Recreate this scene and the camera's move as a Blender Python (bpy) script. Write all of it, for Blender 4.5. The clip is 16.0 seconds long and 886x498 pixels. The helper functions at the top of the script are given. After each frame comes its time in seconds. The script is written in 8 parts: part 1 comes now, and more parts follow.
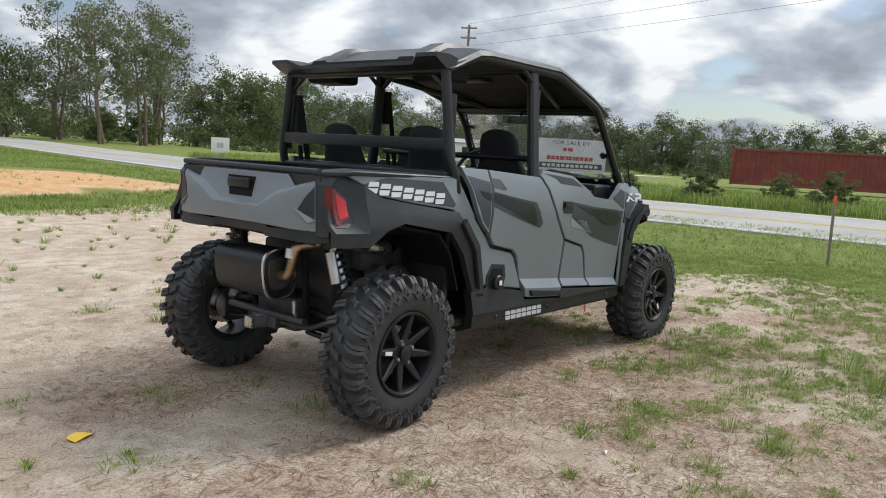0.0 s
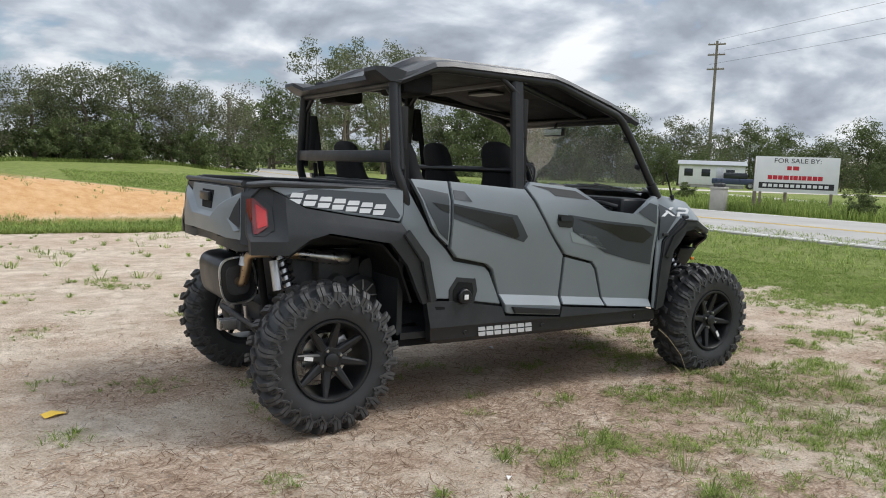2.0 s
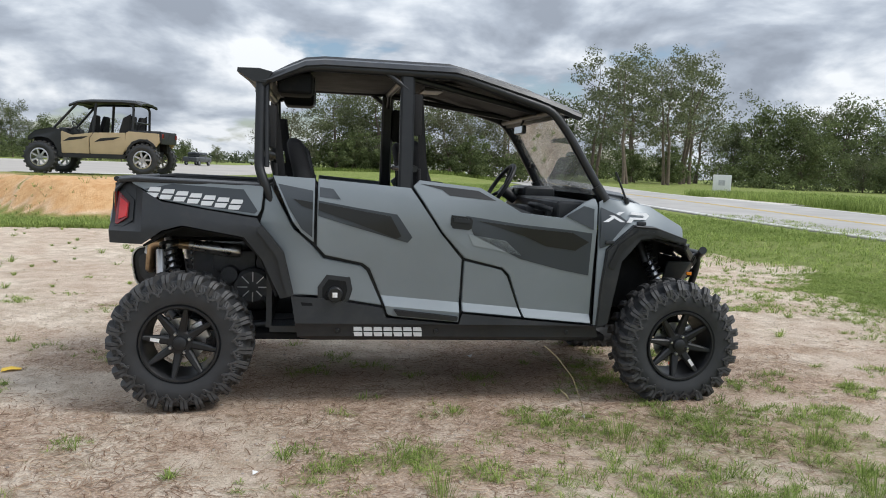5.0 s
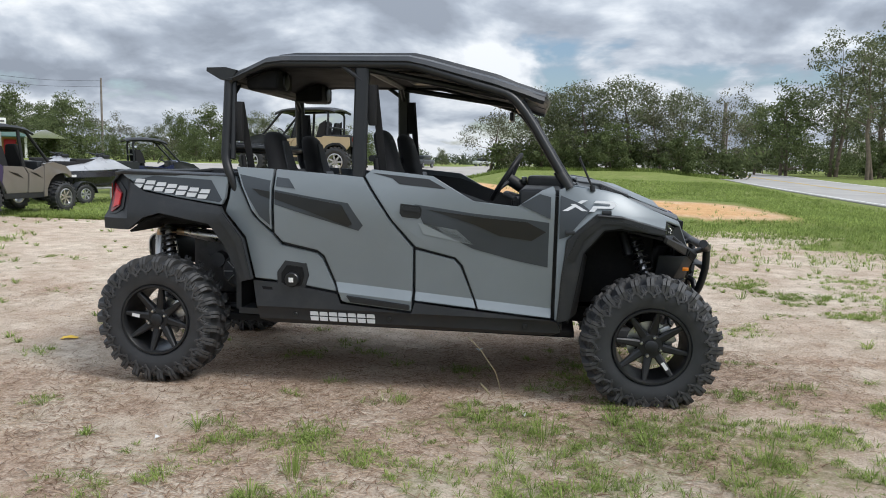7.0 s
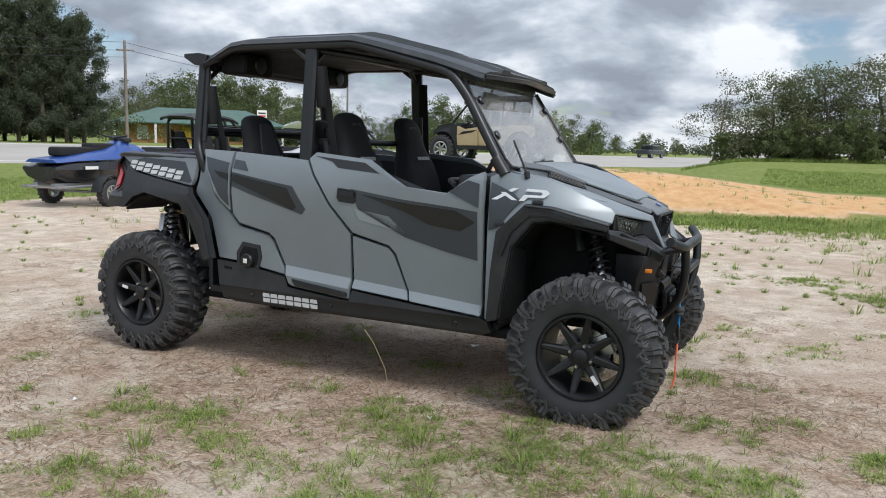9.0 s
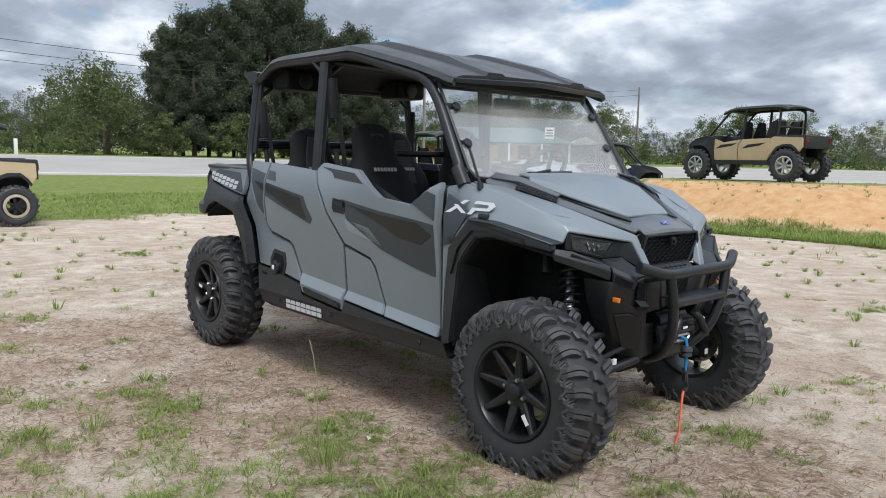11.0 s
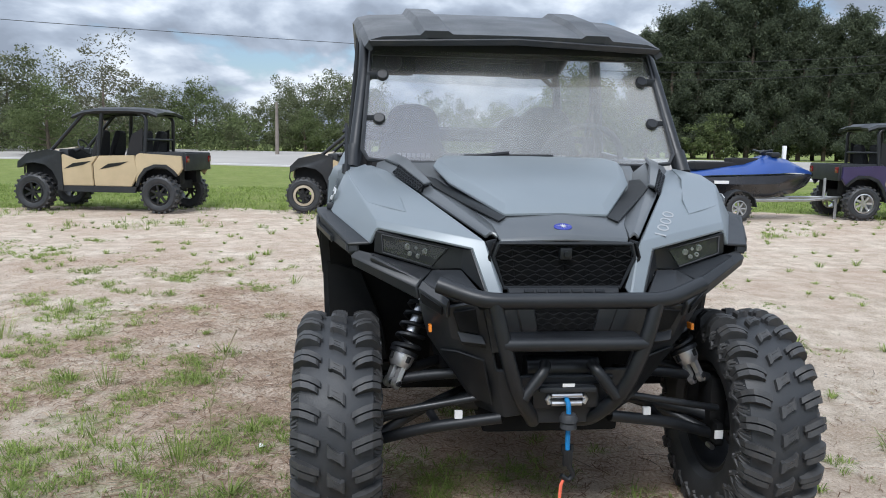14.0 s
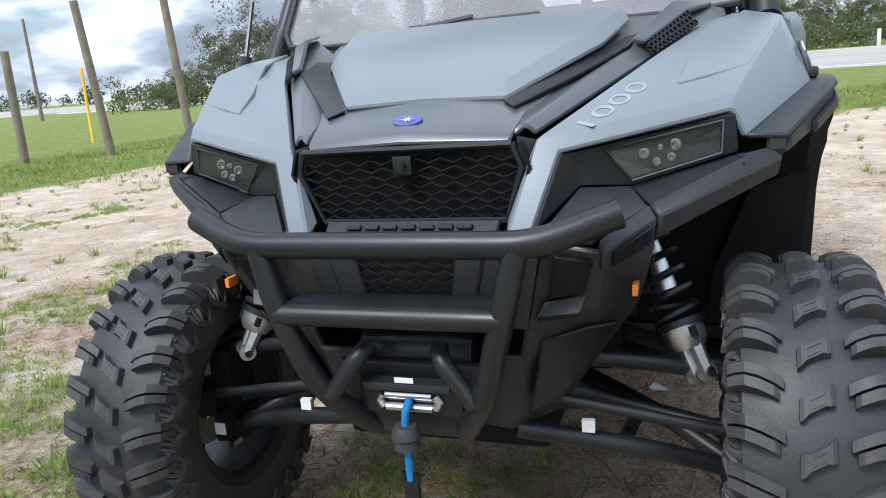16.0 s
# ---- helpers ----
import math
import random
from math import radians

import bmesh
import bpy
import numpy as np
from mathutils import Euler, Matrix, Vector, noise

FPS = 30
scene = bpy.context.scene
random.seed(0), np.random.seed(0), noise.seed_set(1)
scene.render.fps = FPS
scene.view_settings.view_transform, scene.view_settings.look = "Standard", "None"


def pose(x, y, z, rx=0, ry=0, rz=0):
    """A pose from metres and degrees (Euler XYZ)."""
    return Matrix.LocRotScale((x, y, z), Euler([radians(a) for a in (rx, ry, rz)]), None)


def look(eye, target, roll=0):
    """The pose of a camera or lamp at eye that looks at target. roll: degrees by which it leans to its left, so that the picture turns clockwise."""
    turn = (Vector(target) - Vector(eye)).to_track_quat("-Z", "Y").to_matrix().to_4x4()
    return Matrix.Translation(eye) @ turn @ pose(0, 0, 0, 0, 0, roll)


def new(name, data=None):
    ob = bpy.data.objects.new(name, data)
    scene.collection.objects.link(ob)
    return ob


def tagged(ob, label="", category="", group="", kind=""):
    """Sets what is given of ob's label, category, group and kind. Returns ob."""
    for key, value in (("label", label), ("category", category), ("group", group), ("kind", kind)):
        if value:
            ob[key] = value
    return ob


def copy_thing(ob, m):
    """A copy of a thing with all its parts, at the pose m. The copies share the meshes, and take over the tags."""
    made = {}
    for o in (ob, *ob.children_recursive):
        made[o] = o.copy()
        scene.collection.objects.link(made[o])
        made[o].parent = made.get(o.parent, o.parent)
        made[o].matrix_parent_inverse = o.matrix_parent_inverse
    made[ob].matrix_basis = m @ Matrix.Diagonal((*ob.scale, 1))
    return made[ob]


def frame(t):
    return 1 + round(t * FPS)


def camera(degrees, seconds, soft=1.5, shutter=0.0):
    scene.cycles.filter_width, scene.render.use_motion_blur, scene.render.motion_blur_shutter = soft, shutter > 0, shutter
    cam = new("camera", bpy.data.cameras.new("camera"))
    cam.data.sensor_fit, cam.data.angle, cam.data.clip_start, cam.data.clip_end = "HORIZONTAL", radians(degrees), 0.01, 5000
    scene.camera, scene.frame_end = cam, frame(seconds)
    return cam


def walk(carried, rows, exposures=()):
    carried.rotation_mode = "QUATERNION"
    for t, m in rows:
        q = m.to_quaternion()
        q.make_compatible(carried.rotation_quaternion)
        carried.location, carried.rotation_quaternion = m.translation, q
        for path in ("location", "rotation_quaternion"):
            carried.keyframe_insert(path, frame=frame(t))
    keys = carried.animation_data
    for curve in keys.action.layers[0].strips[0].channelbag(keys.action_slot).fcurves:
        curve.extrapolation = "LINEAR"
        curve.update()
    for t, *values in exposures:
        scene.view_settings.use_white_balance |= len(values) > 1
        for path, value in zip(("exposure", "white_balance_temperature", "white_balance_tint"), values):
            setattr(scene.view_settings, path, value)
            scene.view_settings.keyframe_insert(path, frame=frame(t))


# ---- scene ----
cam = camera(60.7, 16.0, 1.0)
PATH = [
    (0, (-2.579, -3.069, 1.281), (-1.043, -1.81, 1.04), 3.4),
    (0.5, (-2.303, -3.324, 1.277), (-0.879, -1.939, 1.045), 2.5),
    (1, (-2.048, -3.591, 1.287), (-0.745, -2.09, 1.066), 2.1),
    (1.5, (-1.746, -3.789, 1.297), (-0.567, -2.188, 1.084), 2.1),
    (2, (-1.453, -4.034, 1.283), (-0.394, -2.35, 1.077), 2.3),
    (2.5, (-1.138, -4.24, 1.295), (-0.193, -2.49, 1.082), 2.5),
    (3, (-0.77, -4.372, 1.315), (0.059, -2.566, 1.097), 2.5),
    (3.5, (-0.415, -4.533, 1.34), (0.302, -2.68, 1.114), 2.5),
    (4, (-0.054, -4.618, 1.331), (0.541, -2.721, 1.109), 2.5),
    (6.5, (1.798, -4.817, 1.287), (1.684, -2.832, 1.076), 1.8),
    (7, (2.173, -4.736, 1.291), (1.906, -2.768, 1.062), 1.4),
    (7.5, (2.564, -4.66, 1.3), (2.147, -2.719, 1.052), 1.1),
    (8, (2.908, -4.491, 1.289), (2.352, -2.588, 1.028), 1.2),
    (10.5, (4.496, -3.293, 1.314), (3.182, -1.808, 1.054), 1.7),
    (11, (4.72, -2.977, 1.303), (3.255, -1.638, 1.054), 1.3),
    (11.5, (4.967, -2.649, 1.298), (3.365, -1.476, 1.06), 0.9),
    (12, (5.119, -2.253, 1.289), (3.396, -1.263, 1.057), 0.4),
    (12.5, (5.198, -1.814, 1.3), (3.378, -1.018, 1.072), 0.4),
    (13, (5.242, -1.392, 1.291), (3.35, -0.786, 1.063), 0.7),
    (13.5, (5.194, -0.974, 1.275), (3.253, -0.558, 1.032), 0.9),
    (14, (5.115, -0.596, 1.254), (3.145, -0.384, 0.986), 1.0),
    (14.5, (4.968, -0.273, 1.242), (2.992, -0.283, 0.933), 0.5),
    (15, (4.723, -0.014, 1.213), (2.772, -0.26, 0.848), -0.8),
    (15.5, (4.487, 0.279, 1.15), (2.59, -0.198, 0.73), -2.6),
    (16, (4.203, 0.517, 1.101), (2.373, -0.151, 0.651), -4.7),
]
walk(cam, [(t, look(eye, target, roll)) for t, eye, target, roll in PATH],
     [(0, 0.0, 6440, 10), (4, 0.02, 6340, 10), (8, 0.0, 6240, 10), (11, 0.04, 6130, 10), (13, 0.04, 5950, 10), (14.5, 0.12, 5950, 10), (15.5, 0.26, 5950, 10), (16, 0.42, 5960, 10)])

# ---- world and sun: a bright, broken overcast ----
world = bpy.data.worlds.new("cloudy_sky")
scene.world = world
world.use_nodes = True
wt = world.node_tree
wn, wl = wt.nodes, wt.links
background = wn["Background"]


def wnode(kind, **values):
    n = wn.new(kind)
    for key, value in values.items():
        n.inputs[int(key[1:]) if key[1:].isdigit() else key].default_value = value
    return n


sky = wn.new("ShaderNodeTexSky")
sky.sky_type, sky.sun_disc = "NISHITA", False
sky.sun_elevation, sky.sun_rotation = radians(51), radians(111)
sky_gain = wnode("ShaderNodeVectorMath")
sky_gain.operation = "SCALE"
sky_gain.inputs["Scale"].default_value = 0.10
wl.new(sky.outputs[0], sky_gain.inputs[0])
where = wn.new("ShaderNodeTexCoord")
split = wn.new("ShaderNodeSeparateXYZ")
wl.new(where.outputs["Generated"], split.inputs[0])


def wmath(op, a, b=None, clamp=False):
    n = wn.new("ShaderNodeMath")
    n.operation, n.use_clamp = op, clamp
    for i, v in enumerate((a, b)):
        if v is None:
            continue
        if isinstance(v, (int, float)):
            n.inputs[i].default_value = v
        else:
            wl.new(v, n.inputs[i])
    return n.outputs[0]


up = wmath("MAXIMUM", split.outputs[2], 0.0)
flat = wmath("ADD", up, 0.36)
cloud_at = wn.new("ShaderNodeCombineXYZ")
wl.new(wmath("DIVIDE", split.outputs[0], flat), cloud_at.inputs[0])
wl.new(wmath("DIVIDE", split.outputs[1], flat), cloud_at.inputs[1])


def wnoise(scale, detail, rough, shift=(0, 0, 0), warp=0.0):
    n = wn.new("ShaderNodeTexNoise")
    n.inputs["Scale"].default_value, n.inputs["Detail"].default_value = scale, detail
    n.inputs["Roughness"].default_value, n.inputs["Distortion"].default_value = rough, warp
    move = wn.new("ShaderNodeVectorMath")
    move.operation = "ADD"
    move.inputs[1].default_value = shift
    wl.new(cloud_at.outputs[0], move.inputs[0])
    wl.new(move.outputs[0], n.inputs["Vector"])
    return n.outputs[0]


def wramp(value, stops):
    n = wn.new("ShaderNodeValToRGB")
    while len(n.color_ramp.elements) < len(stops):
        n.color_ramp.elements.new(0.5)
    for e, (at, colour) in zip(n.color_ramp.elements, stops):
        e.position, e.color = at, (*colour, 1)
    wl.new(value, n.inputs[0])
    return n.outputs[0]


# heaped clouds: the side towards the light is bright, thick middles are grey underneath
heap, heap_lit = wnoise(2.5, 8, 0.50, (3.1, 2.2, 0.9), 0.2), wnoise(2.5, 8, 0.50, (3.18, 2.145, 0.94), 0.2)
thick = wnoise(1.15, 3, 0.5, (11.0, 7.7, 3.3), 0.1)
lean = wmath("MULTIPLY", wmath("SUBTRACT", heap, heap_lit), 3.0)
tone = wmath("ADD", wmath("SUBTRACT", 1.02, wmath("MULTIPLY", thick, 1.05)), lean)
cloud_colour = wramp(tone, [(0.12, (0.31, 0.345, 0.40)), (0.38, (0.42, 0.465, 0.53)), (0.58, (0.585, 0.63, 0.685)), (0.86, (0.88, 0.90, 0.915))])
cover = wramp(heap, [(0.36, (0.0, 0.0, 0.0)), (0.42, (1.0, 1.0, 1.0))])
clouds = wn.new("ShaderNodeMix")
clouds.data_type = "RGBA"
wl.new(cover, clouds.inputs["Factor"])
wl.new(sky_gain.outputs[0], clouds.inputs["A"])
wl.new(cloud_colour, clouds.inputs["B"])
# an overcast sky is about three times as bright overhead as at the horizon
gain = wmath("ADD", wmath("MULTIPLY", up, 0.95), 0.84)
lit = wn.new("ShaderNodeVectorMath")
lit.operation = "SCALE"
wl.new(clouds.outputs["Result"], lit.inputs[0])
wl.new(gain, lit.inputs["Scale"])
wl.new(lit.outputs[0], background.inputs["Color"])
background.inputs["Strength"].default_value = 1.12

sun = new("sun", bpy.data.lights.new("sun", "SUN"))
sun.data.energy, sun.data.angle, sun.data.color = 2.6, radians(20), (1.0, 0.965, 0.91)
sun.matrix_world = look((23, -9.4, 30), (1, -1, 0.4))

# ---- materials ----


def shader(name, colour=(0.5, 0.5, 0.5), rough=0.6, metal=0.0, spec=0.5, coat=0.0):
    m = bpy.data.materials.new(name)
    m.use_nodes = True
    b = m.node_tree.nodes["Principled BSDF"]
    b.inputs["Base Color"].default_value = (*colour, 1)
    b.inputs["Roughness"].default_value, b.inputs["Metallic"].default_value = rough, metal
    b.inputs["Specular IOR Level"].default_value, b.inputs["Coat Weight"].default_value = spec, coat
    b.inputs["Coat Roughness"].default_value = 0.20
    return m


def put_noise(m, scale, detail=4, rough=0.55, stretch=None, world_space=False):
    t = m.node_tree
    at = t.nodes.new("ShaderNodeNewGeometry" if world_space else "ShaderNodeTexCoord")
    out = at.outputs["Position"] if world_space else at.outputs["Object"]
    if stretch:
        k = t.nodes.new("ShaderNodeMapping")
        k.inputs["Scale"].default_value = stretch
        t.links.new(out, k.inputs[0])
        out = k.outputs[0]
    n = t.nodes.new("ShaderNodeTexNoise")
    n.inputs["Scale"].default_value, n.inputs["Detail"].default_value, n.inputs["Roughness"].default_value = scale, detail, rough
    t.links.new(out, n.inputs["Vector"])
    return n.outputs[0]


def ramp(m, value, stops):
    t = m.node_tree
    n = t.nodes.new("ShaderNodeValToRGB")
    while len(n.color_ramp.elements) < len(stops):
        n.color_ramp.elements.new(0.5)
    for e, (at, colour) in zip(n.color_ramp.elements, stops):
        e.position, e.color = at, (*colour, 1)
    t.links.new(value, n.inputs[0])
    return n.outputs[0]


def mixed(m, factor, a, b):
    t = m.node_tree
    n = t.nodes.new("ShaderNodeMix")
    n.data_type = "RGBA"
    for key, v in (("Factor", factor), ("A", a), ("B", b)):
        if isinstance(v, (int, float)):
            n.inputs[key].default_value = v
        elif isinstance(v, tuple):
            n.inputs[key].default_value = (*v, 1)
        else:
            t.links.new(v, n.inputs[key])
    return n.outputs["Result"]


def bump(m, height, strength=0.3, distance=0.01):
    t = m.node_tree
    n = t.nodes.new("ShaderNodeBump")
    n.inputs["Strength"].default_value, n.inputs["Distance"].default_value = strength, distance
    t.links.new(height, n.inputs["Height"])
    t.links.new(n.outputs[0], t.nodes["Principled BSDF"].inputs["Normal"])


def feed(m, socket, value):
    m.node_tree.links.new(value, m.node_tree.nodes["Principled BSDF"].inputs[socket])


def worn(name, colour, rough=0.6, metal=0.0, vary=0.25, scale=6.0, grain=120.0, relief=0.12, dust=0.0, dust_colour=(0.33, 0.27, 0.21), coat=0.0, spec=0.5):
    """A surface with broad stains, fine grain and, where dust is set, a film of sand."""
    m = shader(name, colour, rough, metal, spec, coat)
    broad, fine = put_noise(m, scale, 5), put_noise(m, grain, 2)
    dark, light = tuple(c * (1 - vary) for c in colour), tuple(min(1, c * (1 + vary)) for c in colour)
    c = ramp(m, broad, [(0.3, dark), (0.7, light)])
    if dust:
        c = mixed(m, ramp(m, put_noise(m, scale * 2.3, 7, 0.65), [(0.5, (0, 0, 0)), (0.78, (dust, dust, dust))]), c, dust_colour)
    feed(m, "Base Color", c)
    feed(m, "Roughness", ramp(m, broad, [(0.25, (max(0.03, rough - 0.09),) * 3), (0.75, (min(1, rough + 0.12),) * 3)]))
    bump(m, fine, relief, 0.002)
    return m


PAINT = worn("grey_metallic_paint", (0.198, 0.226, 0.246), 0.40, 0.14, 0.06, 2.5, 900, 0.015, 0.04, coat=0.15)
PAINT_DARK = worn("dark_grey_gloss_paint", (0.092, 0.100, 0.107), 0.32, 0.2, 0.08, 3, 900, 0.02, 0.06, coat=0.35)
DECAL_BLACK = worn("black_gloss_decal", (0.007, 0.0078, 0.0085), 0.38, 0, 0.1, 4, 700, 0.01, 0.0, coat=0.08)
DECAL_GREY = worn("charcoal_decal", (0.036, 0.044, 0.053), 0.45, 0.0, 0.1, 4, 700, 0.01, 0.0, coat=0.08)
DECAL_LIGHT = worn("light_grey_decal", (0.250, 0.285, 0.305), 0.42, 0.0, 0.05, 4, 700, 0.01, 0.05, coat=0.3)
PLASTIC = worn("black_moulded_plastic", (0.0165, 0.0188, 0.0222), 0.46, 0, 0.2, 5, 260, 0.25, 0.04)
PLASTIC_SMOOTH = worn("satin_black_plastic", (0.0085, 0.0098, 0.012), 0.36, 0, 0.2, 5, 300, 0.1, 0.03)
# roof plastic with its base lightened for the sky's grazing reflection
ROOF_PLASTIC_LIT = worn("sky_lightened_roof_plastic", (0.026, 0.029, 0.034), 0.40, 0, 0.15, 4, 260, 0.2, 0.10)
LINER = worn("dull_black_liner", (0.0040, 0.0045, 0.0055), 0.75, 0, 0.25, 6, 120, 0.2, 0.03, spec=0.3)
TUBE = worn("black_powder_coat", (0.0105, 0.0120, 0.0145), 0.40, 0, 0.15, 7, 400, 0.12, 0.02)
RUBBER = worn("black_tyre_rubber", (0.027, 0.0288, 0.032), 0.52, 0, 0.25, 9, 160, 0.3, 0.07, (0.13, 0.105, 0.085))
RUBBER_LUG = worn("scuffed_tread_rubber", (0.046, 0.0465, 0.048), 0.60, 0, 0.3, 14, 160, 0.35, 0.22, (0.15, 0.12, 0.095))
RIM = worn("matt_black_alloy", (0.0135, 0.0145, 0.0165), 0.40, 0.2, 0.15, 8, 300, 0.1, 0.05)
FABRIC = worn("black_seat_fabric", (0.012, 0.012, 0.0135), 0.85, 0, 0.25, 7, 420, 0.45)
FABRIC_GREY = worn("dark_grey_seat_fabric", (0.045, 0.046, 0.05), 0.8, 0, 0.2, 7, 420, 0.45)
STEEL = worn("bare_steel", (0.58, 0.58, 0.59), 0.3, 1.0, 0.2, 14, 300, 0.08)
ALLOY = worn("cast_aluminium", (0.60, 0.60, 0.61), 0.36, 0.9, 0.12, 10, 200, 0.15)
ENGINE = worn("dull_engine_casting", (0.075, 0.076, 0.08), 0.55, 0.6, 0.3, 12, 150, 0.3)
PIPE = worn("heat_tanned_exhaust", (0.46, 0.34, 0.22), 0.34, 0.9, 0.35, 9, 200, 0.08)
SILVER = worn("silver_lettering", (0.62, 0.63, 0.64), 0.4, 0.2, 0.05, 6, 300, 0.02)
LETTER_DIM = worn("dim_grey_decal", (0.30, 0.31, 0.32), 0.5, 0.0, 0.06, 6, 300, 0.02)
LETTER_GREY = worn("pale_lettering", (0.40, 0.41, 0.42), 0.5, 0.0, 0.06, 6, 300, 0.02)
WHITE_TAG = worn("white_paper_tag", (0.75, 0.75, 0.74), 0.6, 0, 0.05, 12, 300, 0.05)
RED_LENS = worn("red_lamp_lens", (0.5, 0.012, 0.014), 0.16, 0, 0.12, 9, 60, 0.2, coat=0.6)
RED_DARK = worn("dark_red_lens", (0.16, 0.006, 0.008), 0.14, 0, 0.1, 9, 60, 0.2, coat=0.6)
AMBER = worn("amber_lamp_lens", (0.75, 0.22, 0.015), 0.2, 0, 0.08, 20, 90, 0.2, coat=0.5)
SMOKED = worn("smoked_lamp_lens", (0.03, 0.034, 0.034), 0.06, 0, 0.12, 9, 60, 0.03, coat=0.8)
LAMP_METAL = worn("lamp_reflector", (0.30, 0.31, 0.30), 0.28, 0.8, 0.1, 40, 200, 0.05)
BLUE_BADGE = worn("blue_enamel_badge", (0.02, 0.03, 0.28), 0.2, 0.1, 0.1, 40, 300, 0.02, coat=0.6)
ROPE = worn("blue_synthetic_rope", (0.01, 0.17, 0.42), 0.7, 0, 0.3, 60, 300, 0.6)
STRAP = worn("orange_red_webbing", (0.82, 0.16, 0.09), 0.75, 0, 0.15, 40, 400, 0.4)
HEADLINER = worn("tan_roof_liner", (0.020, 0.018, 0.017), 0.85, 0, 0.2, 5, 200, 0.3)


def clear_glass(name, tint=(0.93, 0.95, 0.95), dust=0.06, rough=0.02, base=0.045):
    m = bpy.data.materials.new(name)
    m.use_nodes = True
    t = m.node_tree
    t.nodes.clear()
    out = t.nodes.new("ShaderNodeOutputMaterial")
    see, gloss, film = (t.nodes.new("ShaderNodeBsdf" + k) for k in ("Transparent", "Glossy", "Diffuse"))
    see.inputs[0].default_value = (*tint, 1)
    gloss.inputs["Roughness"].default_value = rough
    film.inputs[0].default_value = (0.62, 0.6, 0.57, 1)
    # the same gloss from both sides of the thin pane, rising at a slant
    slant, fifth, fresnel = t.nodes.new("ShaderNodeLayerWeight"), t.nodes.new("ShaderNodeMath"), t.nodes.new("ShaderNodeMath")
    slant.inputs["Blend"].default_value = 0.5
    fifth.operation, fifth.inputs[1].default_value = "POWER", 4.0
    fresnel.operation, fresnel.inputs[1].default_value, fresnel.inputs[2].default_value = "MULTIPLY_ADD", 0.9, base
    t.links.new(slant.outputs["Facing"], fifth.inputs[0])
    t.links.new(fifth.outputs[0], fresnel.inputs[0])
    a, b = t.nodes.new("ShaderNodeMixShader"), t.nodes.new("ShaderNodeMixShader")
    t.links.new(fresnel.outputs[0], a.inputs[0])
    t.links.new(see.outputs[0], a.inputs[1])
    t.links.new(gloss.outputs[0], a.inputs[2])
    at = t.nodes.new("ShaderNodeTexCoord")
    n = t.nodes.new("ShaderNodeTexNoise")
    n.inputs["Scale"].default_value, n.inputs["Detail"].default_value = 1.6, 1
    t.links.new(at.outputs["Object"], n.inputs["Vector"])
    k = t.nodes.new("ShaderNodeMapRange")
    k.inputs["From Min"].default_value, k.inputs["From Max"].default_value = 0.35, 0.75
    k.inputs["To Min"].default_value, k.inputs["To Max"].default_value = dust * 0.3, dust * 1.7
    t.links.new(n.outputs[0], k.inputs[0])
    t.links.new(k.outputs[0], b.inputs[0])
    t.links.new(a.outputs[0], b.inputs[1])
    t.links.new(film.outputs[0], b.inputs[2])
    t.links.new(b.outputs[0], out.inputs[0])
    return m


# dust film on the screen, thickened to paint in the haze of reflected cloud
GLASS = clear_glass("dusty_hazed_windscreen", (0.90, 0.92, 0.93), dust=0.17, rough=0.02, base=0.12)
LENS_CLEAR = clear_glass("clear_lamp_cover", (0.86, 0.90, 0.88), 0.02, 0.02)
LAMP_BOWL = worn("smoky_lamp_bowl", (0.070, 0.078, 0.072), 0.30, 0.3, 0.3, 30, 60, 0.05)

# ---- mesh helpers ----


def part(name, bm, material, parent=None, label="", smooth=32.0):
    """Links a bmesh as one mesh object under a thing or a part."""
    bmesh.ops.recalc_face_normals(bm, faces=bm.faces)
    me = bpy.data.meshes.new(name)
    for f in bm.faces:
        f.smooth = True
    bm.to_mesh(me)
    bm.free()
    me.set_sharp_from_angle(angle=radians(smooth))
    for m in (material if isinstance(material, (list, tuple)) else [material]):
        me.materials.append(m)
    ob = new(name, me)
    ob.parent = parent
    if label:
        ob["label"] = label
    return ob


def thing(name, label, category, m=None, group="", kind=""):
    ob = new(name)
    ob.empty_display_size = 0.1
    if m is not None:
        ob.matrix_basis = m
    return tagged(ob, label, category, group, kind)


def bevel(bm, width=0.006, segments=1, over=35.0):
    edges = [e for e in bm.edges if len(e.link_faces) == 2 and e.calc_face_angle(0) > radians(over)]
    if edges:
        bmesh.ops.bevel(bm, geom=edges, offset=width, segments=segments, affect="EDGES", clamp_overlap=True, profile=0.6)
    return bm


def block(lo, hi, width=0.0, m=None, segments=2):
    bm = bmesh.new()
    bmesh.ops.create_cube(bm, size=1)
    for v in bm.verts:
        v.co = [lo[i] + (v.co[i] + 0.5) * (hi[i] - lo[i]) for i in range(3)]
    if width:
        bevel(bm, width, segments)
    if m is not None:
        bm.transform(m)
    return bm


def join(*many):
    """One bmesh out of several."""
    out = bmesh.new()
    for b in many:
        me = bpy.data.meshes.new("joined")
        b.to_mesh(me)
        b.free()
        out.from_mesh(me)
        bpy.data.meshes.remove(me)
    return out


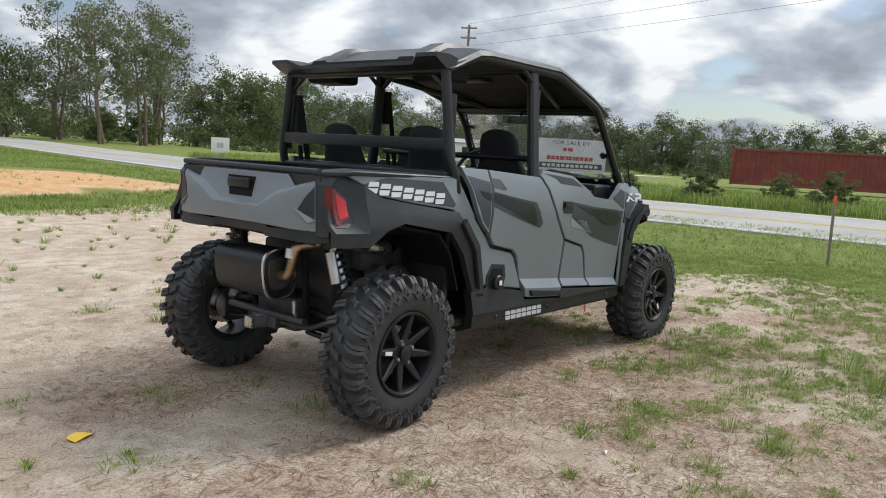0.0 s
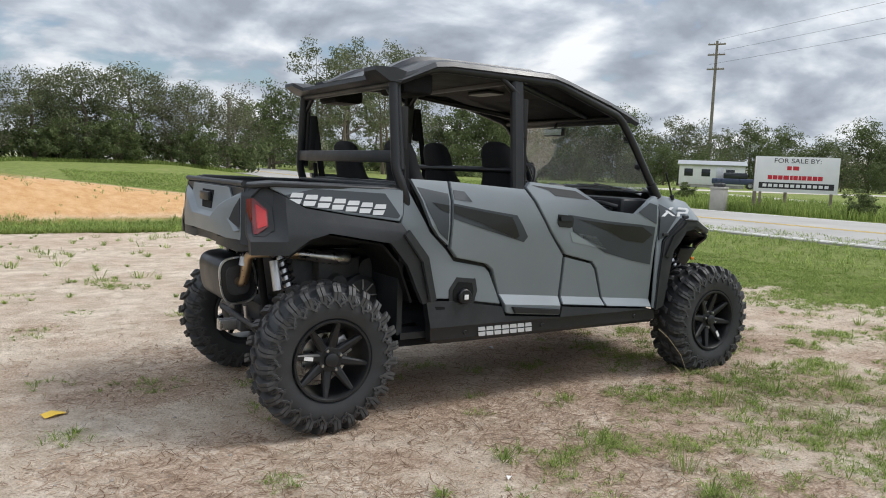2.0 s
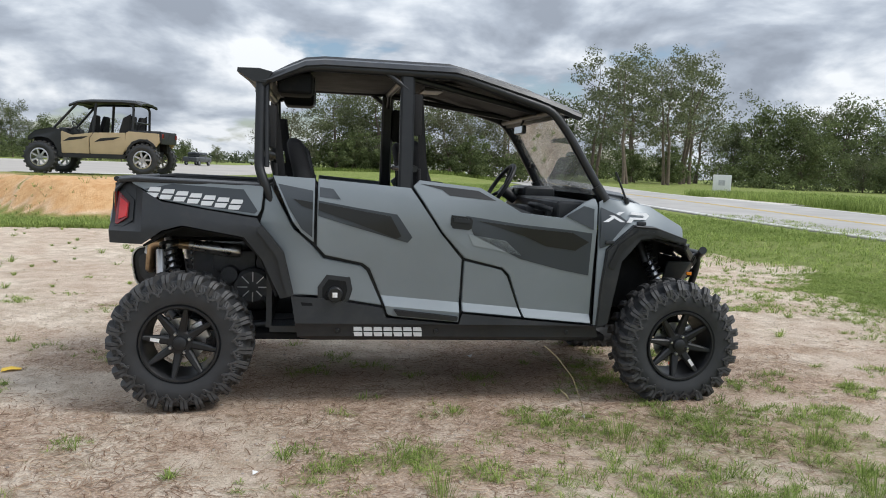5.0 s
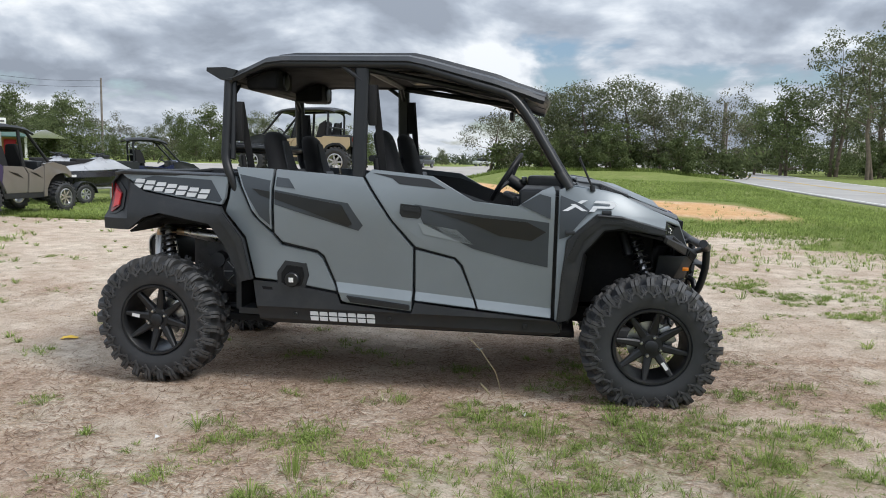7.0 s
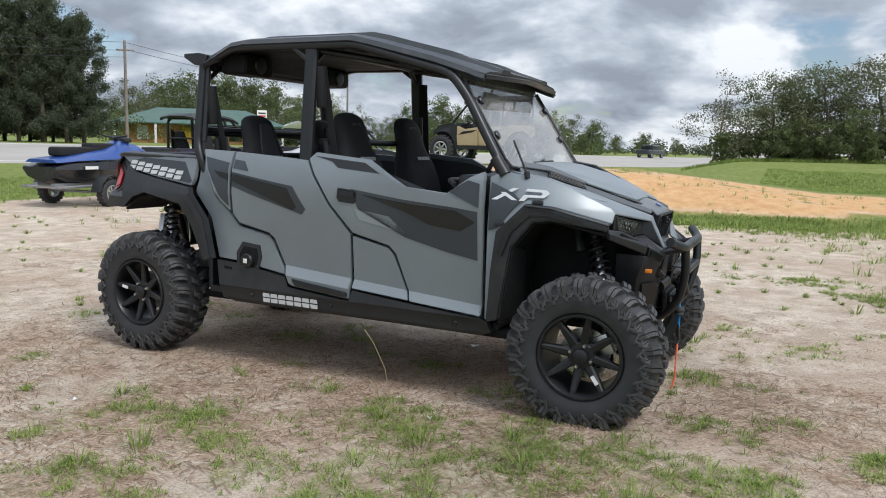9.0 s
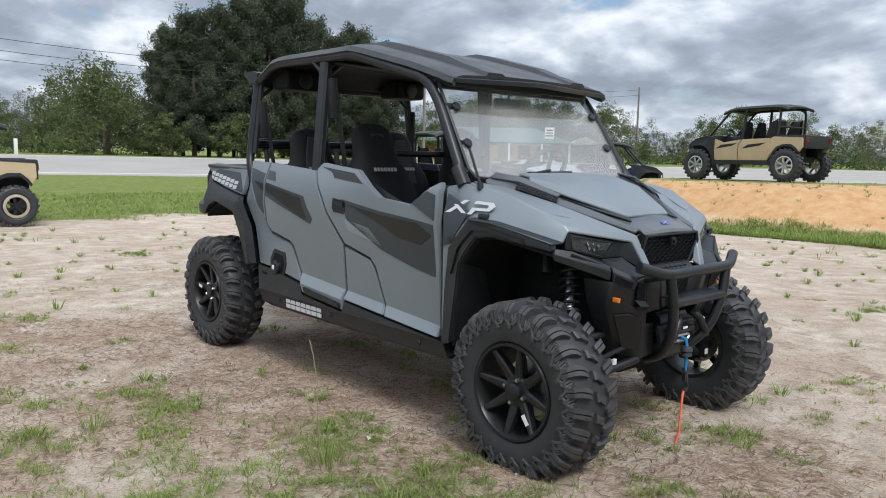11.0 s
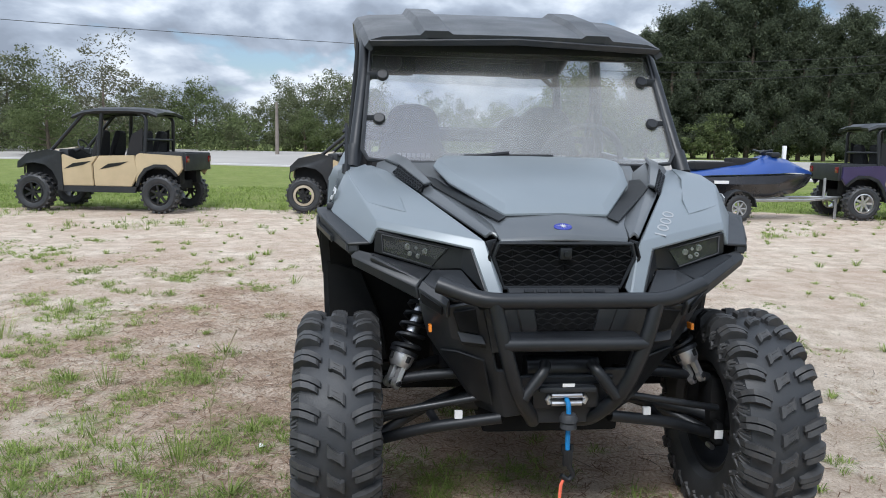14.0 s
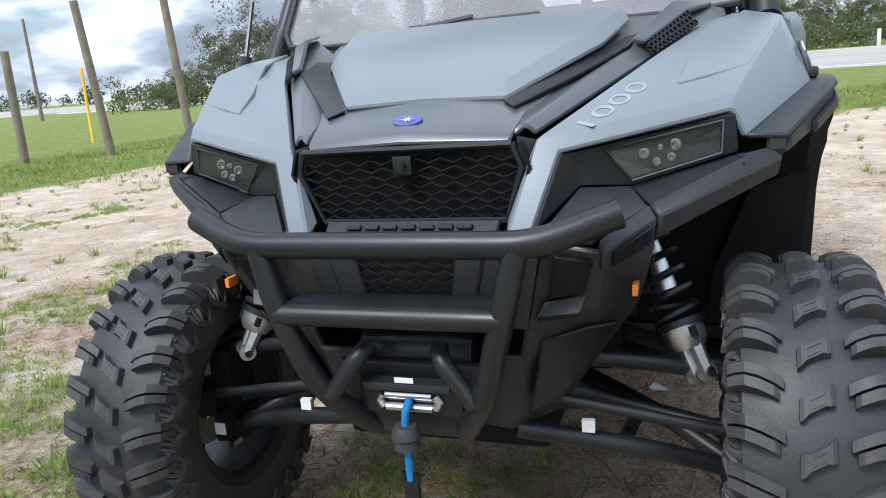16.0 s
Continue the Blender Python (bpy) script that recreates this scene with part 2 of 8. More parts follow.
def rod(points, radius, sides=12, bend=0.0):
    """A round bar along points; bend rounds its corners."""
    pts = [Vector(p) for p in points]
    if sides >= 8 and (max(radius) if isinstance(radius, (list, tuple)) else radius) > 0.009:
        sides = max(sides, 14)
    if bend:
        fine = [pts[0]]
        for a, b, c in zip(pts, pts[1:], pts[2:]):
            p, q = b + (a - b).normalized() * min(bend, (a - b).length * 0.45), b + (c - b).normalized() * min(bend, (c - b).length * 0.45)
            fine += [p.lerp(b, k).lerp(b.lerp(q, k), k) for k in (0, 0.25, 0.5, 0.75, 1)]
        pts = fine + [pts[-1]]
    radii = radius if isinstance(radius, (list, tuple)) else [radius] * len(pts)
    bm = bmesh.new()
    rings, normal = [], None
    for i, p in enumerate(pts):
        ahead = (pts[min(i + 1, len(pts) - 1)] - pts[max(i - 1, 0)]).normalized()
        if normal is None:
            normal = ahead.orthogonal().normalized()
        normal = (normal - ahead * normal.dot(ahead)).normalized()
        side = ahead.cross(normal)
        rings.append([bm.verts.new(p + (normal * math.cos(k) + side * math.sin(k)) * radii[i]) for k in (2 * math.pi * j / sides for j in range(sides))])
    for a, b in zip(rings, rings[1:]):
        for j in range(sides):
            bm.faces.new((a[j], a[(j + 1) % sides], b[(j + 1) % sides], b[j]))
    bm.faces.new(rings[0][::-1])
    bm.faces.new(rings[-1])
    return bm


def spun(profile, sides=32, m=None):
    """A body of revolution about y from (radius, y) pairs; a closed loop when first and last agree."""
    bm = bmesh.new()
    loop = profile[0] == profile[-1]
    rows = [[bm.verts.new((r * math.cos(a), y, r * math.sin(a))) for a in (2 * math.pi * j / sides for j in range(sides))] for r, y in (profile[:-1] if loop else profile)]
    for a, b in zip(rows, rows[1:] + ([rows[0]] if loop else [])):
        for j in range(sides):
            bm.faces.new((a[j], a[(j + 1) % sides], b[(j + 1) % sides], b[j]))
    if not loop:
        bm.faces.new(rows[0])
        bm.faces.new(rows[-1])
    if m is not None:
        bm.transform(m)
    return bm


def thicken(bm, thick, ref):
    """Turns faces away from ref and gives the sheet thickness on its inner side."""
    bmesh.ops.recalc_face_normals(bm, faces=bm.faces)
    score = sum(f.normal.dot(f.calc_center_median() - ref) * f.calc_area() for f in bm.faces)
    if score < 0:
        bmesh.ops.reverse_faces(bm, faces=bm.faces[:])
    bm.normal_update()
    inward = {tuple(round(c, 6) for c in v.co): v.normal.copy() for v in bm.verts}
    made = bmesh.ops.extrude_face_region(bm, geom=bm.faces[:], use_keep_orig=True)
    for v in made["geom"]:
        if isinstance(v, bmesh.types.BMVert):
            v.co -= inward[tuple(round(c, 6) for c in v.co)] * thick
    bmesh.ops.recalc_face_normals(bm, faces=bm.faces)
    return bm


def shell(points, faces, thick=0.012, width=0.0, mirror=False, both=False, ref=(1.4, 0, 0.7)):
    """A plate with thickness from corner points; mirror puts it on the right-hand side, both makes it whole across the middle."""
    bm = bmesh.new()
    vs = [bm.verts.new(p) for p in points]
    for f in faces:
        bm.faces.new([vs[i] for i in f])
    if both:
        other = [v if abs(v.co.y) < 1e-6 else bm.verts.new((v.co.x, -v.co.y, v.co.z)) for v in vs]
        for f in faces:
            bm.faces.new([other[i] for i in f][::-1])
    if mirror:
        for v in bm.verts:
            v.co.y = -v.co.y
    if thick:
        thicken(bm, thick, Vector(ref))
    if width:
        bevel(bm, width, 1, 28)
    return bm


def side_plate(outline, half, thick=0.02, s=-1, lines=(), width=0.004, lift=0.0):
    """A body panel: its outline in (x, z), laid on the side surface half(x, z); lines are extra creases (x, z, nx, nz)."""
    bm = bmesh.new()
    bm.faces.new([bm.verts.new((x, 0, z)) for x, z in outline])
    for x, z, nx, nz in lines:
        bmesh.ops.bisect_plane(bm, geom=bm.verts[:] + bm.edges[:] + bm.faces[:], plane_co=(x, 0, z), plane_no=(nx, 0, nz))
    bmesh.ops.triangulate(bm, faces=[f for f in bm.faces if len(f.verts) > 4])
    made = bmesh.ops.extrude_face_region(bm, geom=bm.faces[:], use_keep_orig=True)
    inner = {v for v in made["geom"] if isinstance(v, bmesh.types.BMVert)}
    for v in bm.verts:
        v.co.y = s * (half(v.co.x, v.co.z) + lift - (thick if v in inner else 0))
    bmesh.ops.recalc_face_normals(bm, faces=bm.faces)
    if width:
        edges = [e for e in bm.edges if len(e.link_faces) == 2 and e.calc_face_angle(0) > radians(55)]
        bmesh.ops.bevel(bm, geom=edges, offset=width, segments=2, affect="EDGES", clamp_overlap=True)
    return bm


def smoothstep(a, b, v):
    k = min(1.0, max(0.0, (v - a) / (b - a)))
    return k * k * (3 - 2 * k)


def interp(v, table):
    for (a, p), (b, q) in zip(table, table[1:]):
        if v <= b:
            return p + (q - p) * max(0.0, (v - a)) / (b - a)
    return table[-1][1]


def text_part(name, body, size, material, parent, m, depth=0.002, align="CENTER", shear=0.0):
    """Flat raised lettering in the built-in font."""
    c = bpy.data.curves.new(name, "FONT")
    c.body, c.size, c.extrude, c.align_x, c.align_y, c.shear = body, size, depth, align, "CENTER", shear
    ob = bpy.data.objects.new(name, c)
    me = bpy.data.meshes.new_from_object(ob)
    bpy.data.objects.remove(ob)
    bpy.data.curves.remove(c)
    me.materials.append(material)
    made = new(name, me)
    made.parent, made.matrix_basis = parent, m
    return made

# ---- ground ----


def mound(x, y):
    """The bank of orange fill that the tan vehicle stands on."""
    h = smoothstep(-9.7, -8.2, x - 0.85 * max(0.0, 17.0 - y)) * interp(x, [(-12, 0.80), (-4, 0.80), (-1, 0.82), (1.5, 0.55), (4, 0.28), (7, 0.16), (9.5, 0.0)])
    return h * smoothstep(10.9 + 0.25 * math.sin(x * 1.3), 13.0 + 0.3 * math.sin(x * 0.9 + 1), y) * (1 - smoothstep(19.6, 22.0, y) * (1 if x < 0 else 1))


def terrain(x, y):
    z = 0.016 * min(30.0, max(0.0, x - 1.0)) if x > 0 else 0.011 * max(x, -10.0)
    # the land climbs towards the grove, less so along the side road
    z += (0.9 - 0.55 * smoothstep(8.0, 14.0, x)) * smoothstep(6.0, 36.0, y - 1.1 * max(x, 0.0)) * smoothstep(-5.0, 1.0, x) * max(smoothstep(4.0, 11.0, x), smoothstep(22.0, 40.0, y))
    z += 0.12 * smoothstep(9.0, 14.0, x) * smoothstep(12.0, 27.0, y)
    d = (-36 + 0.46 * y - x) / 1.1
    if d > -10:
        z += 0.06 * min(1.0, (d + 10) / 10)
    if d > 0:
        z += 0.6 * min(1.0, d / 24)
    return min(z, 1.6) + mound(x, y)


def relief(x, y):
    """Small unevenness of the trodden sand."""
    v = Vector((x, y, 0))
    return 0.016 * noise.noise(v * 0.9) + 0.009 * noise.noise(v * 2.7 + Vector((5, 1, 0))) + 0.004 * noise.noise(v * 7.0)


def grass_cover(x, y):
    """How much grass stands at a place, 0 to 1."""
    v = Vector((x, y, 0))
    wob = 1.3 * noise.noise(v * 0.35) + 0.6 * noise.noise(v * 1.1)
    full = max(smoothstep(-9.8, -11.6, x + wob), smoothstep(9.3, 10.6, y + wob * 0.5) if x < 9 else 1.0, smoothstep(4.0, 7.6, x + wob * 1.5), smoothstep(-7.0, -10.5, y + wob + 0.35 * (x + 4)))
    bias = 0.12 * smoothstep(2.6, 4.6, x) * smoothstep(-0.6, -1.4, y) + 0.20 * smoothstep(-0.6, -1.6, y) * smoothstep(0.3, 1.5, x) + 0.12 * smoothstep(1.0, 4.0, x) + 0.08 * smoothstep(-1.0, -1.8, y) + 0.05 * smoothstep(-0.7, -1.3, y) * smoothstep(0.6, 2.4, x) - 0.08 * smoothstep(-1.0, -3.0, x) - 0.05 * smoothstep(1.5, 4, y)
    n = 0.42 * noise.noise(v * 2.3 + Vector((7, 3, 0))) + 0.42 * noise.noise(v * 0.6 + Vector((1, 9, 0))) + 0.42 * noise.noise(v * 5.5)
    patch = smoothstep(0.14, 0.42, n + bias)
    return min(1.0, max(full, patch * 0.9))


def straw_cover(x, y):
    """Where fallen straw has gathered round the vehicle, 0 to 1."""
    v = Vector((x, y, 0))
    best = 0.0
    for cx, cy, r in ((-0.5, -1.5, 1.5), (0.9, -2.1, 1.3), (1.2, -0.6, 1.6), (2.6, -1.1, 1.1), (3.4, -0.2, 1.0), (2.2, 0.2, 1.2), (4.4, -1.6, 0.9), (-0.4, 0.6, 0.9)):
        best = max(best, 1.0 - math.hypot(x - cx, y - cy) / r)
    return smoothstep(0.05, 0.6, best + 0.5 * noise.noise(v * 1.4) + 0.3 * noise.noise(v * 3.7)) if best > -1 else 0.0


def steps(near_lo, near_hi, fine, far):
    out = list(np.arange(near_lo, near_hi + 1e-6, fine))
    d, v = fine, near_hi
    while v < far:
        d = min(d * 1.22, 260)
        v += d
        out.append(v)
    d, v = fine, near_lo
    while v > -far:
        d = min(d * 1.22, 260)
        v -= d
        out.insert(0, v)
    return [float(a) for a in out]


GX, GY = steps(-7.0, 9.0, 0.12, 2600), steps(-7.5, 6.5, 0.12, 2600)
gx_more = sorted(set(GX) | set(float(v) for v in np.arange(-13, 26, 0.6)))
gy_more = sorted(set(GY) | set(float(v) for v in np.arange(-12, 23, 0.5)) | set(float(v) for v in np.arange(23, 70, 1.0)))


def thin(values):
    out = [values[0]]
    for v in values[1:]:
        if v - out[-1] > 0.05:
            out.append(v)
    return out


GX, GY = thin(gx_more), thin(gy_more)


SIDE_MIDDLE = [(-70, 16.7), (-15, 16.1), (0, 16.0), (25, 16.0), (38, 15.8), (50, 16.2), (62, 17.8), (78, 20.5)]


def ground_mesh():
    verts, cover, clay, straw = [], [], [], []
    for x in GX:
        for y in GY:
            near = abs(x) < 40 and abs(y) < 40
            verts.append((x, y, terrain(x, y) + (relief(x, y) if near else 0.0) - (0.10 * smoothstep(3.5, 2.9, abs(x - interp(y, SIDE_MIDDLE))) if abs(y) < 70 else 0.0)))
            c = grass_cover(x, y) if abs(x) < 60 and abs(y) < 60 else 1.0
            m = mound(x, y)
            k = smoothstep(0.05, 0.2, m) * (1 - 0.75 * smoothstep(0.62, 0.8, m) * smoothstep(15.0, 16.5, y)) * (1 if y < 17 else smoothstep(19, 17, y))
            if k > 0:
                v = Vector((x, y, 0))
                k *= smoothstep(-0.42, -0.12, noise.noise(v * 0.8) + 0.35 * noise.noise(v * 2.3) + (0.25 if x > -6 else -0.2))
            cover.append((c if c > 0.9 else c * 0.50) * (1 - k))
            clay.append(k)
            straw.append(straw_cover(x, y) if near else 0.0)
    n = len(GY)
    faces = [(i * n + j, i * n + n + j, i * n + n + j + 1, i * n + j + 1) for i in range(len(GX) - 1) for j in range(n - 1)]
    me = bpy.data.meshes.new("ground")
    me.from_pydata(verts, [], faces)
    for key, values in (("cover", cover), ("clay", clay), ("straw", straw)):
        a = me.attributes.new(key, "FLOAT", "POINT")
        a.data.foreach_set("value", values)
    me.shade_smooth()
    return me


def ground_material():
    m = shader("sandy_ground", (0.45, 0.36, 0.27), 0.92, 0, 0.15)
    t = m.node_tree

    def attr(key):
        a = t.nodes.new("ShaderNodeAttribute")
        a.attribute_name = key
        return a.outputs["Fac"]

    broad, mid, fine, grit = (put_noise(m, s, d, r, None, True) for s, d, r in ((0.8, 6, 0.6), (4.2, 8, 0.68), (24, 8, 0.75), (150, 3, 0.6)))
    streak = put_noise(m, 1.7, 6, 0.62, None, True)
    sand = mixed(m, ramp(m, mid, [(0.40, (0, 0, 0)), (0.60, (1, 1, 1))]), (0.53, 0.432, 0.332), (0.78, 0.675, 0.555))
    sand = mixed(m, ramp(m, broad, [(0.42, (0, 0, 0)), (0.62, (0.5, 0.5, 0.5))]), sand, (0.44, 0.30, 0.215))
    litter = mixed(m, ramp(m, grit, [(0.4, (0, 0, 0)), (0.6, (1, 1, 1))]), (0.34, 0.235, 0.17), (0.68, 0.52, 0.40))
    crumb = put_noise(m, 75, 6, 0.8, None, True)
    # crumbs of litter lie thick in some places and thin in others
    thick = t.nodes.new("ShaderNodeMath")
    thick.operation = "MULTIPLY_ADD"
    t.links.new(streak, thick.inputs[0])
    thick.inputs[1].default_value = 0.92
    gather = t.nodes.new("ShaderNodeMath")
    gather.operation = "MULTIPLY_ADD"
    t.links.new(attr("straw"), gather.inputs[0])
    gather.inputs[1].default_value = 0.15
    t.links.new(crumb, gather.inputs[2])
    t.links.new(gather.outputs[0], thick.inputs[2])
    half = t.nodes.new("ShaderNodeMath")
    half.operation = "MULTIPLY"
    t.links.new(thick.outputs[0], half.inputs[0])
    half.inputs[1].default_value = 0.5
    sand = mixed(m, ramp(m, half.outputs[0], [(0.515, (0, 0, 0)), (0.570, (0.92, 0.92, 0.92))]), sand, litter)
    sand = mixed(m, ramp(m, crumb, [(0.53, (0, 0, 0)), (0.64, (0.75, 0.75, 0.75))]), sand, (0.22, 0.15, 0.10))
    sand = mixed(m, ramp(m, crumb, [(0.36, (0.7, 0.7, 0.7)), (0.46, (0, 0, 0))]), sand, (0.82, 0.74, 0.63))
    sand = mixed(m, ramp(m, fine, [(0.60, (0, 0, 0)), (0.72, (0.8, 0.8, 0.8))]), sand, (0.10, 0.072, 0.052))
    sand = mixed(m, ramp(m, fine, [(0.27, (0.6, 0.6, 0.6)), (0.36, (0, 0, 0))]), sand, (0.66, 0.59, 0.51))
    turf = mixed(m, ramp(m, mid, [(0.35, (0, 0, 0)), (0.65, (1, 1, 1))]), (0.125, 0.165, 0.036), (0.225, 0.275, 0.075))
    turf = mixed(m, ramp(m, fine, [(0.5, (0, 0, 0)), (0.72, (0.75, 0.75, 0.75))]), turf, (0.30, 0.27, 0.135))
    turf = mixed(m, ramp(m, broad, [(0.52, (0, 0, 0)), (0.72, (0.5, 0.5, 0.5))]), turf, (0.31, 0.30, 0.13))
    edge = t.nodes.new("ShaderNodeMath")
    edge.operation = "MULTIPLY_ADD"
    t.links.new(fine, edge.inputs[0])
    edge.inputs[1].default_value = 0.7
    t.links.new(attr("cover"), edge.inputs[2])
    colour = mixed(m, ramp(m, edge.outputs[0], [(0.72, (0, 0, 0)), (1.02, (1, 1, 1))]), sand, turf)
    clay = mixed(m, ramp(m, mid, [(0.35, (0, 0, 0)), (0.65, (1, 1, 1))]), (0.60, 0.33, 0.145), (0.72, 0.47, 0.25))
    clay = mixed(m, ramp(m, fine, [(0.55, (0, 0, 0)), (0.75, (0.5, 0.5, 0.5))]), clay, (0.40, 0.22, 0.10))
    feed(m, "Base Color", mixed(m, attr("clay"), colour, clay))
    height = t.nodes.new("ShaderNodeMath")
    height.operation = "MULTIPLY_ADD"
    t.links.new(grit, height.inputs[0])
    height.inputs[1].default_value = 0.35
    t.links.new(fine, height.inputs[2])
    bump(m, height.outputs[0], 0.9, 0.035)
    return m


me = ground_mesh()
me.materials.append(ground_material())
ground = tagged(new("ground", me), "pale sandy ground with patchy grass running to the horizon", "ground", "", "structure")

ASPHALT = worn("pale_worn_asphalt", (0.36, 0.345, 0.325), 0.9, 0, 0.14, 0.7, 40, 0.4)
CONCRETE_ROAD = worn("bleached_highway", (0.37, 0.345, 0.315), 0.9, 0, 0.10, 0.25, 30, 0.3)
SHOULDER = worn("crushed_shell_shoulder", (0.55, 0.51, 0.45), 0.95, 0, 0.2, 1.5, 20, 0.6)
LINE_WHITE = worn("white_road_paint", (0.66, 0.66, 0.63), 0.8, 0, 0.1, 3, 60, 0.2)
LINE_YELLOW = worn("yellow_road_paint", (0.55, 0.40, 0.12), 0.8, 0, 0.1, 3, 60, 0.2)


def ribbon(name, material, line, lo, hi, dz, label="", category="", smooth=9):
    """A strip of road along a centre line, from lo to hi metres to its right, laid on the terrain."""
    pts = []
    for i in range(len(line) - 1):
        p0, p1, p2, p3 = (Vector(line[max(0, min(len(line) - 1, i + k))]) for k in (-1, 0, 1, 2))
        for k in range(smooth):
            f = k / smooth
            pts.append(0.5 * ((2 * p1) + (p2 - p0) * f + (2 * p0 - 5 * p1 + 4 * p2 - p3) * f * f + (3 * p1 - p0 - 3 * p2 + p3) * f ** 3))
    pts.append(Vector(line[-1]))
    cols = [lo + (hi - lo) * k / 3 for k in range(4)]
    verts = []
    for i, p in enumerate(pts):
        d = (pts[min(i + 1, len(pts) - 1)] - pts[max(i - 1, 0)]).normalized()
        for c in cols:
            x, y = p.x + d.y * c, p.y - d.x * c
            verts.append((x, y, terrain(x, y) + dz))
    n = len(verts)
    verts += [(x, y, z - 0.12) for x, y, z in verts]
    faces = []
    for i in range(len(pts) - 1):
        for j in range(3):
            a = i * 4 + j
            faces.append((a, a + 4, a + 5, a + 1))
        faces.append((i * 4, i * 4 + n, i * 4 + 4 + n, i * 4 + 4))
        faces.append((i * 4 + 3, i * 4 + 7, i * 4 + 7 + n, i * 4 + 3 + n))
    mesh = bpy.data.meshes.new(name)
    mesh.from_pydata(verts, [], faces)
    mesh.materials.append(material)
    ob = new(name, mesh)
    return tagged(ob, label, category, "", "structure") if label else ob


SIDE = [(17.5, -160), (16.6, -60), (16.1, -15), (16.0, 0), (16.0, 12), (16.0, 25), (15.8, 38), (16.2, 50), (17.8, 62), (20.5, 78), (26.5, 110), (42, 190), (65, 300)]
HIGH = [(-36 + 0.46 * v, v) for v in (-400, -250, -120, -60, -20, 20, 60, 120, 250, 400)]
side_road = ribbon("side_road", ASPHALT, SIDE, -3.6, 3.6, 0.03, "pale grey two-lane side road", "road")
for lo, hi, m in ((-3.4, -3.28, LINE_WHITE), (3.28, 3.4, LINE_WHITE), (-0.16, -0.06, LINE_YELLOW), (0.06, 0.16, LINE_YELLOW)):
    ribbon("road_line", m, SIDE, lo, hi, 0.036).parent = side_road
highway = ribbon("highway", CONCRETE_ROAD, HIGH, -24.0, 0.0, 0.03, "wide pale highway beyond the grass verge", "road")
for lo, hi, m in ((-1.6, -1.4, LINE_WHITE), (-22.6, -22.4, LINE_WHITE)):
    ribbon("road_line", m, HIGH, lo, hi, 0.04).parent = highway
ribbon("gravel_turnout", SHOULDER, [(18.5, 25), (23, 30), (30, 32.5), (44, 33), (70, 30)], -2.6, 2.6, 0.026, "pale gravel turn-off joining the road", "road")
ribbon("gravel_track", SHOULDER, [(27, -30), (29, 0), (31, 14), (34, 24)], -1.1, 1.1, 0.02, "thin pale track beyond the road", "road")

# ---- trees ----
BARK = worn("grey_brown_bark", (0.145, 0.115, 0.088), 0.9, 0, 0.3, 3, 20, 0.6)


def leaf_material(name, dark, light):
    m = shader(name, light, 0.75, 0, 0.2)
    t = m.node_tree
    g = t.nodes.new("ShaderNodeNewGeometry")
    c = ramp(m, g.outputs["Random Per Island"], [(0.0, dark), (0.55, tuple((a + b) / 2 for a, b in zip(dark, light))), (1.0, light)])
    big = put_noise(m, 0.5, 3, 0.5, None, True)
    c = mixed(m, ramp(m, big, [(0.42, (0, 0, 0)), (0.68, (0.45, 0.45, 0.45))]), c, tuple(0.75 * v for v in dark))
    feed(m, "Base Color", c)
    # thin blades let part of the light through
    thin_leaf, both_sides = t.nodes.new("ShaderNodeBsdfTranslucent"), t.nodes.new("ShaderNodeMixShader")
    both_sides.inputs[0].default_value = 0.38
    t.links.new(c, thin_leaf.inputs[0])
    t.links.new(t.nodes["Principled BSDF"].outputs[0], both_sides.inputs[1])
    t.links.new(thin_leaf.outputs[0], both_sides.inputs[2])
    t.links.new(both_sides.outputs[0], t.nodes["Material Output"].inputs["Surface"])
    return m


LEAF_OLIVE = leaf_material("olive_leaves", (0.099, 0.118, 0.063), (0.239, 0.256, 0.139))
LEAF_GREEN = leaf_material("green_leaves", (0.082, 0.108, 0.047), (0.210, 0.248, 0.105))
LEAF_DARK = leaf_material("dark_needles", (0.060, 0.078, 0.052), (0.160, 0.184, 0.112))
LEAF_GREY = leaf_material("dusty_grey_leaves", (0.101, 0.105, 0.066), (0.235, 0.231, 0.143))


def leaf_cloud(name, centres, per, size, spread, material, parent, rng, droop=0.0, tall=0.72):
    """Leaves as many small folded blades round clump centres, one mesh."""
    n = len(centres) * per
    c = np.repeat(np.array(centres)[:, :3], per, axis=0)
    r = np.repeat(np.array(centres)[:, 3], per)
    off = rng.normal(0, 1, (n, 3))
    off /= np.maximum(np.linalg.norm(off, axis=1, keepdims=True), 1e-6)
    off *= (rng.random((n, 1)) ** 0.5) * r[:, None] * spread
    off[:, 2] *= tall
    p = c + off
    a = rng.normal(0, 1, (n, 3))
    a[:, 2] -= droop
    a /= np.linalg.norm(a, axis=1, keepdims=True)
    b = np.cross(a, rng.normal(0, 1, (n, 3)))
    b /= np.maximum(np.linalg.norm(b, axis=1, keepdims=True), 1e-6)
    s = size * (0.55 + 0.9 * rng.random((n, 1)))
    v = np.stack([p - a * s, p + b * s * 0.42, p + a * s, p - b * s * 0.42], axis=1).reshape(-1, 3)
    idx = np.arange(n) * 4
    me = bpy.data.meshes.new(name)
    me.from_pydata(v.tolist(), [], [(int(i), int(i) + 1, int(i) + 2, int(i) + 3) for i in idx])
    me.materials.append(material)
    ob = new(name, me)
    ob.parent = parent
    return ob


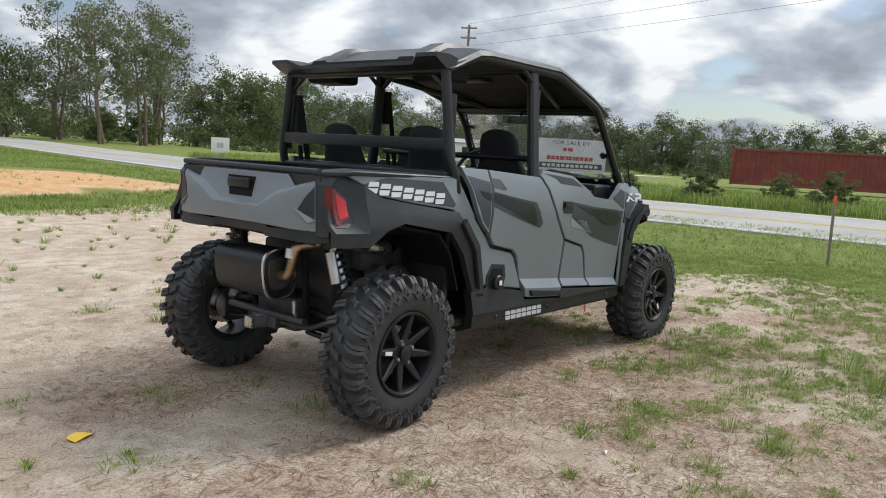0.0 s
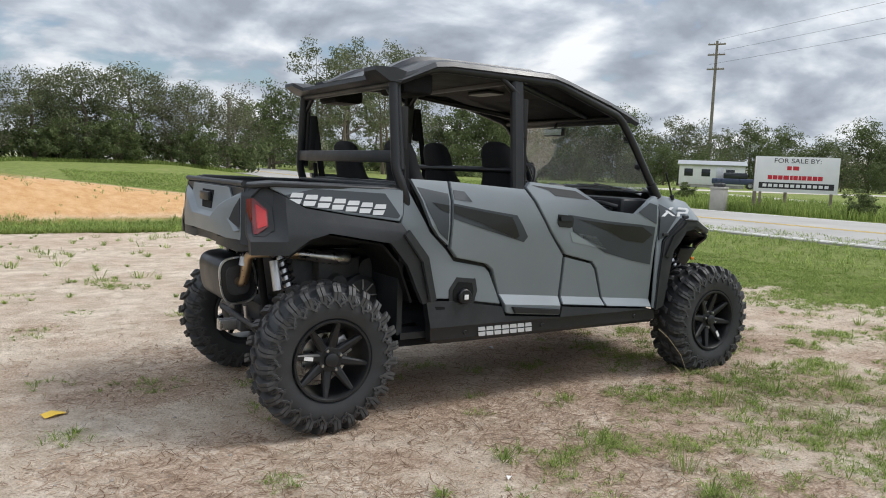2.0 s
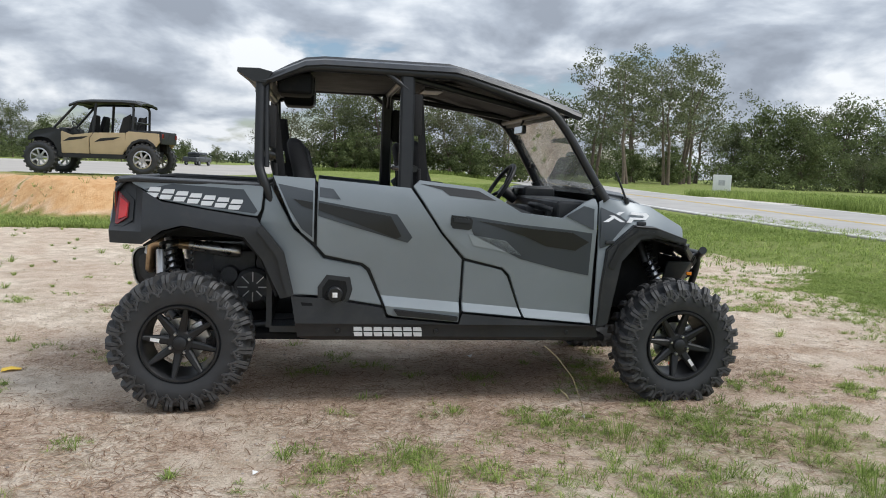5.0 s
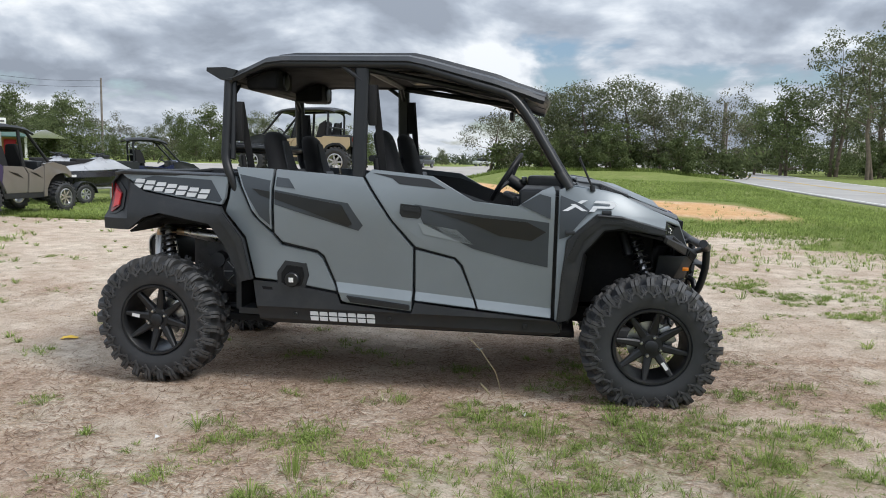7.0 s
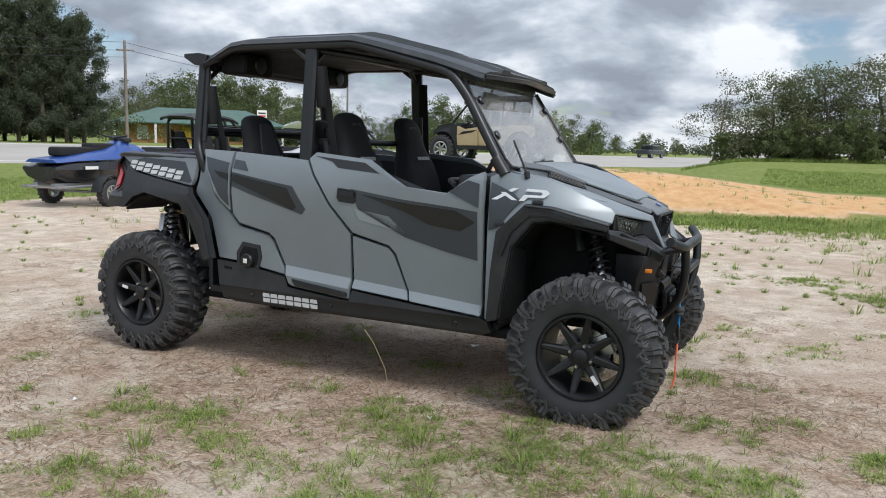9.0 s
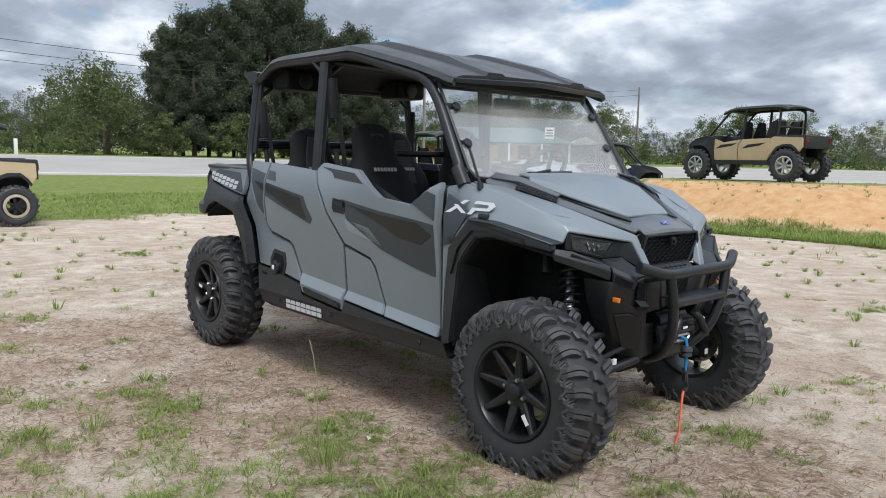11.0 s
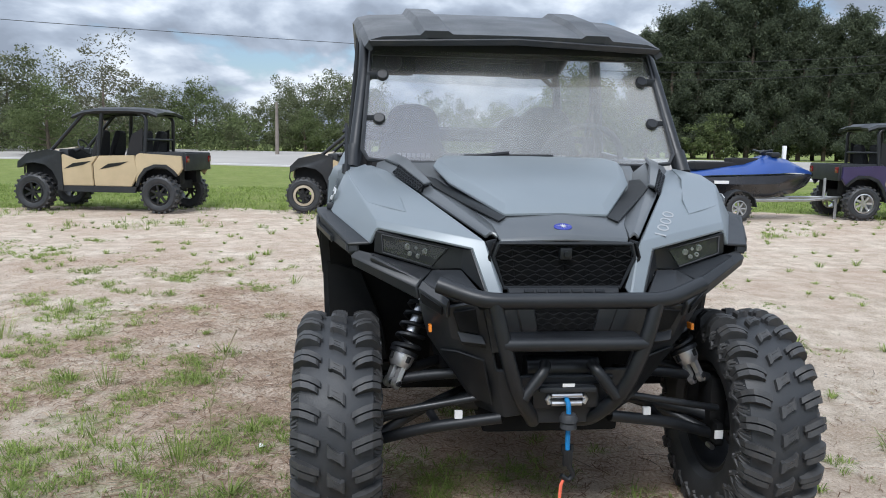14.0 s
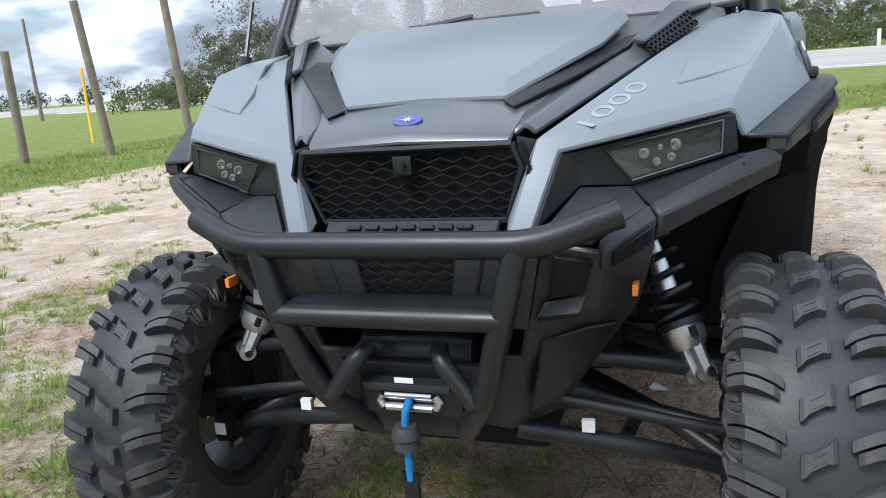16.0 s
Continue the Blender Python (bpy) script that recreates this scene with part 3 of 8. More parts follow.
def tree(name, label, height, width, seed, leaf, clumps=80, per=42, size=0.22, trunk=0.16, bare=0.35, open_crown=0.5, lean=0.05, stems=1):
    """A broad-leaved tree: tapered trunk, forking limbs, and a crown of leaf clumps with gaps."""
    rng = np.random.default_rng(seed)
    root = thing(name, label, "tree")
    wood, centres = [], []
    for k in range(stems):
        a0 = rng.random() * 6.28
        base = Vector((0.5 * k * math.cos(a0), 0.5 * k * math.sin(a0), -0.2))
        top = Vector((lean * height * rng.normal(), lean * height * rng.normal(), height * 0.8))
        spine = [base.lerp(top, f) + Vector((rng.normal() * 0.03, rng.normal() * 0.03, 0)) * height * (f * 0.5) for f in (0, 0.2, 0.4, 0.6, 0.8, 1.0)]
        wood.append(rod(spine, [trunk, trunk * 0.85, trunk * 0.7, trunk * 0.5, trunk * 0.3, trunk * 0.1], 7))
        limbs = 9
        for j in range(limbs):
            f = bare + (1 - bare) * (j + rng.random()) / limbs
            q = spine[min(4, int(f * 5))].lerp(spine[min(5, int(f * 5) + 1)], (f * 5) % 1)
            a = j * 2.4 + rng.random() * 1.2
            reach = width * 0.5 * (0.55 + 0.6 * rng.random()) * (1.05 - 0.55 * f)
            tip = q + Vector((math.cos(a) * reach, math.sin(a) * reach, height * (0.08 + 0.13 * rng.random())))
            mid = q.lerp(tip, 0.5) + Vector((0, 0, -0.04 * height * rng.random()))
            r = trunk * 0.38 * (1.1 - f * 0.7)
            wood.append(rod([q, mid, tip], [r, r * 0.6, r * 0.15], 5))
            for _ in range(max(1, clumps // (limbs * stems))):
                g = 0.35 + 0.75 * rng.random()
                at = q.lerp(tip, g) + Vector(rng.normal(0, 1, 3)) * width * 0.085
                centres.append((at.x, at.y, max(at.z, height * 0.12), width * (0.06 + 0.085 * rng.random())))
    part("trunk", join(*wood), BARK, root, "", 60)
    leaf_cloud("crown", centres, per, size, 1.0, leaf, root, rng)
    return root


def pine(name, label, height, width, seed, clumps=310):
    """A tall dark needle tree: rising limbs with feathery plumes of needles."""
    rng = np.random.default_rng(seed)
    root = thing(name, label, "tree")
    wood = [rod([(0, 0, -0.3), (0.1, 0.05, height * 0.5), (0.0, 0.1, height * 0.95)], [0.28, 0.18, 0.03], 8)]
    centres = []
    limbs = 40
    for j in range(limbs):
        f = 0.04 + 0.92 * (j + rng.random()) / limbs
        a = j * 2.4 + rng.random()
        reach = width * 0.5 * (1.0 - 0.80 * f) ** 0.7 * (0.5 + 0.75 * rng.random())
        q = Vector((0, 0, height * f))
        tip = q + Vector((math.cos(a) * reach, math.sin(a) * reach, height * (0.05 + 0.04 * rng.random())))
        wood.append(rod([q, tip], [0.06 * (1.1 - f), 0.015], 4))
        for _ in range(max(1, clumps // limbs)):
            at = q.lerp(tip, 0.25 + 0.8 * rng.random()) + Vector(rng.normal(0, 1, 3)) * 0.22
            centres.append((at.x, at.y, at.z, 0.38 + 0.42 * rng.random()))
    part("trunk", join(*wood), BARK, root, "", 60)
    leaf_cloud("crown", centres, 90, 0.115, 1.1, LEAF_DARK, root, rng, -0.8, 1.25)
    return root


oak_a = tree("tree", "rounded olive-green tree in the roadside wood", 8.0, 8.4, 1, LEAF_OLIVE, 120, 76, 0.115, bare=0.10)
oak_b = tree("tree", "dense dark green tree in the roadside wood", 7.0, 8.2, 2, LEAF_GREEN, 150, 78, 0.115, bare=0.06, stems=2)
tall = tree("tree", "tall thin-crowned roadside tree with open limbs", 12.0, 8.0, 3, LEAF_OLIVE, 84, 66, 0.115, 0.17, 0.30, stems=2)
scraggy = tree("tree", "scraggy half-bare tree with grey limbs", 7.5, 7.5, 4, LEAF_GREY, 80, 60, 0.10, 0.15, 0.22, lean=0.09)
grove = tree("tree", "spreading oak with grey limbs in the grove", 7.2, 8.2, 5, LEAF_OLIVE, 108, 84, 0.088, 0.2, 0.20, lean=0.07)
young = tree("shrub", "bright green bushy shrub at the wood's edge", 3.2, 3.8, 6, LEAF_GREEN, 80, 80, 0.10, 0.06, 0.03, stems=2)
conifer = pine("tree", "tall dark feathery pine beyond the highway", 17.0, 8.0, 7, 600)
kinds = {"a": oak_a, "b": oak_b, "t": tall, "s": scraggy, "g": grove, "y": young, "p": conifer}
used = set()
rng = random.Random(5)
# woods as (first heading, step in degrees, distance, kinds, heights); headings anticlockwise from the vehicle's nose
BELTS = [(-14, 2.4, 104, "abbab", (6.4, 7.0, 6.2, 6.8, 7.2, 6.0, 6.6, 7.0, 6.2, 6.4, 6.8, 8.2, 7.6, 6.6, 8.4, 7.2, 7.8, 6.6, 8.8, 7.0, 8.2)), (36.5, 2.3, 98, "abaab", (8.0, 7.4, 8.6, 7.4, 9.6, 8.4, 7.8, 10.6, 10.0)),
         (55.5, 2.3, 84, "attab", (8.0, 8.8, 7.2, 9.2, 7.4, 8.8, 7.6, 6.4)), (75.5, 1.8, 120, "aba", (4.0, 3.4, 4.4, 3.8, 4.2)), (98, 2.2, 125, "aba", (3.0, 3.6, 3.2)),
         (104, 1.9, 105, "abasb", (4.8, 5.2, 6.0, 5.4, 6.6, 7.0, 7.4, 6.2, 4.8, 5.6, 6.6, 8.0)), (126, 1.9, 122, "abbab", (9.0, 9.8, 10.4, 11.0, 10.4, 9.8, 8.6, 6.2)),
         (159.5, 1.9, 84, "abaab", (5.8, 8.6, 8.8, 6.8, 5.8, 5.4, 5.6, 6.8, 5.0, 4.4)), (178.6, 1.8, 74, "abaab", (6.8, 7.6, 7.4, 7.0, 5.8, 4.8, 5.6, 6.4, 6.0, 7.0, 5.6, 5.2, 4.6)), (202.2, 1.7, 74, "sasa", (6.4, 9.6, 10.4, 8.6, 6.8, 8.8, 9.0, 7.4, 4.4, 3.4))]
spots = []
for lo, step, dist, names, heights in BELTS:
    for i, h in enumerate(heights):
        # a taller tree behind and a lower one before it
        for d, k, shift in ((dist * (1.0 + 0.10 * rng.random()), 1.0, 0.0), (dist * (0.93 + 0.05 * rng.random()), 0.55, 0.5)):
            if k < 1 and (dist == 84 and lo < 90 or rng.random() < 0.35):
                continue
            a = radians(lo + step * (i + shift + 0.25 * (rng.random() - 0.5)))
            spots.append((2 + d * math.cos(a), -2 + d * math.sin(a), names[rng.randrange(len(names))], h * k * (0.96 + 0.08 * rng.random())))
# pines beyond the highway
for a, h in ((157.2, 11.6), (155.6, 13.0), (153.8, 13.6), (152.0, 14.8), (150.2, 15.4), (148.4, 15.2), (146.8, 13.0), (145.2, 11.6), (143.7, 12.4), (142.3, 10.6), (141.2, 10.9)):
    for d, k, shift in ((72.0, 1.0, 0.0), (76.0, 0.86, 0.8)):
        spots.append((2 + d * math.cos(radians(a + shift)), -2 + d * math.sin(radians(a + shift)), "p", h * k))
spots += [(25.0, 60, "t", 11.6), (29.5, 62, "t", 11.8), (33.0, 60, "t", 12.4), (36.0, 64, "t", 12.0), (21.8, 62, "b", 7.2), (20.8, 68, "a", 6.8), (24.6, 52, "t", 10.6), (28.6, 54, "t", 11.0), (24.5, 80, "y", 2.8), (31, 58, "y", 3.0), (27, 57, "y", 2.6)]
# the grove on its rise
spots += [(-1.6, 44.5, "s", 4.8), (1.8, 45.0, "g", 5.4), (3.4, 47.2, "b", 4.4), (4.6, 45.0, "g", 5.8), (7.4, 46.0, "g", 6.2), (9.2, 44.5, "s", 4.8), (10.9, 46, "g", 5.6), (13.2, 45, "s", 5.2), (6.0, 42.5, "y", 2.6), (10.2, 42.4, "y", 2.4), (3.0, 43.2, "y", 2.2)]
spots += [(-66, 20.5, "b", 8.0), (-58.5, 30, "y", 3.6), (-59, 36, "y", 3.2), (-60.5, 24, "y", 3.4), (-58, 42, "y", 3.0), (-62, -22, "s", 9.0), (-55, -24, "b", 5.4)]
for x, y, k, h in spots:
    ob = kinds[k]
    own = {"a": 8.0, "b": 7.0, "t": 12.0, "s": 7.5, "g": 7.2, "y": 3.2, "p": 17.0}[k]
    turn = rng.uniform(0, 360)
    f = h / own
    if k not in used:
        used.add(k)
        ob.matrix_basis = pose(x, y, terrain(x, y), 0, 0, turn) @ Matrix.Diagonal((f, f, f, 1))
        ob["group"] = "trees round the lot"
    else:
        copy = copy_thing(ob, pose(x, y, terrain(x, y), 0, 0, turn))
        copy.matrix_basis = pose(x, y, terrain(x, y), 0, 0, turn) @ Matrix.Diagonal((f * rng.uniform(0.9, 1.15), f * rng.uniform(0.9, 1.15), f, 1))

# undergrowth and far woods, one uncountable mass
gen = np.random.default_rng(11)
brush = []
for lo, hi, dist, high, count in ((-14, 36, 98, 3.4, 300), (36, 56, 92, 3.6, 150), (55, 74, 78, 3.0, 150), (103, 140, 98, 3.0, 260), (158, 222, 70, 2.8, 360)):
    for _ in range(count):
        a = radians(gen.uniform(lo, hi))
        d = dist * gen.uniform(0.97, 1.22)
        x, y = 2 + d * math.cos(a), -2 + d * math.sin(a)
        brush.append((x, y, terrain(x, y) + high * gen.random() ** 1.3, gen.uniform(0.8, 1.7)))
for _ in range(90):
    x, y = gen.uniform(-1.5, 14.5), gen.uniform(43.2, 48)
    brush.append((x, y, terrain(x, y) + 1.6 * gen.random(), gen.uniform(0.5, 1.0)))
tagged(leaf_cloud("undergrowth", brush, 110, 0.15, 1.0, LEAF_GREEN, None, gen), "dense green undergrowth along the woods' edge", "undergrowth", "", "stuff")
far = []
for _ in range(620):
    a = radians(gen.uniform(0, 360))
    d = gen.uniform(190, 330)
    x, y = d * math.cos(a), d * math.sin(a)
    far.append((x, y, terrain(x, y) + 3.6 * gen.random(), gen.uniform(2.6, 4.6)))
tagged(leaf_cloud("far_woods", far, 150, 0.5, 1.0, LEAF_DARK, None, gen), "far low woods on the horizon", "woods", "", "stuff")

# ---- the grey four-seat utility vehicle ----
vehicle = thing("utility_vehicle", "grey four-seat side-by-side utility vehicle with black trim parked on sandy ground", "utility vehicle")
HUB_Z, TRACK = 0.36, 0.668


def tyre_mesh(way, pitches=27):
    """Carcass and tread; way is the direction in which the shoulder lugs sweep."""
    prof = [(0.186, -0.09), (0.208, -0.115), (0.24, -0.1245), (0.27, -0.1265), (0.300, -0.121), (0.328, -0.105), (0.344, -0.06), (0.347, 0.0),
            (0.344, 0.06), (0.328, 0.105), (0.300, 0.121), (0.27, 0.1265), (0.24, 0.1245), (0.208, 0.115), (0.186, 0.09), (0.186, -0.09)]
    carcass = spun(prof, 64)
    lugs = bmesh.new()
    step = 2 * math.pi / pitches

    def strip(sections):
        """sections: (y, low radius, high radius, first angle, last angle)"""
        rings = []
        for y, lo, hi, a, b in sections:
            m = 0.07 * (b - a)
            rings.append([lugs.verts.new((r * math.cos(t), y, r * math.sin(t))) for r, t in ((lo, a), (hi, a + m), (hi, b - m), (lo, b))])
        for p, q in zip(rings, rings[1:]):
            for j in range(3):
                lugs.faces.new((p[j], p[j + 1], q[j + 1], q[j]))
        lugs.faces.new(rings[0])
        lugs.faces.new(rings[-1][::-1])

    def rib(s, a0, r0, a1, r1, thick, high=0.0085):
        """A raised rib on the sidewall between two places given by angle and radius."""
        rings = []
        for k in range(4):
            f = k / 3
            a, r = a0 + (a1 - a0) * f, r0 + (r1 - r0) * f
            wall = interp(r, [(0.24, 0.1245), (0.27, 0.1265), (0.300, 0.121), (0.322, 0.105), (0.334, 0.06)])
            dx, dz = r1 * math.cos(a1) - r0 * math.cos(a0), r1 * math.sin(a1) - r0 * math.sin(a0)
            n = math.hypot(dx, dz)
            nx, nz = -dz / n * thick, dx / n * thick
            x, z = r * math.cos(a), r * math.sin(a)
            rings.append([lugs.verts.new(p) for p in ((x - nx, s * (wall - 0.004), z - nz), (x - nx * 0.6, s * (wall + high), z - nz * 0.6), (x + nx * 0.6, s * (wall + high), z + nz * 0.6), (x + nx, s * (wall - 0.004), z + nz))])
        for p, q in zip(rings, rings[1:]):
            for j in range(3):
                lugs.faces.new((p[j], p[j + 1], q[j + 1], q[j]))
        lugs.faces.new(rings[0])
        lugs.faces.new(rings[-1][::-1])

    for i in range(pitches):
        t0 = i * step
        # a waisted block on the middle, with two shallow bars
        skew = lambda y: t0 + way * y * 1.6
        strip([(y, 0.333, hi, skew(y) + step * lo, skew(y) + step * up) for y, hi, lo, up in ((-0.0245, 0.360, 0.02, 0.50), (-0.0185, 0.364, 0.02, 0.49), (-0.0125, 0.3645, 0.08, 0.43), (0.0125, 0.3645, 0.08, 0.43), (0.0185, 0.364, 0.02, 0.49), (0.0245, 0.360, 0.02, 0.50))])
        for f in (0.17, 0.33):
            strip([(-0.010, 0.36, 0.3662, skew(-0.010) + step * f, skew(-0.010) + step * (f + 0.025)), (0.010, 0.36, 0.3662, skew(0.010) + step * f, skew(0.010) + step * (f + 0.025))])
        for s in (-1, 1):
            t1 = t0 + step * (0.50 if s > 0 else 0.58)
            long = i % 2
            # a swept shoulder lug in two halves with a groove between
            bow = lambda y: way * 0.34 * step * (max(0.0, 0.118 - abs(y)) / 0.078) ** 1.5
            for first, wide, inner in ((0.0, 0.24, 0.045 if way > 0 else 0.053), (0.265, 0.24, 0.053 if way > 0 else 0.045)):
                a = t1 + first * step
                w = wide * step
                strip([(s * y, lo, hi, a + bow(y), a + bow(y) + w) for y, lo, hi in ((inner, 0.330, 0.357), (0.060, 0.331, 0.3635), (0.082, 0.326, 0.366), (0.102, 0.316, 0.361), (0.116, 0.303, 0.348), (0.127, 0.290, 0.326 if long else 0.336))])
            # crossing ribs below the lugs, and a short bar in each gap
            for r0, a0, r1, a1, thick in ((0.264, -0.10, 0.330, 0.80, 0.0068), (0.268, 1.10, 0.328, 0.12, 0.0068), (0.284, -0.30, 0.332, 0.28, 0.0058), (0.280, 0.74, 0.318, 0.36, 0.0054), (0.298, 0.74, 0.336, 1.00, 0.0060), (0.300, 0.56, 0.338, 0.84, 0.0052)):
                rib(s, t1 + a0 * step, r0, t1 + a1 * step, r1, thick)
            strip([(s * 0.088, 0.322, 0.334, t1 + step * 0.76, t1 + step * 0.82), (s * 0.112, 0.306, 0.322, t1 + step * 0.76, t1 + step * 0.82)])
    return carcass, lugs


tyre_data = {}


def rim_mesh():
    """Eight straight tapering spokes in a dished barrel; the outer side looks towards -y."""
    lip = spun([(0.201, -0.112), (0.197, -0.121), (0.188, -0.1205), (0.182, -0.110), (0.179, -0.085), (0.172, -0.03), (0.170, 0.09), (0.178, 0.095), (0.192, 0.09), (0.192, -0.09), (0.201, -0.112)], 56)
    return join(lip, spun([(0.0, -0.088), (0.058, -0.086), (0.066, -0.078), (0.066, -0.045), (0.0, -0.04)], 28))


def spoke_mesh():
    bm = bmesh.new()
    rows = []
    for r, w, y, d in ((0.05, 0.021, -0.084, 0.045), (0.085, 0.020, -0.090, 0.04), (0.135, 0.0165, -0.100, 0.034), (0.183, 0.011, -0.110, 0.03)):
        rows.append([bm.verts.new(p) for p in ((r, y + d, -w), (r, y + 0.006, -w), (r, y, -w * 0.55), (r, y, w * 0.55), (r, y + 0.006, w), (r, y + d, w))])
    for a, b in zip(rows, rows[1:]):
        for j in range(6):
            bm.faces.new((a[j], a[(j + 1) % 6], b[(j + 1) % 6], b[j]))
    bm.faces.new(rows[0])
    bm.faces.new(rows[-1])
    return bm


def wheel_at(parent, x, s, turn, rear):
    """One wheel with its tyre, cap, nuts, brake and paper tag; s is the side, -1 for the right."""
    m = pose(x, s * TRACK, HUB_Z, 0, 0, 0 if s < 0 else 180) @ Matrix.Rotation(turn, 4, "Y")
    w = part("wheel", rim_mesh(), RIM, parent, "matt black eight-spoke alloy wheel")
    w.matrix_basis = m
    first = part("spoke", spoke_mesh(), RIM, w)
    first.matrix_basis = Matrix.Rotation(0.12, 4, "Y")
    for i in range(1, 8):
        other = new("spoke", first.data)
        other.parent, other.matrix_basis = w, Matrix.Rotation(i * math.pi / 4 + 0.12, 4, "Y")
    if s not in tyre_data:
        carcass, lugs = tyre_mesh(s)
        tyre_data[s] = (part("tyre", carcass, RUBBER, w, "black off-road tyre, dusty").data, part("tread", lugs, RUBBER_LUG, w, "chunky angled tread blocks", 25).data)
    else:
        for name, data, label in (("tyre", tyre_data[s][0], "black off-road tyre, dusty"), ("tread", tyre_data[s][1], "chunky angled tread blocks")):
            again = new(name, data)
            again.parent, again["label"] = w, label
    part("hub_cap", spun([(0.0, -0.106), (0.026, -0.106), (0.034, -0.102), (0.036, -0.086), (0.0, -0.086)], 24), PLASTIC_SMOOTH, w)
    for k in range(4):
        a = k * math.pi / 2 + 0.5
        nut = spun([(0.0, -0.104), (0.007, -0.103), (0.0095, -0.098), (0.0105, -0.08), (0.0, -0.08)], 6)
        nut.transform(Matrix.Translation((0.052 * math.cos(a), 0, 0.052 * math.sin(a))))
        part("lug_nut", nut, STEEL, w, "bright steel lug nut")
    part("brake_disc", spun([(0.118, -0.012), (0.118, -0.006), (0.055, -0.006), (0.055, -0.012), (0.118, -0.012)], 32), STEEL, w, "steel brake disc")
    cal = block((0.075, -0.03, -0.05), (0.135, 0.03, 0.05), 0.01)
    cal.transform(Matrix.Rotation(-0.5 - turn, 4, "Y"))
    part("brake_caliper", cal, ALLOY, w, "cast brake caliper")
    tag = block((0.10, -0.1065, -0.008), (0.145, -0.1035, 0.010))
    tag.transform(Matrix.Rotation((0.12 + math.pi * (1.0 if rear else 0.5)), 4, "Y"))
    part("paper_tag", tag, WHITE_TAG, w, "small white tag stuck on a spoke")
    part("hub", spun([(0.0, -0.04), (0.05, -0.04), (0.05, 0.04), (0.035, 0.1), (0.0, 0.1)], 20), ENGINE, w)
    return w


for x, rear in ((0.0, True), (2.74, False)):
    for s in (-1, 1):
        wheel_at(vehicle, x, s, (0.05 if rear else -0.75) + (0.4 if s > 0 else 0), rear)


def half_door(x, z):
    """Half width of the body along the doors, with the bright step above the sill."""
    top = 0.612 - 0.078 * (x - 1.05)
    if z >= top:
        return interp(z, [(top, 0.689), (0.80, 0.708), (1.0, 0.730), (1.13, 0.722), (1.26, 0.668)])
    return interp(z, [(0.40, 0.702), (top - 0.052, 0.720), (top, 0.689)])


def half_quarter(x, z):
    return interp(z, [(0.5, 0.700), (0.75, 0.695), (1.0, 0.712), (1.2, 0.680)]) - 0.02 * smoothstep(0.55, 0.35, x)


def half_bed(x, z):
    return interp(x, [(-0.36, 0.590), (-0.25, 0.628), (0.0, 0.655), (0.40, 0.690)]) + 0.03 * smoothstep(1.2, 1.0, z)


def half_flare(x, z):
    recess = 0.046 * smoothstep(-0.205, -0.245, x) * smoothstep(0.925, 0.965, z)
    return half_bed(x, z) + 0.012 + 0.028 * smoothstep(1.06, 0.95, z) - recess


def half_front_flare(x, z):
    return interp(x, [(2.2, 0.712), (2.42, 0.748), (2.58, 0.735), (2.84, 0.628)])


BAND = [(1.05, 0.612, 0.078, 1.0), (1.05, 0.560, 0.078, 1.0), (1.0, 1.0, 0, 1), (1.0, 1.13, 0, 1), (1.0, 0.80, 0, 1)]
UPPER = [(1.0, 1.0, 0, 1), (1.0, 1.13, 0, 1), (1.0, 0.80, 0, 1)]


def word_bars(name, x0, x1, z0, z1, count, half, parent, material, s, slant=0.35, drop=0.0, lift=0.003):
    """A word mark drawn as plain slanted bars, an upper and a lower one for each character."""
    w = (x1 - x0) / count
    h = z1 - z0
    for k in range(count):
        a, b = x0 + w * k + w * 0.03, x0 + w * (k + 1) - w * 0.09
        lo = z0 - drop * k / count
        cut = w * 0.10
        for f0, f1, trim in ((0.0, 0.44, 0.0), (0.58, 1.0, cut)):
            za, zb, xa, xb = lo + h * f0, lo + h * f1, slant * h * f0, slant * h * f1
            part(name, side_plate([(a + xa + cut - trim, za), (b + xa, za), (b + xb - trim, zb), (a + xb, zb)], half, 0.003, s, width=0, lift=lift), material, parent)


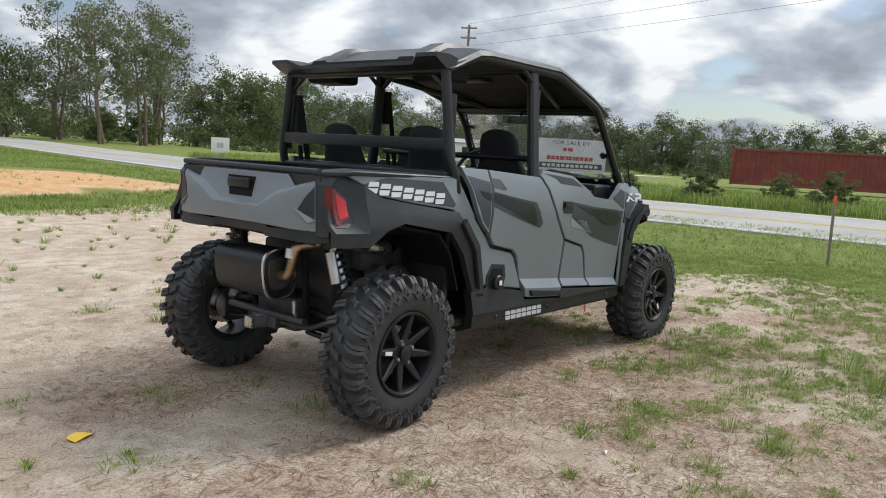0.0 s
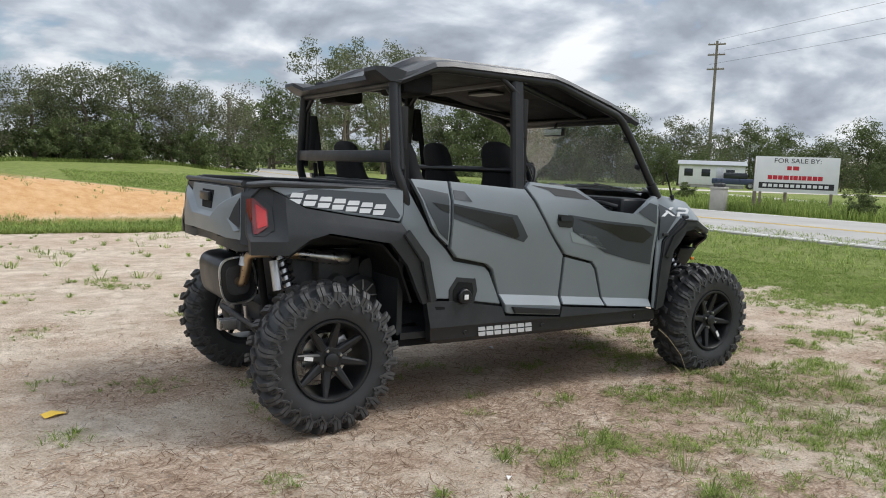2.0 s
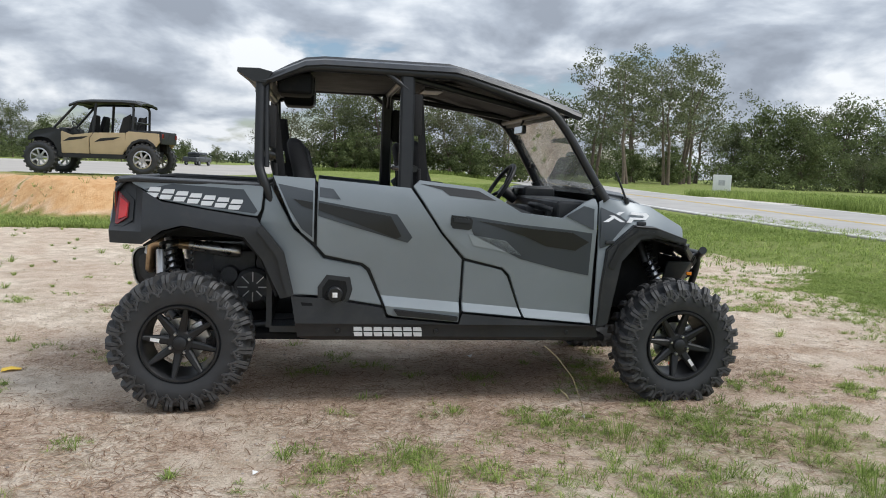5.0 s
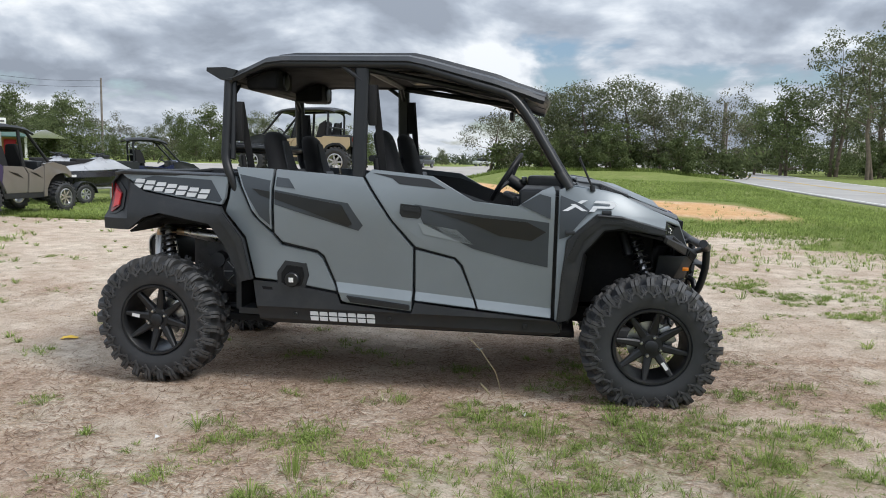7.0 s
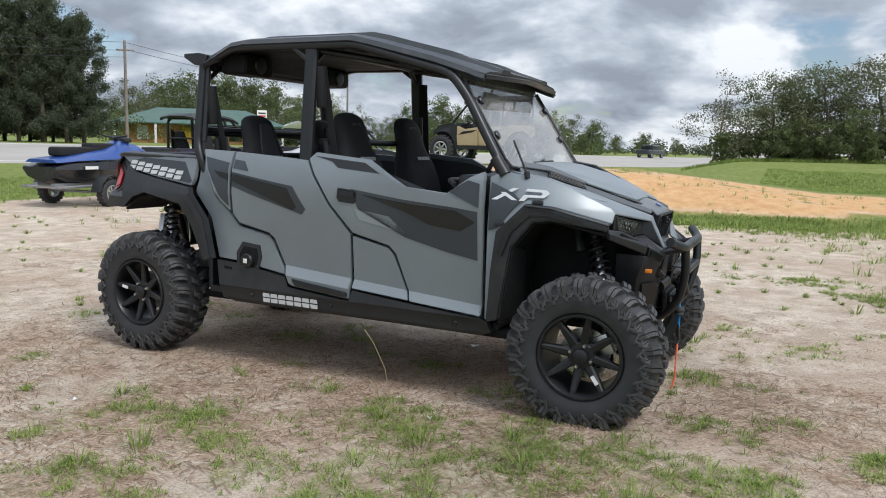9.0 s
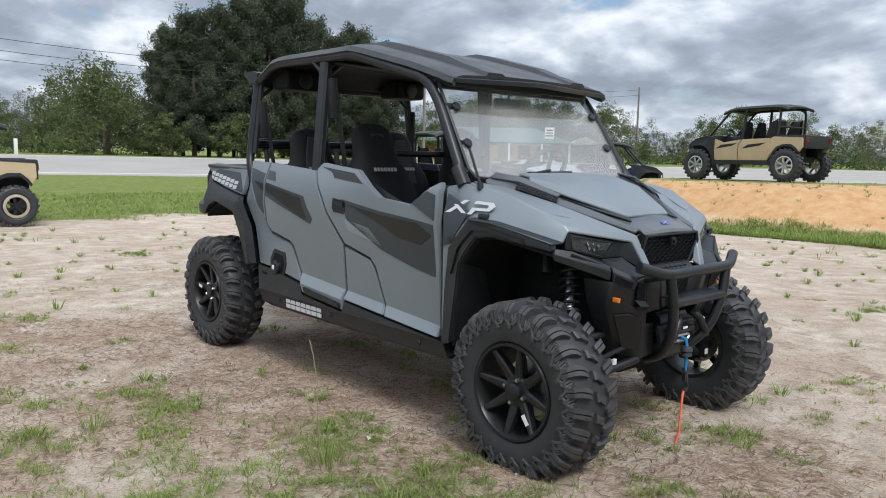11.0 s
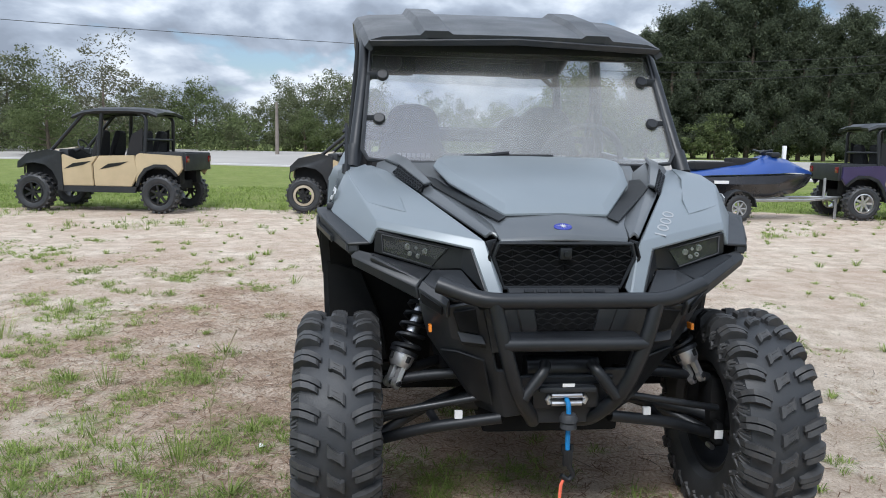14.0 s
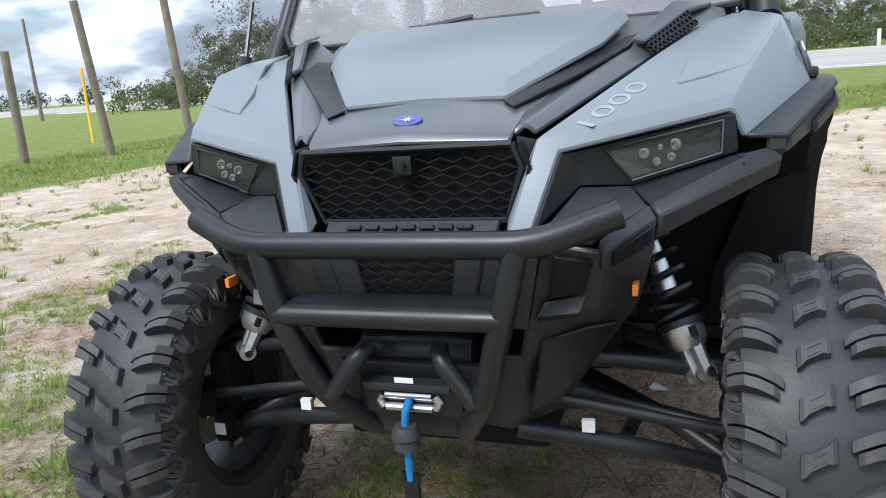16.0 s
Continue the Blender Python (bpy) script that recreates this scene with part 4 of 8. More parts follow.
for s in (-1, 1):
    # rear quarter and the fixed wedge ahead of it
    q = part("rear_quarter_panel", side_plate([(0.415, 1.175), (0.435, 1.185), (0.555, 0.965), (0.66, 0.872), (0.715, 0.808), (0.918, 0.770), (0.95, 0.742), (1.035, 0.560), (0.72, 0.606), (0.56, 0.616), (0.505, 0.845), (0.385, 0.985), (0.405, 1.06)], half_quarter, 0.03, s, UPPER), PAINT, vehicle, "grey metallic rear quarter panel")
    cap = [(0.69, 0.66), (0.735, 0.725), (0.86, 0.712), (0.875, 0.645), (0.855, 0.575), (0.80, 0.538), (0.735, 0.545), (0.692, 0.59)]
    part("fuel_recess", side_plate(cap, half_quarter, 0.006, s, width=0.003, lift=0.004), PLASTIC, q, "black moulded filler recess")
    # shade inside the filler recess, drawn as a near-black plate over it
    part("fuel_recess_floor", side_plate([(0.78 + (x - 0.78) * 0.72, 0.628 + (z - 0.628) * 0.72) for x, z in cap], half_quarter, 0.006, s, width=0.002, lift=0.007), LINER, q)
    knob = join(spun([(0.0, -0.03), (0.036, -0.03), (0.041, -0.024), (0.043, 0.0), (0.0, 0.0)], 16), block((-0.016, -0.0345, -0.016), (0.016, -0.03, 0.016), 0.002))
    knob.transform(pose(0.782, s * 0.70, 0.618) @ (Matrix.Identity(4) if s < 0 else Matrix.Rotation(math.pi, 4, "Z")))
    part("fuel_cap", knob, PLASTIC_SMOOTH, q, "round black filler cap with a pale square mark")
    mark = block((-0.013, -0.0365, -0.013), (0.013, -0.0345, 0.013), 0.002)
    mark.transform(pose(0.782, s * 0.70, 0.618) @ (Matrix.Identity(4) if s < 0 else Matrix.Rotation(math.pi, 4, "Z")))
    part("cap_mark", mark, WHITE_TAG, q)
    wedge = part("door_wedge", side_plate([(0.448, 1.235), (0.664, 1.228), (0.664, 0.895), (0.60, 0.945), (0.555, 1.0)], half_door, 0.03, s, UPPER), PAINT, vehicle, "grey fixed panel behind the rear door")
    part("graphic", side_plate([(0.475, 1.195), (0.656, 1.165), (0.656, 0.92), (0.60, 0.965), (0.535, 1.07)], half_door, 0.004, s, UPPER, 0, 0.002), DECAL_GREY, wedge, "charcoal graphic")
    part("graphic", side_plate([(0.555, 1.12), (0.656, 1.105), (0.656, 1.065), (0.60, 1.085)], half_door, 0.004, s, UPPER, 0, 0.004), DECAL_BLACK, wedge, "black graphic")
    # rear door
    d = part("rear_door", side_plate([(0.68, 1.228), (1.172, 1.197), (1.335, 0.965), (1.462, 0.820), (1.458, 0.472), (1.10, 0.502), (1.066, 0.512), (1.055, 0.545), (0.965, 0.758), (0.925, 0.788), (0.725, 0.828), (0.68, 0.878)], half_door, 0.035, s, BAND), PAINT, vehicle, "grey metallic rear door")
    part("graphic", side_plate([(0.69, 1.185), (0.76, 1.178), (0.80, 1.125), (0.69, 1.135)], half_door, 0.004, s, UPPER, 0, 0.002), DECAL_GREY, d, "charcoal graphic")
    part("graphic", side_plate([(0.685, 1.115), (0.88, 1.085), (1.10, 1.055), (1.185, 0.935), (1.16, 0.905), (0.86, 0.985), (0.685, 1.035)], half_door, 0.004, s, UPPER, 0, 0.002), DECAL_GREY, d, "charcoal graphic")
    part("graphic", side_plate([(0.685, 1.105), (0.88, 1.073), (1.065, 1.045), (1.125, 0.94), (1.10, 0.925), (0.86, 1.01), (0.685, 1.065)], half_door, 0.004, s, UPPER, 0, 0.004), DECAL_BLACK, d, "black gloss graphic")
    part("lower_step", side_plate([(1.095, 0.545), (1.45, 0.508), (1.45, 0.480), (1.12, 0.508)], half_door, 0.02, s, (), 0.004, 0.016), PLASTIC, d, "black moulded step along the door's foot")
    # front door
    d = part("front_door", side_plate([(1.185, 1.205), (1.222, 1.24), (1.555, 1.212), (1.785, 1.085), (2.02, 1.064), (2.145, 1.152), (2.205, 1.178), (2.216, 1.15), (2.216, 0.472), (1.825, 0.502), (1.735, 0.738), (1.695, 0.778), (1.478, 0.828), (1.348, 0.968)], half_door, 0.035, s, BAND), PAINT, vehicle, "grey metallic front door with a dipped sill")
    part("graphic", side_plate([(1.225, 1.222), (1.54, 1.196), (1.64, 1.145), (1.38, 1.165), (1.34, 1.195)], half_door, 0.004, s, UPPER, 0, 0.002), DECAL_BLACK, d, "black gloss graphic")
    part("graphic", side_plate([(1.47, 1.06), (1.78, 1.022), (2.06, 1.0), (2.19, 0.985), (2.19, 0.745), (2.02, 0.775), (1.79, 0.83), (1.52, 0.955)], half_door, 0.004, s, UPPER, 0, 0.002), DECAL_GREY, d, "charcoal graphic")
    part("graphic", side_plate([(1.49, 0.96), (1.70, 0.93), (1.795, 0.85), (1.52, 0.90)], half_door, 0.004, s, UPPER, 0, 0.002), DECAL_LIGHT, d)
    part("graphic", side_plate([(1.54, 1.035), (1.85, 1.0), (2.075, 0.985), (2.175, 0.935), (2.10, 0.885), (1.93, 0.905), (1.80, 0.96)], half_door, 0.004, s, UPPER, 0, 0.004), DECAL_BLACK, d, "black gloss graphic")
    part("graphic", side_plate([(2.035, 1.075), (2.135, 1.135), (2.195, 1.12), (2.195, 1.005)], half_door, 0.004, s, UPPER, 0, 0.004), DECAL_GREY, d)
    part("handle_recess", side_plate([(1.392, 1.062), (1.50, 1.052), (1.512, 1.035), (1.508, 0.995), (1.49, 0.983), (1.402, 0.99), (1.388, 1.01)], half_door, 0.004, s, (), 0.003, 0.004), DECAL_BLACK, d, "black door handle recess")
    part("door_handle", side_plate([(1.402, 1.052), (1.497, 1.044), (1.502, 1.018), (1.404, 1.024)], half_door, 0.008, s, (), 0.003, 0.014), PLASTIC_SMOOTH, d, "black door handle")
    part("lower_door_panel", side_plate([(1.476, 0.812), (1.688, 0.765), (1.722, 0.73), (1.813, 0.505), (1.476, 0.532)], half_door, 0.03, s, BAND), PAINT, vehicle, "grey panel between the doors")
    # black sill with its plain word mark
    rocker = part("rocker_panel", side_plate([(0.552, 0.602), (0.72, 0.593), (1.04, 0.546), (1.06, 0.494), (1.46, 0.460), (1.478, 0.520), (1.82, 0.490), (2.215, 0.460), (2.25, 0.45), (2.27, 0.395), (2.22, 0.372), (1.5, 0.368), (0.66, 0.362), (0.59, 0.382)], lambda x, z: interp(z, [(0.36, 0.672), (0.39, 0.700), (0.445, 0.706), (0.46, 0.716), (0.6, 0.704)]), 0.05, s, [(1, 0.39, 0, 1), (1, 0.445, 0, 1), (1, 0.46, 0, 1)]), PLASTIC, vehicle, "black moulded sill")
    word_bars("word_mark", 0.885, 1.262, 0.392, 0.442, 7, lambda x, z: 0.708, rocker, SILVER, s, 0.0, 0.0, 0.002)
    for x in (0.80, 1.335, 2.08):
        b = spun([(0.0, -0.004), (0.011, -0.004), (0.014, 0.0), (0.0, 0.0)], 10, pose(x, s * 0.707, 0.42) @ (Matrix.Identity(4) if s < 0 else Matrix.Rotation(math.pi, 4, "Z")))
        part("bolt", b, PLASTIC_SMOOTH, rocker)
    # dark plate on the sill's surface in place of a recess in shade
    part("sill_recess", side_plate([(0.60, 0.575), (0.665, 0.57), (0.68, 0.51), (0.625, 0.515)], lambda x, z: 0.706, 0.004, s, (), 0.002, 0.002), LINER, rocker)
    # cargo bed side, flare and lamp
    bp = part("bed_side_panel", side_plate([(-0.285, 1.192), (-0.2, 1.194), (0.402, 1.178), (0.392, 1.06), (0.372, 1.022), (0.1, 1.055), (-0.105, 1.088), (-0.262, 1.168)], half_bed, 0.03, s, [(0, 1.16, 0.03, 1), (0, 1.1, 0.05, 1), (-0.25, 1, 1, 0), (0, 1, 1, 0)]), PAINT, vehicle, "grey metallic cargo bed side")
    part("graphic", side_plate([(-0.06, 1.172), (0.30, 1.158), (0.375, 1.05), (0.36, 1.036), (0.1, 1.066), (-0.09, 1.094), (-0.2, 1.14)], half_bed, 0.004, s, [(0, 1.1, 0.05, 1), (0, 1, 1, 0)], 0, 0.002), DECAL_GREY, bp, "charcoal graphic")
    word_bars("word_mark", -0.20, 0.285, 1.10, 1.152, 7, half_bed, bp, SILVER, s, 0.55, 0.055, 0.007)
    fl = part("rear_fender_flare", side_plate([(-0.352, 1.165), (-0.275, 1.172), (-0.11, 1.08), (0.1, 1.048), (0.372, 1.012), (0.392, 0.978), (0.508, 0.838), (0.562, 0.615), (0.50, 0.60), (0.46, 0.68), (0.405, 0.80), (0.31, 0.915), (0.0, 0.965), (-0.10, 0.935), (-0.20, 0.862), (-0.365, 0.862), (-0.372, 0.95)], half_flare, 0.035, s, [(0, 1.02, 0.13, 1), (-0.248, 1, 1, 0), (-0.204, 1, 1, 0), (-0.3, 0.925, 0, 1), (-0.3, 0.966, 0, 1), (0, 1, 1, 0), (0.2, 1, 1, 0), (0.4, 1, 1, 0)], 0.005), PLASTIC, vehicle, "black moulded rear wheel-arch flare")
    rim = side_plate([(0.40, 0.985), (0.515, 0.845), (0.57, 0.62), (0.53, 0.61), (0.475, 0.82), (0.37, 0.955)], half_flare, 0.02, s, (), 0.005, 0.022)
    part("flare_lip", rim, PLASTIC, fl)
    cut = [(-0.25, 1, 1, 0), (-0.3, 1, 1, 0), (-0.3, 0.966, 0, 1), (-0.3, 1.05, 0, 1)]
    tl = part("tail_lamp", side_plate([(-0.350, 1.132), (-0.300, 1.126), (-0.256, 1.082), (-0.254, 0.978), (-0.30, 0.948), (-0.350, 0.948)], half_flare, 0.012, s, cut, 0.003, 0.006), DECAL_BLACK, vehicle, "red wedge-shaped tail lamp in a black pocket")
    part("lens", side_plate([(-0.347, 1.122), (-0.333, 1.120), (-0.278, 1.068), (-0.280, 0.992), (-0.330, 0.956), (-0.347, 0.957)], half_flare, 0.008, s, cut, 0.003, 0.013), RED_DARK, tl, "dark red lens rim")
    part("lens", side_plate([(-0.330, 1.096), (-0.284, 1.062), (-0.286, 0.998), (-0.330, 0.980)], half_flare, 0.006, s, cut, 0.002, 0.0165), RED_LENS, tl, "bright red lens")
    part("lens", shell([(-0.352, 0.603, 1.120), (-0.352, 0.605, 0.957), (-0.366, 0.572, 0.959), (-0.364, 0.570, 1.116)], [(0, 1, 2, 3)], 0.006, 0, s < 0), RED_DARK, tl)
    # black corner post between the tailgate and the lamp
    part("corner_post", shell([(-0.362, 0.508, 1.176), (-0.300, 0.600, 1.184), (-0.352, 0.600, 1.130), (-0.374, 0.522, 1.128), (-0.352, 0.600, 0.950), (-0.380, 0.540, 0.945), (-0.362, 0.606, 0.90), (-0.386, 0.545, 0.90)], [(0, 1, 2, 3), (3, 2, 4, 5), (5, 4, 6, 7)], 0.012, 0.003, s < 0), PLASTIC, vehicle, "black corner post beside the tailgate")
    # wheel-house liners
    arc = [(0.48, 0.60), (0.40, 0.80), (0.30, 0.905), (0.0, 0.955), (-0.10, 0.925), (-0.20, 0.855)]
    house = bmesh.new()
    rows = [[house.verts.new((x, s * y, z)) for x, z in arc] for y in (0.68, 0.36)]
    for a, b, c, e in zip(rows[0], rows[0][1:], rows[1][1:], rows[1]):
        house.faces.new((a, b, c, e))
    thicken(house, 0.012, Vector((rows[0][0].co.x - 0.3, 0, 0.3)))
    part("rear_wheel_house", house, LINER, vehicle)
    # front flare, its inner face and liner
    ff = part("front_fender_flare", side_plate([(2.248, 0.448), (2.262, 0.70), (2.285, 0.895), (2.435, 1.038), (2.56, 1.03), (2.800, 0.958), (2.803, 0.925), (2.56, 0.968), (2.475, 0.955), (2.372, 0.83), (2.335, 0.60), (2.315, 0.47)], half_front_flare, 0.04, s, [(2.42, 1, 1, 0), (2.58, 1, 1, 0), (2.3, 1, 1, 0)], 0.007), PLASTIC, vehicle, "black moulded front wheel-arch flare")
    part("flare_top", shell([(2.435, 0.708, 1.038), (2.56, 0.694, 1.031), (2.804, 0.572, 0.960), (2.806, 0.640, 0.958), (2.56, 0.745, 1.029), (2.435, 0.756, 1.036)], [(0, 1, 4, 5), (1, 2, 3, 4)], 0.010, 0.003, s < 0), PLASTIC, ff)
    part("flare_step", side_plate([(2.29, 0.80), (2.345, 0.93), (2.45, 1.015), (2.56, 1.005), (2.70, 0.968), (2.70, 0.945), (2.55, 0.985), (2.465, 0.985), (2.375, 0.90), (2.325, 0.78)], half_front_flare, 0.01, s, [(2.42, 1, 1, 0), (2.58, 1, 1, 0)], 0.004, 0.010), PLASTIC_SMOOTH, ff)
    arc = [(2.30, 0.45), (2.33, 0.60), (2.37, 0.83), (2.475, 0.955), (2.56, 0.968), (2.83, 0.905)]
    house = bmesh.new()
    rows = [[house.verts.new((x, s * (y if y < 0.5 else half_front_flare(x, z) - 0.03), z)) for x, z in arc] for y in (0.70, 0.34)]
    for a, b, c, e in zip(rows[0], rows[0][1:], rows[1][1:], rows[1]):
        house.faces.new((a, b, c, e))
    thicken(house, 0.012, Vector((rows[0][0].co.x - 0.3, 0, 0.3)))
    part("front_wheel_house", house, LINER, vehicle)
    part("inner_guard", shell([(2.31, 0.705, 0.46), (2.345, 0.715, 0.62), (2.38, 0.725, 0.84), (2.40, 0.60, 0.80), (2.38, 0.52, 0.60), (2.36, 0.50, 0.46)], [(0, 1, 4, 5), (1, 2, 3, 4)], 0.01, 0.003, s < 0), LINER, ff, "black moulded splash guard")

# ---- front end ----
for s in (-1, 1):
    mir = s < 0
    # fender top and side as one folded sheet
    P = [(2.235, 0.690, 1.160), (2.28, 0.640, 1.178), (2.42, 0.655, 1.165), (2.56, 0.640, 1.140), (2.816, 0.552, 1.004), (2.30, 0.56, 1.182), (2.42, 0.505, 1.165), (2.62, 0.415, 1.105), (2.930, 0.236, 0.982),
         (2.934, 0.276, 0.958), (2.285, 0.708, 0.895), (2.435, 0.712, 1.035), (2.56, 0.698, 1.028), (2.808, 0.577, 0.957), (2.235, 0.708, 0.90), (2.248, 0.712, 0.46), (2.27, 0.712, 0.70), (2.235, 0.703, 0.46), (2.796, 0.558, 1.030), (2.995, 0.190, 0.822), (2.992, 0.232, 0.826), (2.955, 0.184, 0.845)]
    fen = part("front_fender", shell(P, [(0, 1, 2, 11, 10, 14), (2, 3, 12, 11), (3, 18, 4, 13, 12), (1, 5, 6, 2), (2, 6, 7, 3), (3, 7, 18), (7, 8, 18), (18, 8, 9, 4), (8, 19, 20, 9), (8, 21, 19), (14, 10, 16, 15, 17)], 0.014, 0.004, mir), PAINT, vehicle, "grey metallic front fender with a blade beside the grille")
    part("graphic", side_plate([(2.245, 1.13), (2.36, 1.085), (2.40, 1.055), (2.29, 0.915), (2.245, 0.90)], lambda x, z: interp(z, [(0.9, 0.7085), (1.04, 0.711), (1.16, 0.674)]), 0.004, s, [(1, 1.04, 0, 1)], 0, 0.006), DECAL_GREY, fen, "charcoal graphic")
    tilt = lambda x, z: interp(z, [(0.9, 0.7085), (1.035, 0.712), (1.165, 0.662)]) - 0.11 * max(0.0, x - 2.435)
    cross = [side_plate([(2.255, 1.05), (2.285, 1.05), (2.385, 1.108), (2.355, 1.108)], tilt, 0.003, s, (), 0, 0.010), side_plate([(2.262, 1.105), (2.29, 1.105), (2.385, 1.052), (2.357, 1.052)], tilt, 0.003, s, (), 0, 0.0105),
             side_plate([(2.392, 1.050), (2.420, 1.050), (2.438, 1.070), (2.410, 1.070)], tilt, 0.003, s, (), 0, 0.010),
             side_plate([(2.428, 1.108), (2.520, 1.104), (2.536, 1.090), (2.512, 1.068), (2.406, 1.068), (2.415, 1.079), (2.496, 1.079), (2.503, 1.087), (2.496, 1.094), (2.418, 1.096)], tilt, 0.003, s, [(2.46, 1, 1, 0), (2.435, 1, 1, 0)], 0, 0.0105)]
    part("model_mark", join(*cross), SILVER, fen)
    for x, y, z in ((2.46, 0.706, 1.036), (2.275, 0.714, 0.925)):
        part("fender_clip", block((x, s * y - 0.012, z), (x + 0.05, s * y + 0.012, z + 0.021), 0.006), PLASTIC, fen)
    # black return between grille and blade
    part("nose_return", shell([(2.930, 0.200, 0.990), (2.926, 0.234, 0.980), (2.944, 0.219, 0.931), (2.932, 0.208, 0.931)], [(0, 1, 2, 3)], 0.010, 0.002, mir), PLASTIC_SMOOTH, vehicle)
    part("wing_infill", shell([(2.808, 0.572, 0.930), (2.850, 0.383, 0.884), (2.936, 0.424, 0.864), (2.856, 0.570, 0.922)], [(0, 1, 2, 3)], 0.012, 0.002, mir), PLASTIC, vehicle, "black moulded panel under the lamp")
    # head lamp
    hl = part("head_lamp", shell([(2.812, 0.558, 0.998), (2.893, 0.296, 0.954), (2.900, 0.304, 0.892), (2.856, 0.385, 0.884), (2.812, 0.562, 0.930), (2.932, 0.279, 0.956), (2.988, 0.236, 0.828)], [(0, 1, 2, 3, 4), (1, 5, 6, 2)], 0.03, 0.003, mir), PLASTIC_SMOOTH, vehicle, "smoked wedge-shaped head lamp")
    lens = shell([(2.818, 0.535, 0.984), (2.884, 0.345, 0.950), (2.868, 0.388, 0.897), (2.826, 0.532, 0.934)], [(0, 1, 2, 3)], 0.006, 0.002, mir)
    part("reflector", shell([(2.807, 0.532, 0.982), (2.872, 0.347, 0.948), (2.858, 0.388, 0.900), (2.816, 0.530, 0.936)], [(0, 1, 2, 3)], 0.004, 0, mir), LAMP_BOWL, hl)
    rim_pts = [(2.820, s * 0.537, 0.986), (2.886, s * 0.343, 0.952), (2.869, s * 0.388, 0.895), (2.827, s * 0.534, 0.932), (2.820, s * 0.537, 0.986)]
    part("lens_edge", rod(rim_pts, 0.0022, 5), ENGINE, hl)
    part("lamp_cover", lens, LENS_CLEAR, hl, "clear lamp cover")
    for k, (u, v, r) in enumerate(((0.42, 0.34, 0.0105), (0.56, 0.30, 0.005), (0.72, 0.36, 0.0095), (0.50, 0.72, 0.0075), (0.66, 0.74, 0.0075))):
        a, b = Vector((2.812, 0.532, 0.982)).lerp(Vector((2.876, 0.347, 0.948)), u), Vector((2.820, 0.530, 0.936)).lerp(Vector((2.862, 0.388, 0.900)), u)
        c = a.lerp(b, v)
        led = spun([(0.0, -0.001), (r * 0.45, -0.001), (r * 0.6, -0.0035), (r, -0.003), (r, 0.001), (0.0, 0.001)], 14, pose(c.x + 0.006, s * c.y, c.z, 0, 0, 90 - s * 18))
        part("lamp_element", led, LAMP_METAL, hl)
    # black brow under the lamp, the long wing and the lower fascia
    part("lamp_brow", shell([(2.904, 0.302, 0.892), (2.860, 0.385, 0.886), (2.935, 0.420, 0.862), (3.005, 0.335, 0.820), (2.992, 0.238, 0.820), (2.938, 0.350, 0.872)], [(0, 1, 5), (1, 2, 3, 5), (5, 3, 4, 0)], 0.014, 0.003, mir), PLASTIC, vehicle, "black moulded surround below the lamp")
    part("front_wing", shell([(2.790, 0.612, 0.938), (2.852, 0.565, 0.926), (2.932, 0.420, 0.868), (2.955, 0.440, 0.850), (2.812, 0.634, 0.922), (2.806, 0.628, 0.888), (2.945, 0.432, 0.806), (2.82, 0.555, 0.925)], [(0, 7, 1, 2, 3, 4), (4, 3, 6, 5)], 0.02, 0.005, mir), PLASTIC, vehicle, "black moulded bumper wing")
    tip = [Vector(p) for p in ((2.938, 0.421, 0.868), (3.020, 0.350, 0.824), (3.024, 0.356, 0.800), (3.004, 0.352, 0.764), (2.950, 0.429, 0.804), (2.960, 0.437, 0.846))]
    part("wing_tip", shell([tuple(p) for p in tip], [(0, 1, 2, 5), (5, 2, 3, 4)], 0.016, 0.004, mir), PLASTIC, vehicle)
    # the pocket's shade is a near-black plate laid on the wing's flat face
    heart = (tip[5] + tip[2] + tip[3] + tip[4]) / 4
    part("wing_pocket", shell([tuple(heart.lerp(p, 0.70) + Vector((0.004, 0.005, 0))) for p in (tip[5], tip[2], tip[3], tip[4])], [(0, 1, 2, 3)], 0.004, 0, mir), LINER, vehicle, "near-black plate standing in for the shade of a pocket in the bumper wing")
    part("lower_fascia", shell([(2.995, 0.0, 0.815), (2.995, 0.25, 0.815), (3.01, 0.36, 0.80), (2.945, 0.43, 0.80), (2.985, 0.0, 0.66), (2.985, 0.215, 0.66), (2.975, 0.335, 0.700), (2.90, 0.40, 0.690), (2.955, 0.10, 0.455), (2.94, 0.165, 0.44), (2.86, 0.24, 0.45), (2.80, 0.42, 0.80), (2.79, 0.38, 0.69), (2.78, 0.24, 0.45), (2.97, 0.13, 0.60), (2.975, 0.20, 0.60)],
                               [(1, 2, 6, 5), (2, 3, 7, 6), (3, 11, 12, 7), (5, 6, 7, 10, 9, 15), (7, 12, 13, 10), (14, 15, 9, 8)], 0.014, 0.004, mir), PLASTIC, vehicle, "black moulded lower fascia")
    middle = Vector((2.932, 0.271, 0.588))
    panel = [middle.lerp(Vector(p), 0.68) + Vector((0.012, 0.007, -0.004)) for p in ((2.985, 0.215, 0.66), (2.975, 0.335, 0.70), (2.90, 0.40, 0.69), (2.86, 0.24, 0.45), (2.94, 0.165, 0.44))]
    part("fascia_panel", shell([tuple(p) for p in panel], [(0, 1, 2, 3, 4)], 0.008, 0.003, mir), PLASTIC_SMOOTH, vehicle, "raised black panel on the fascia")
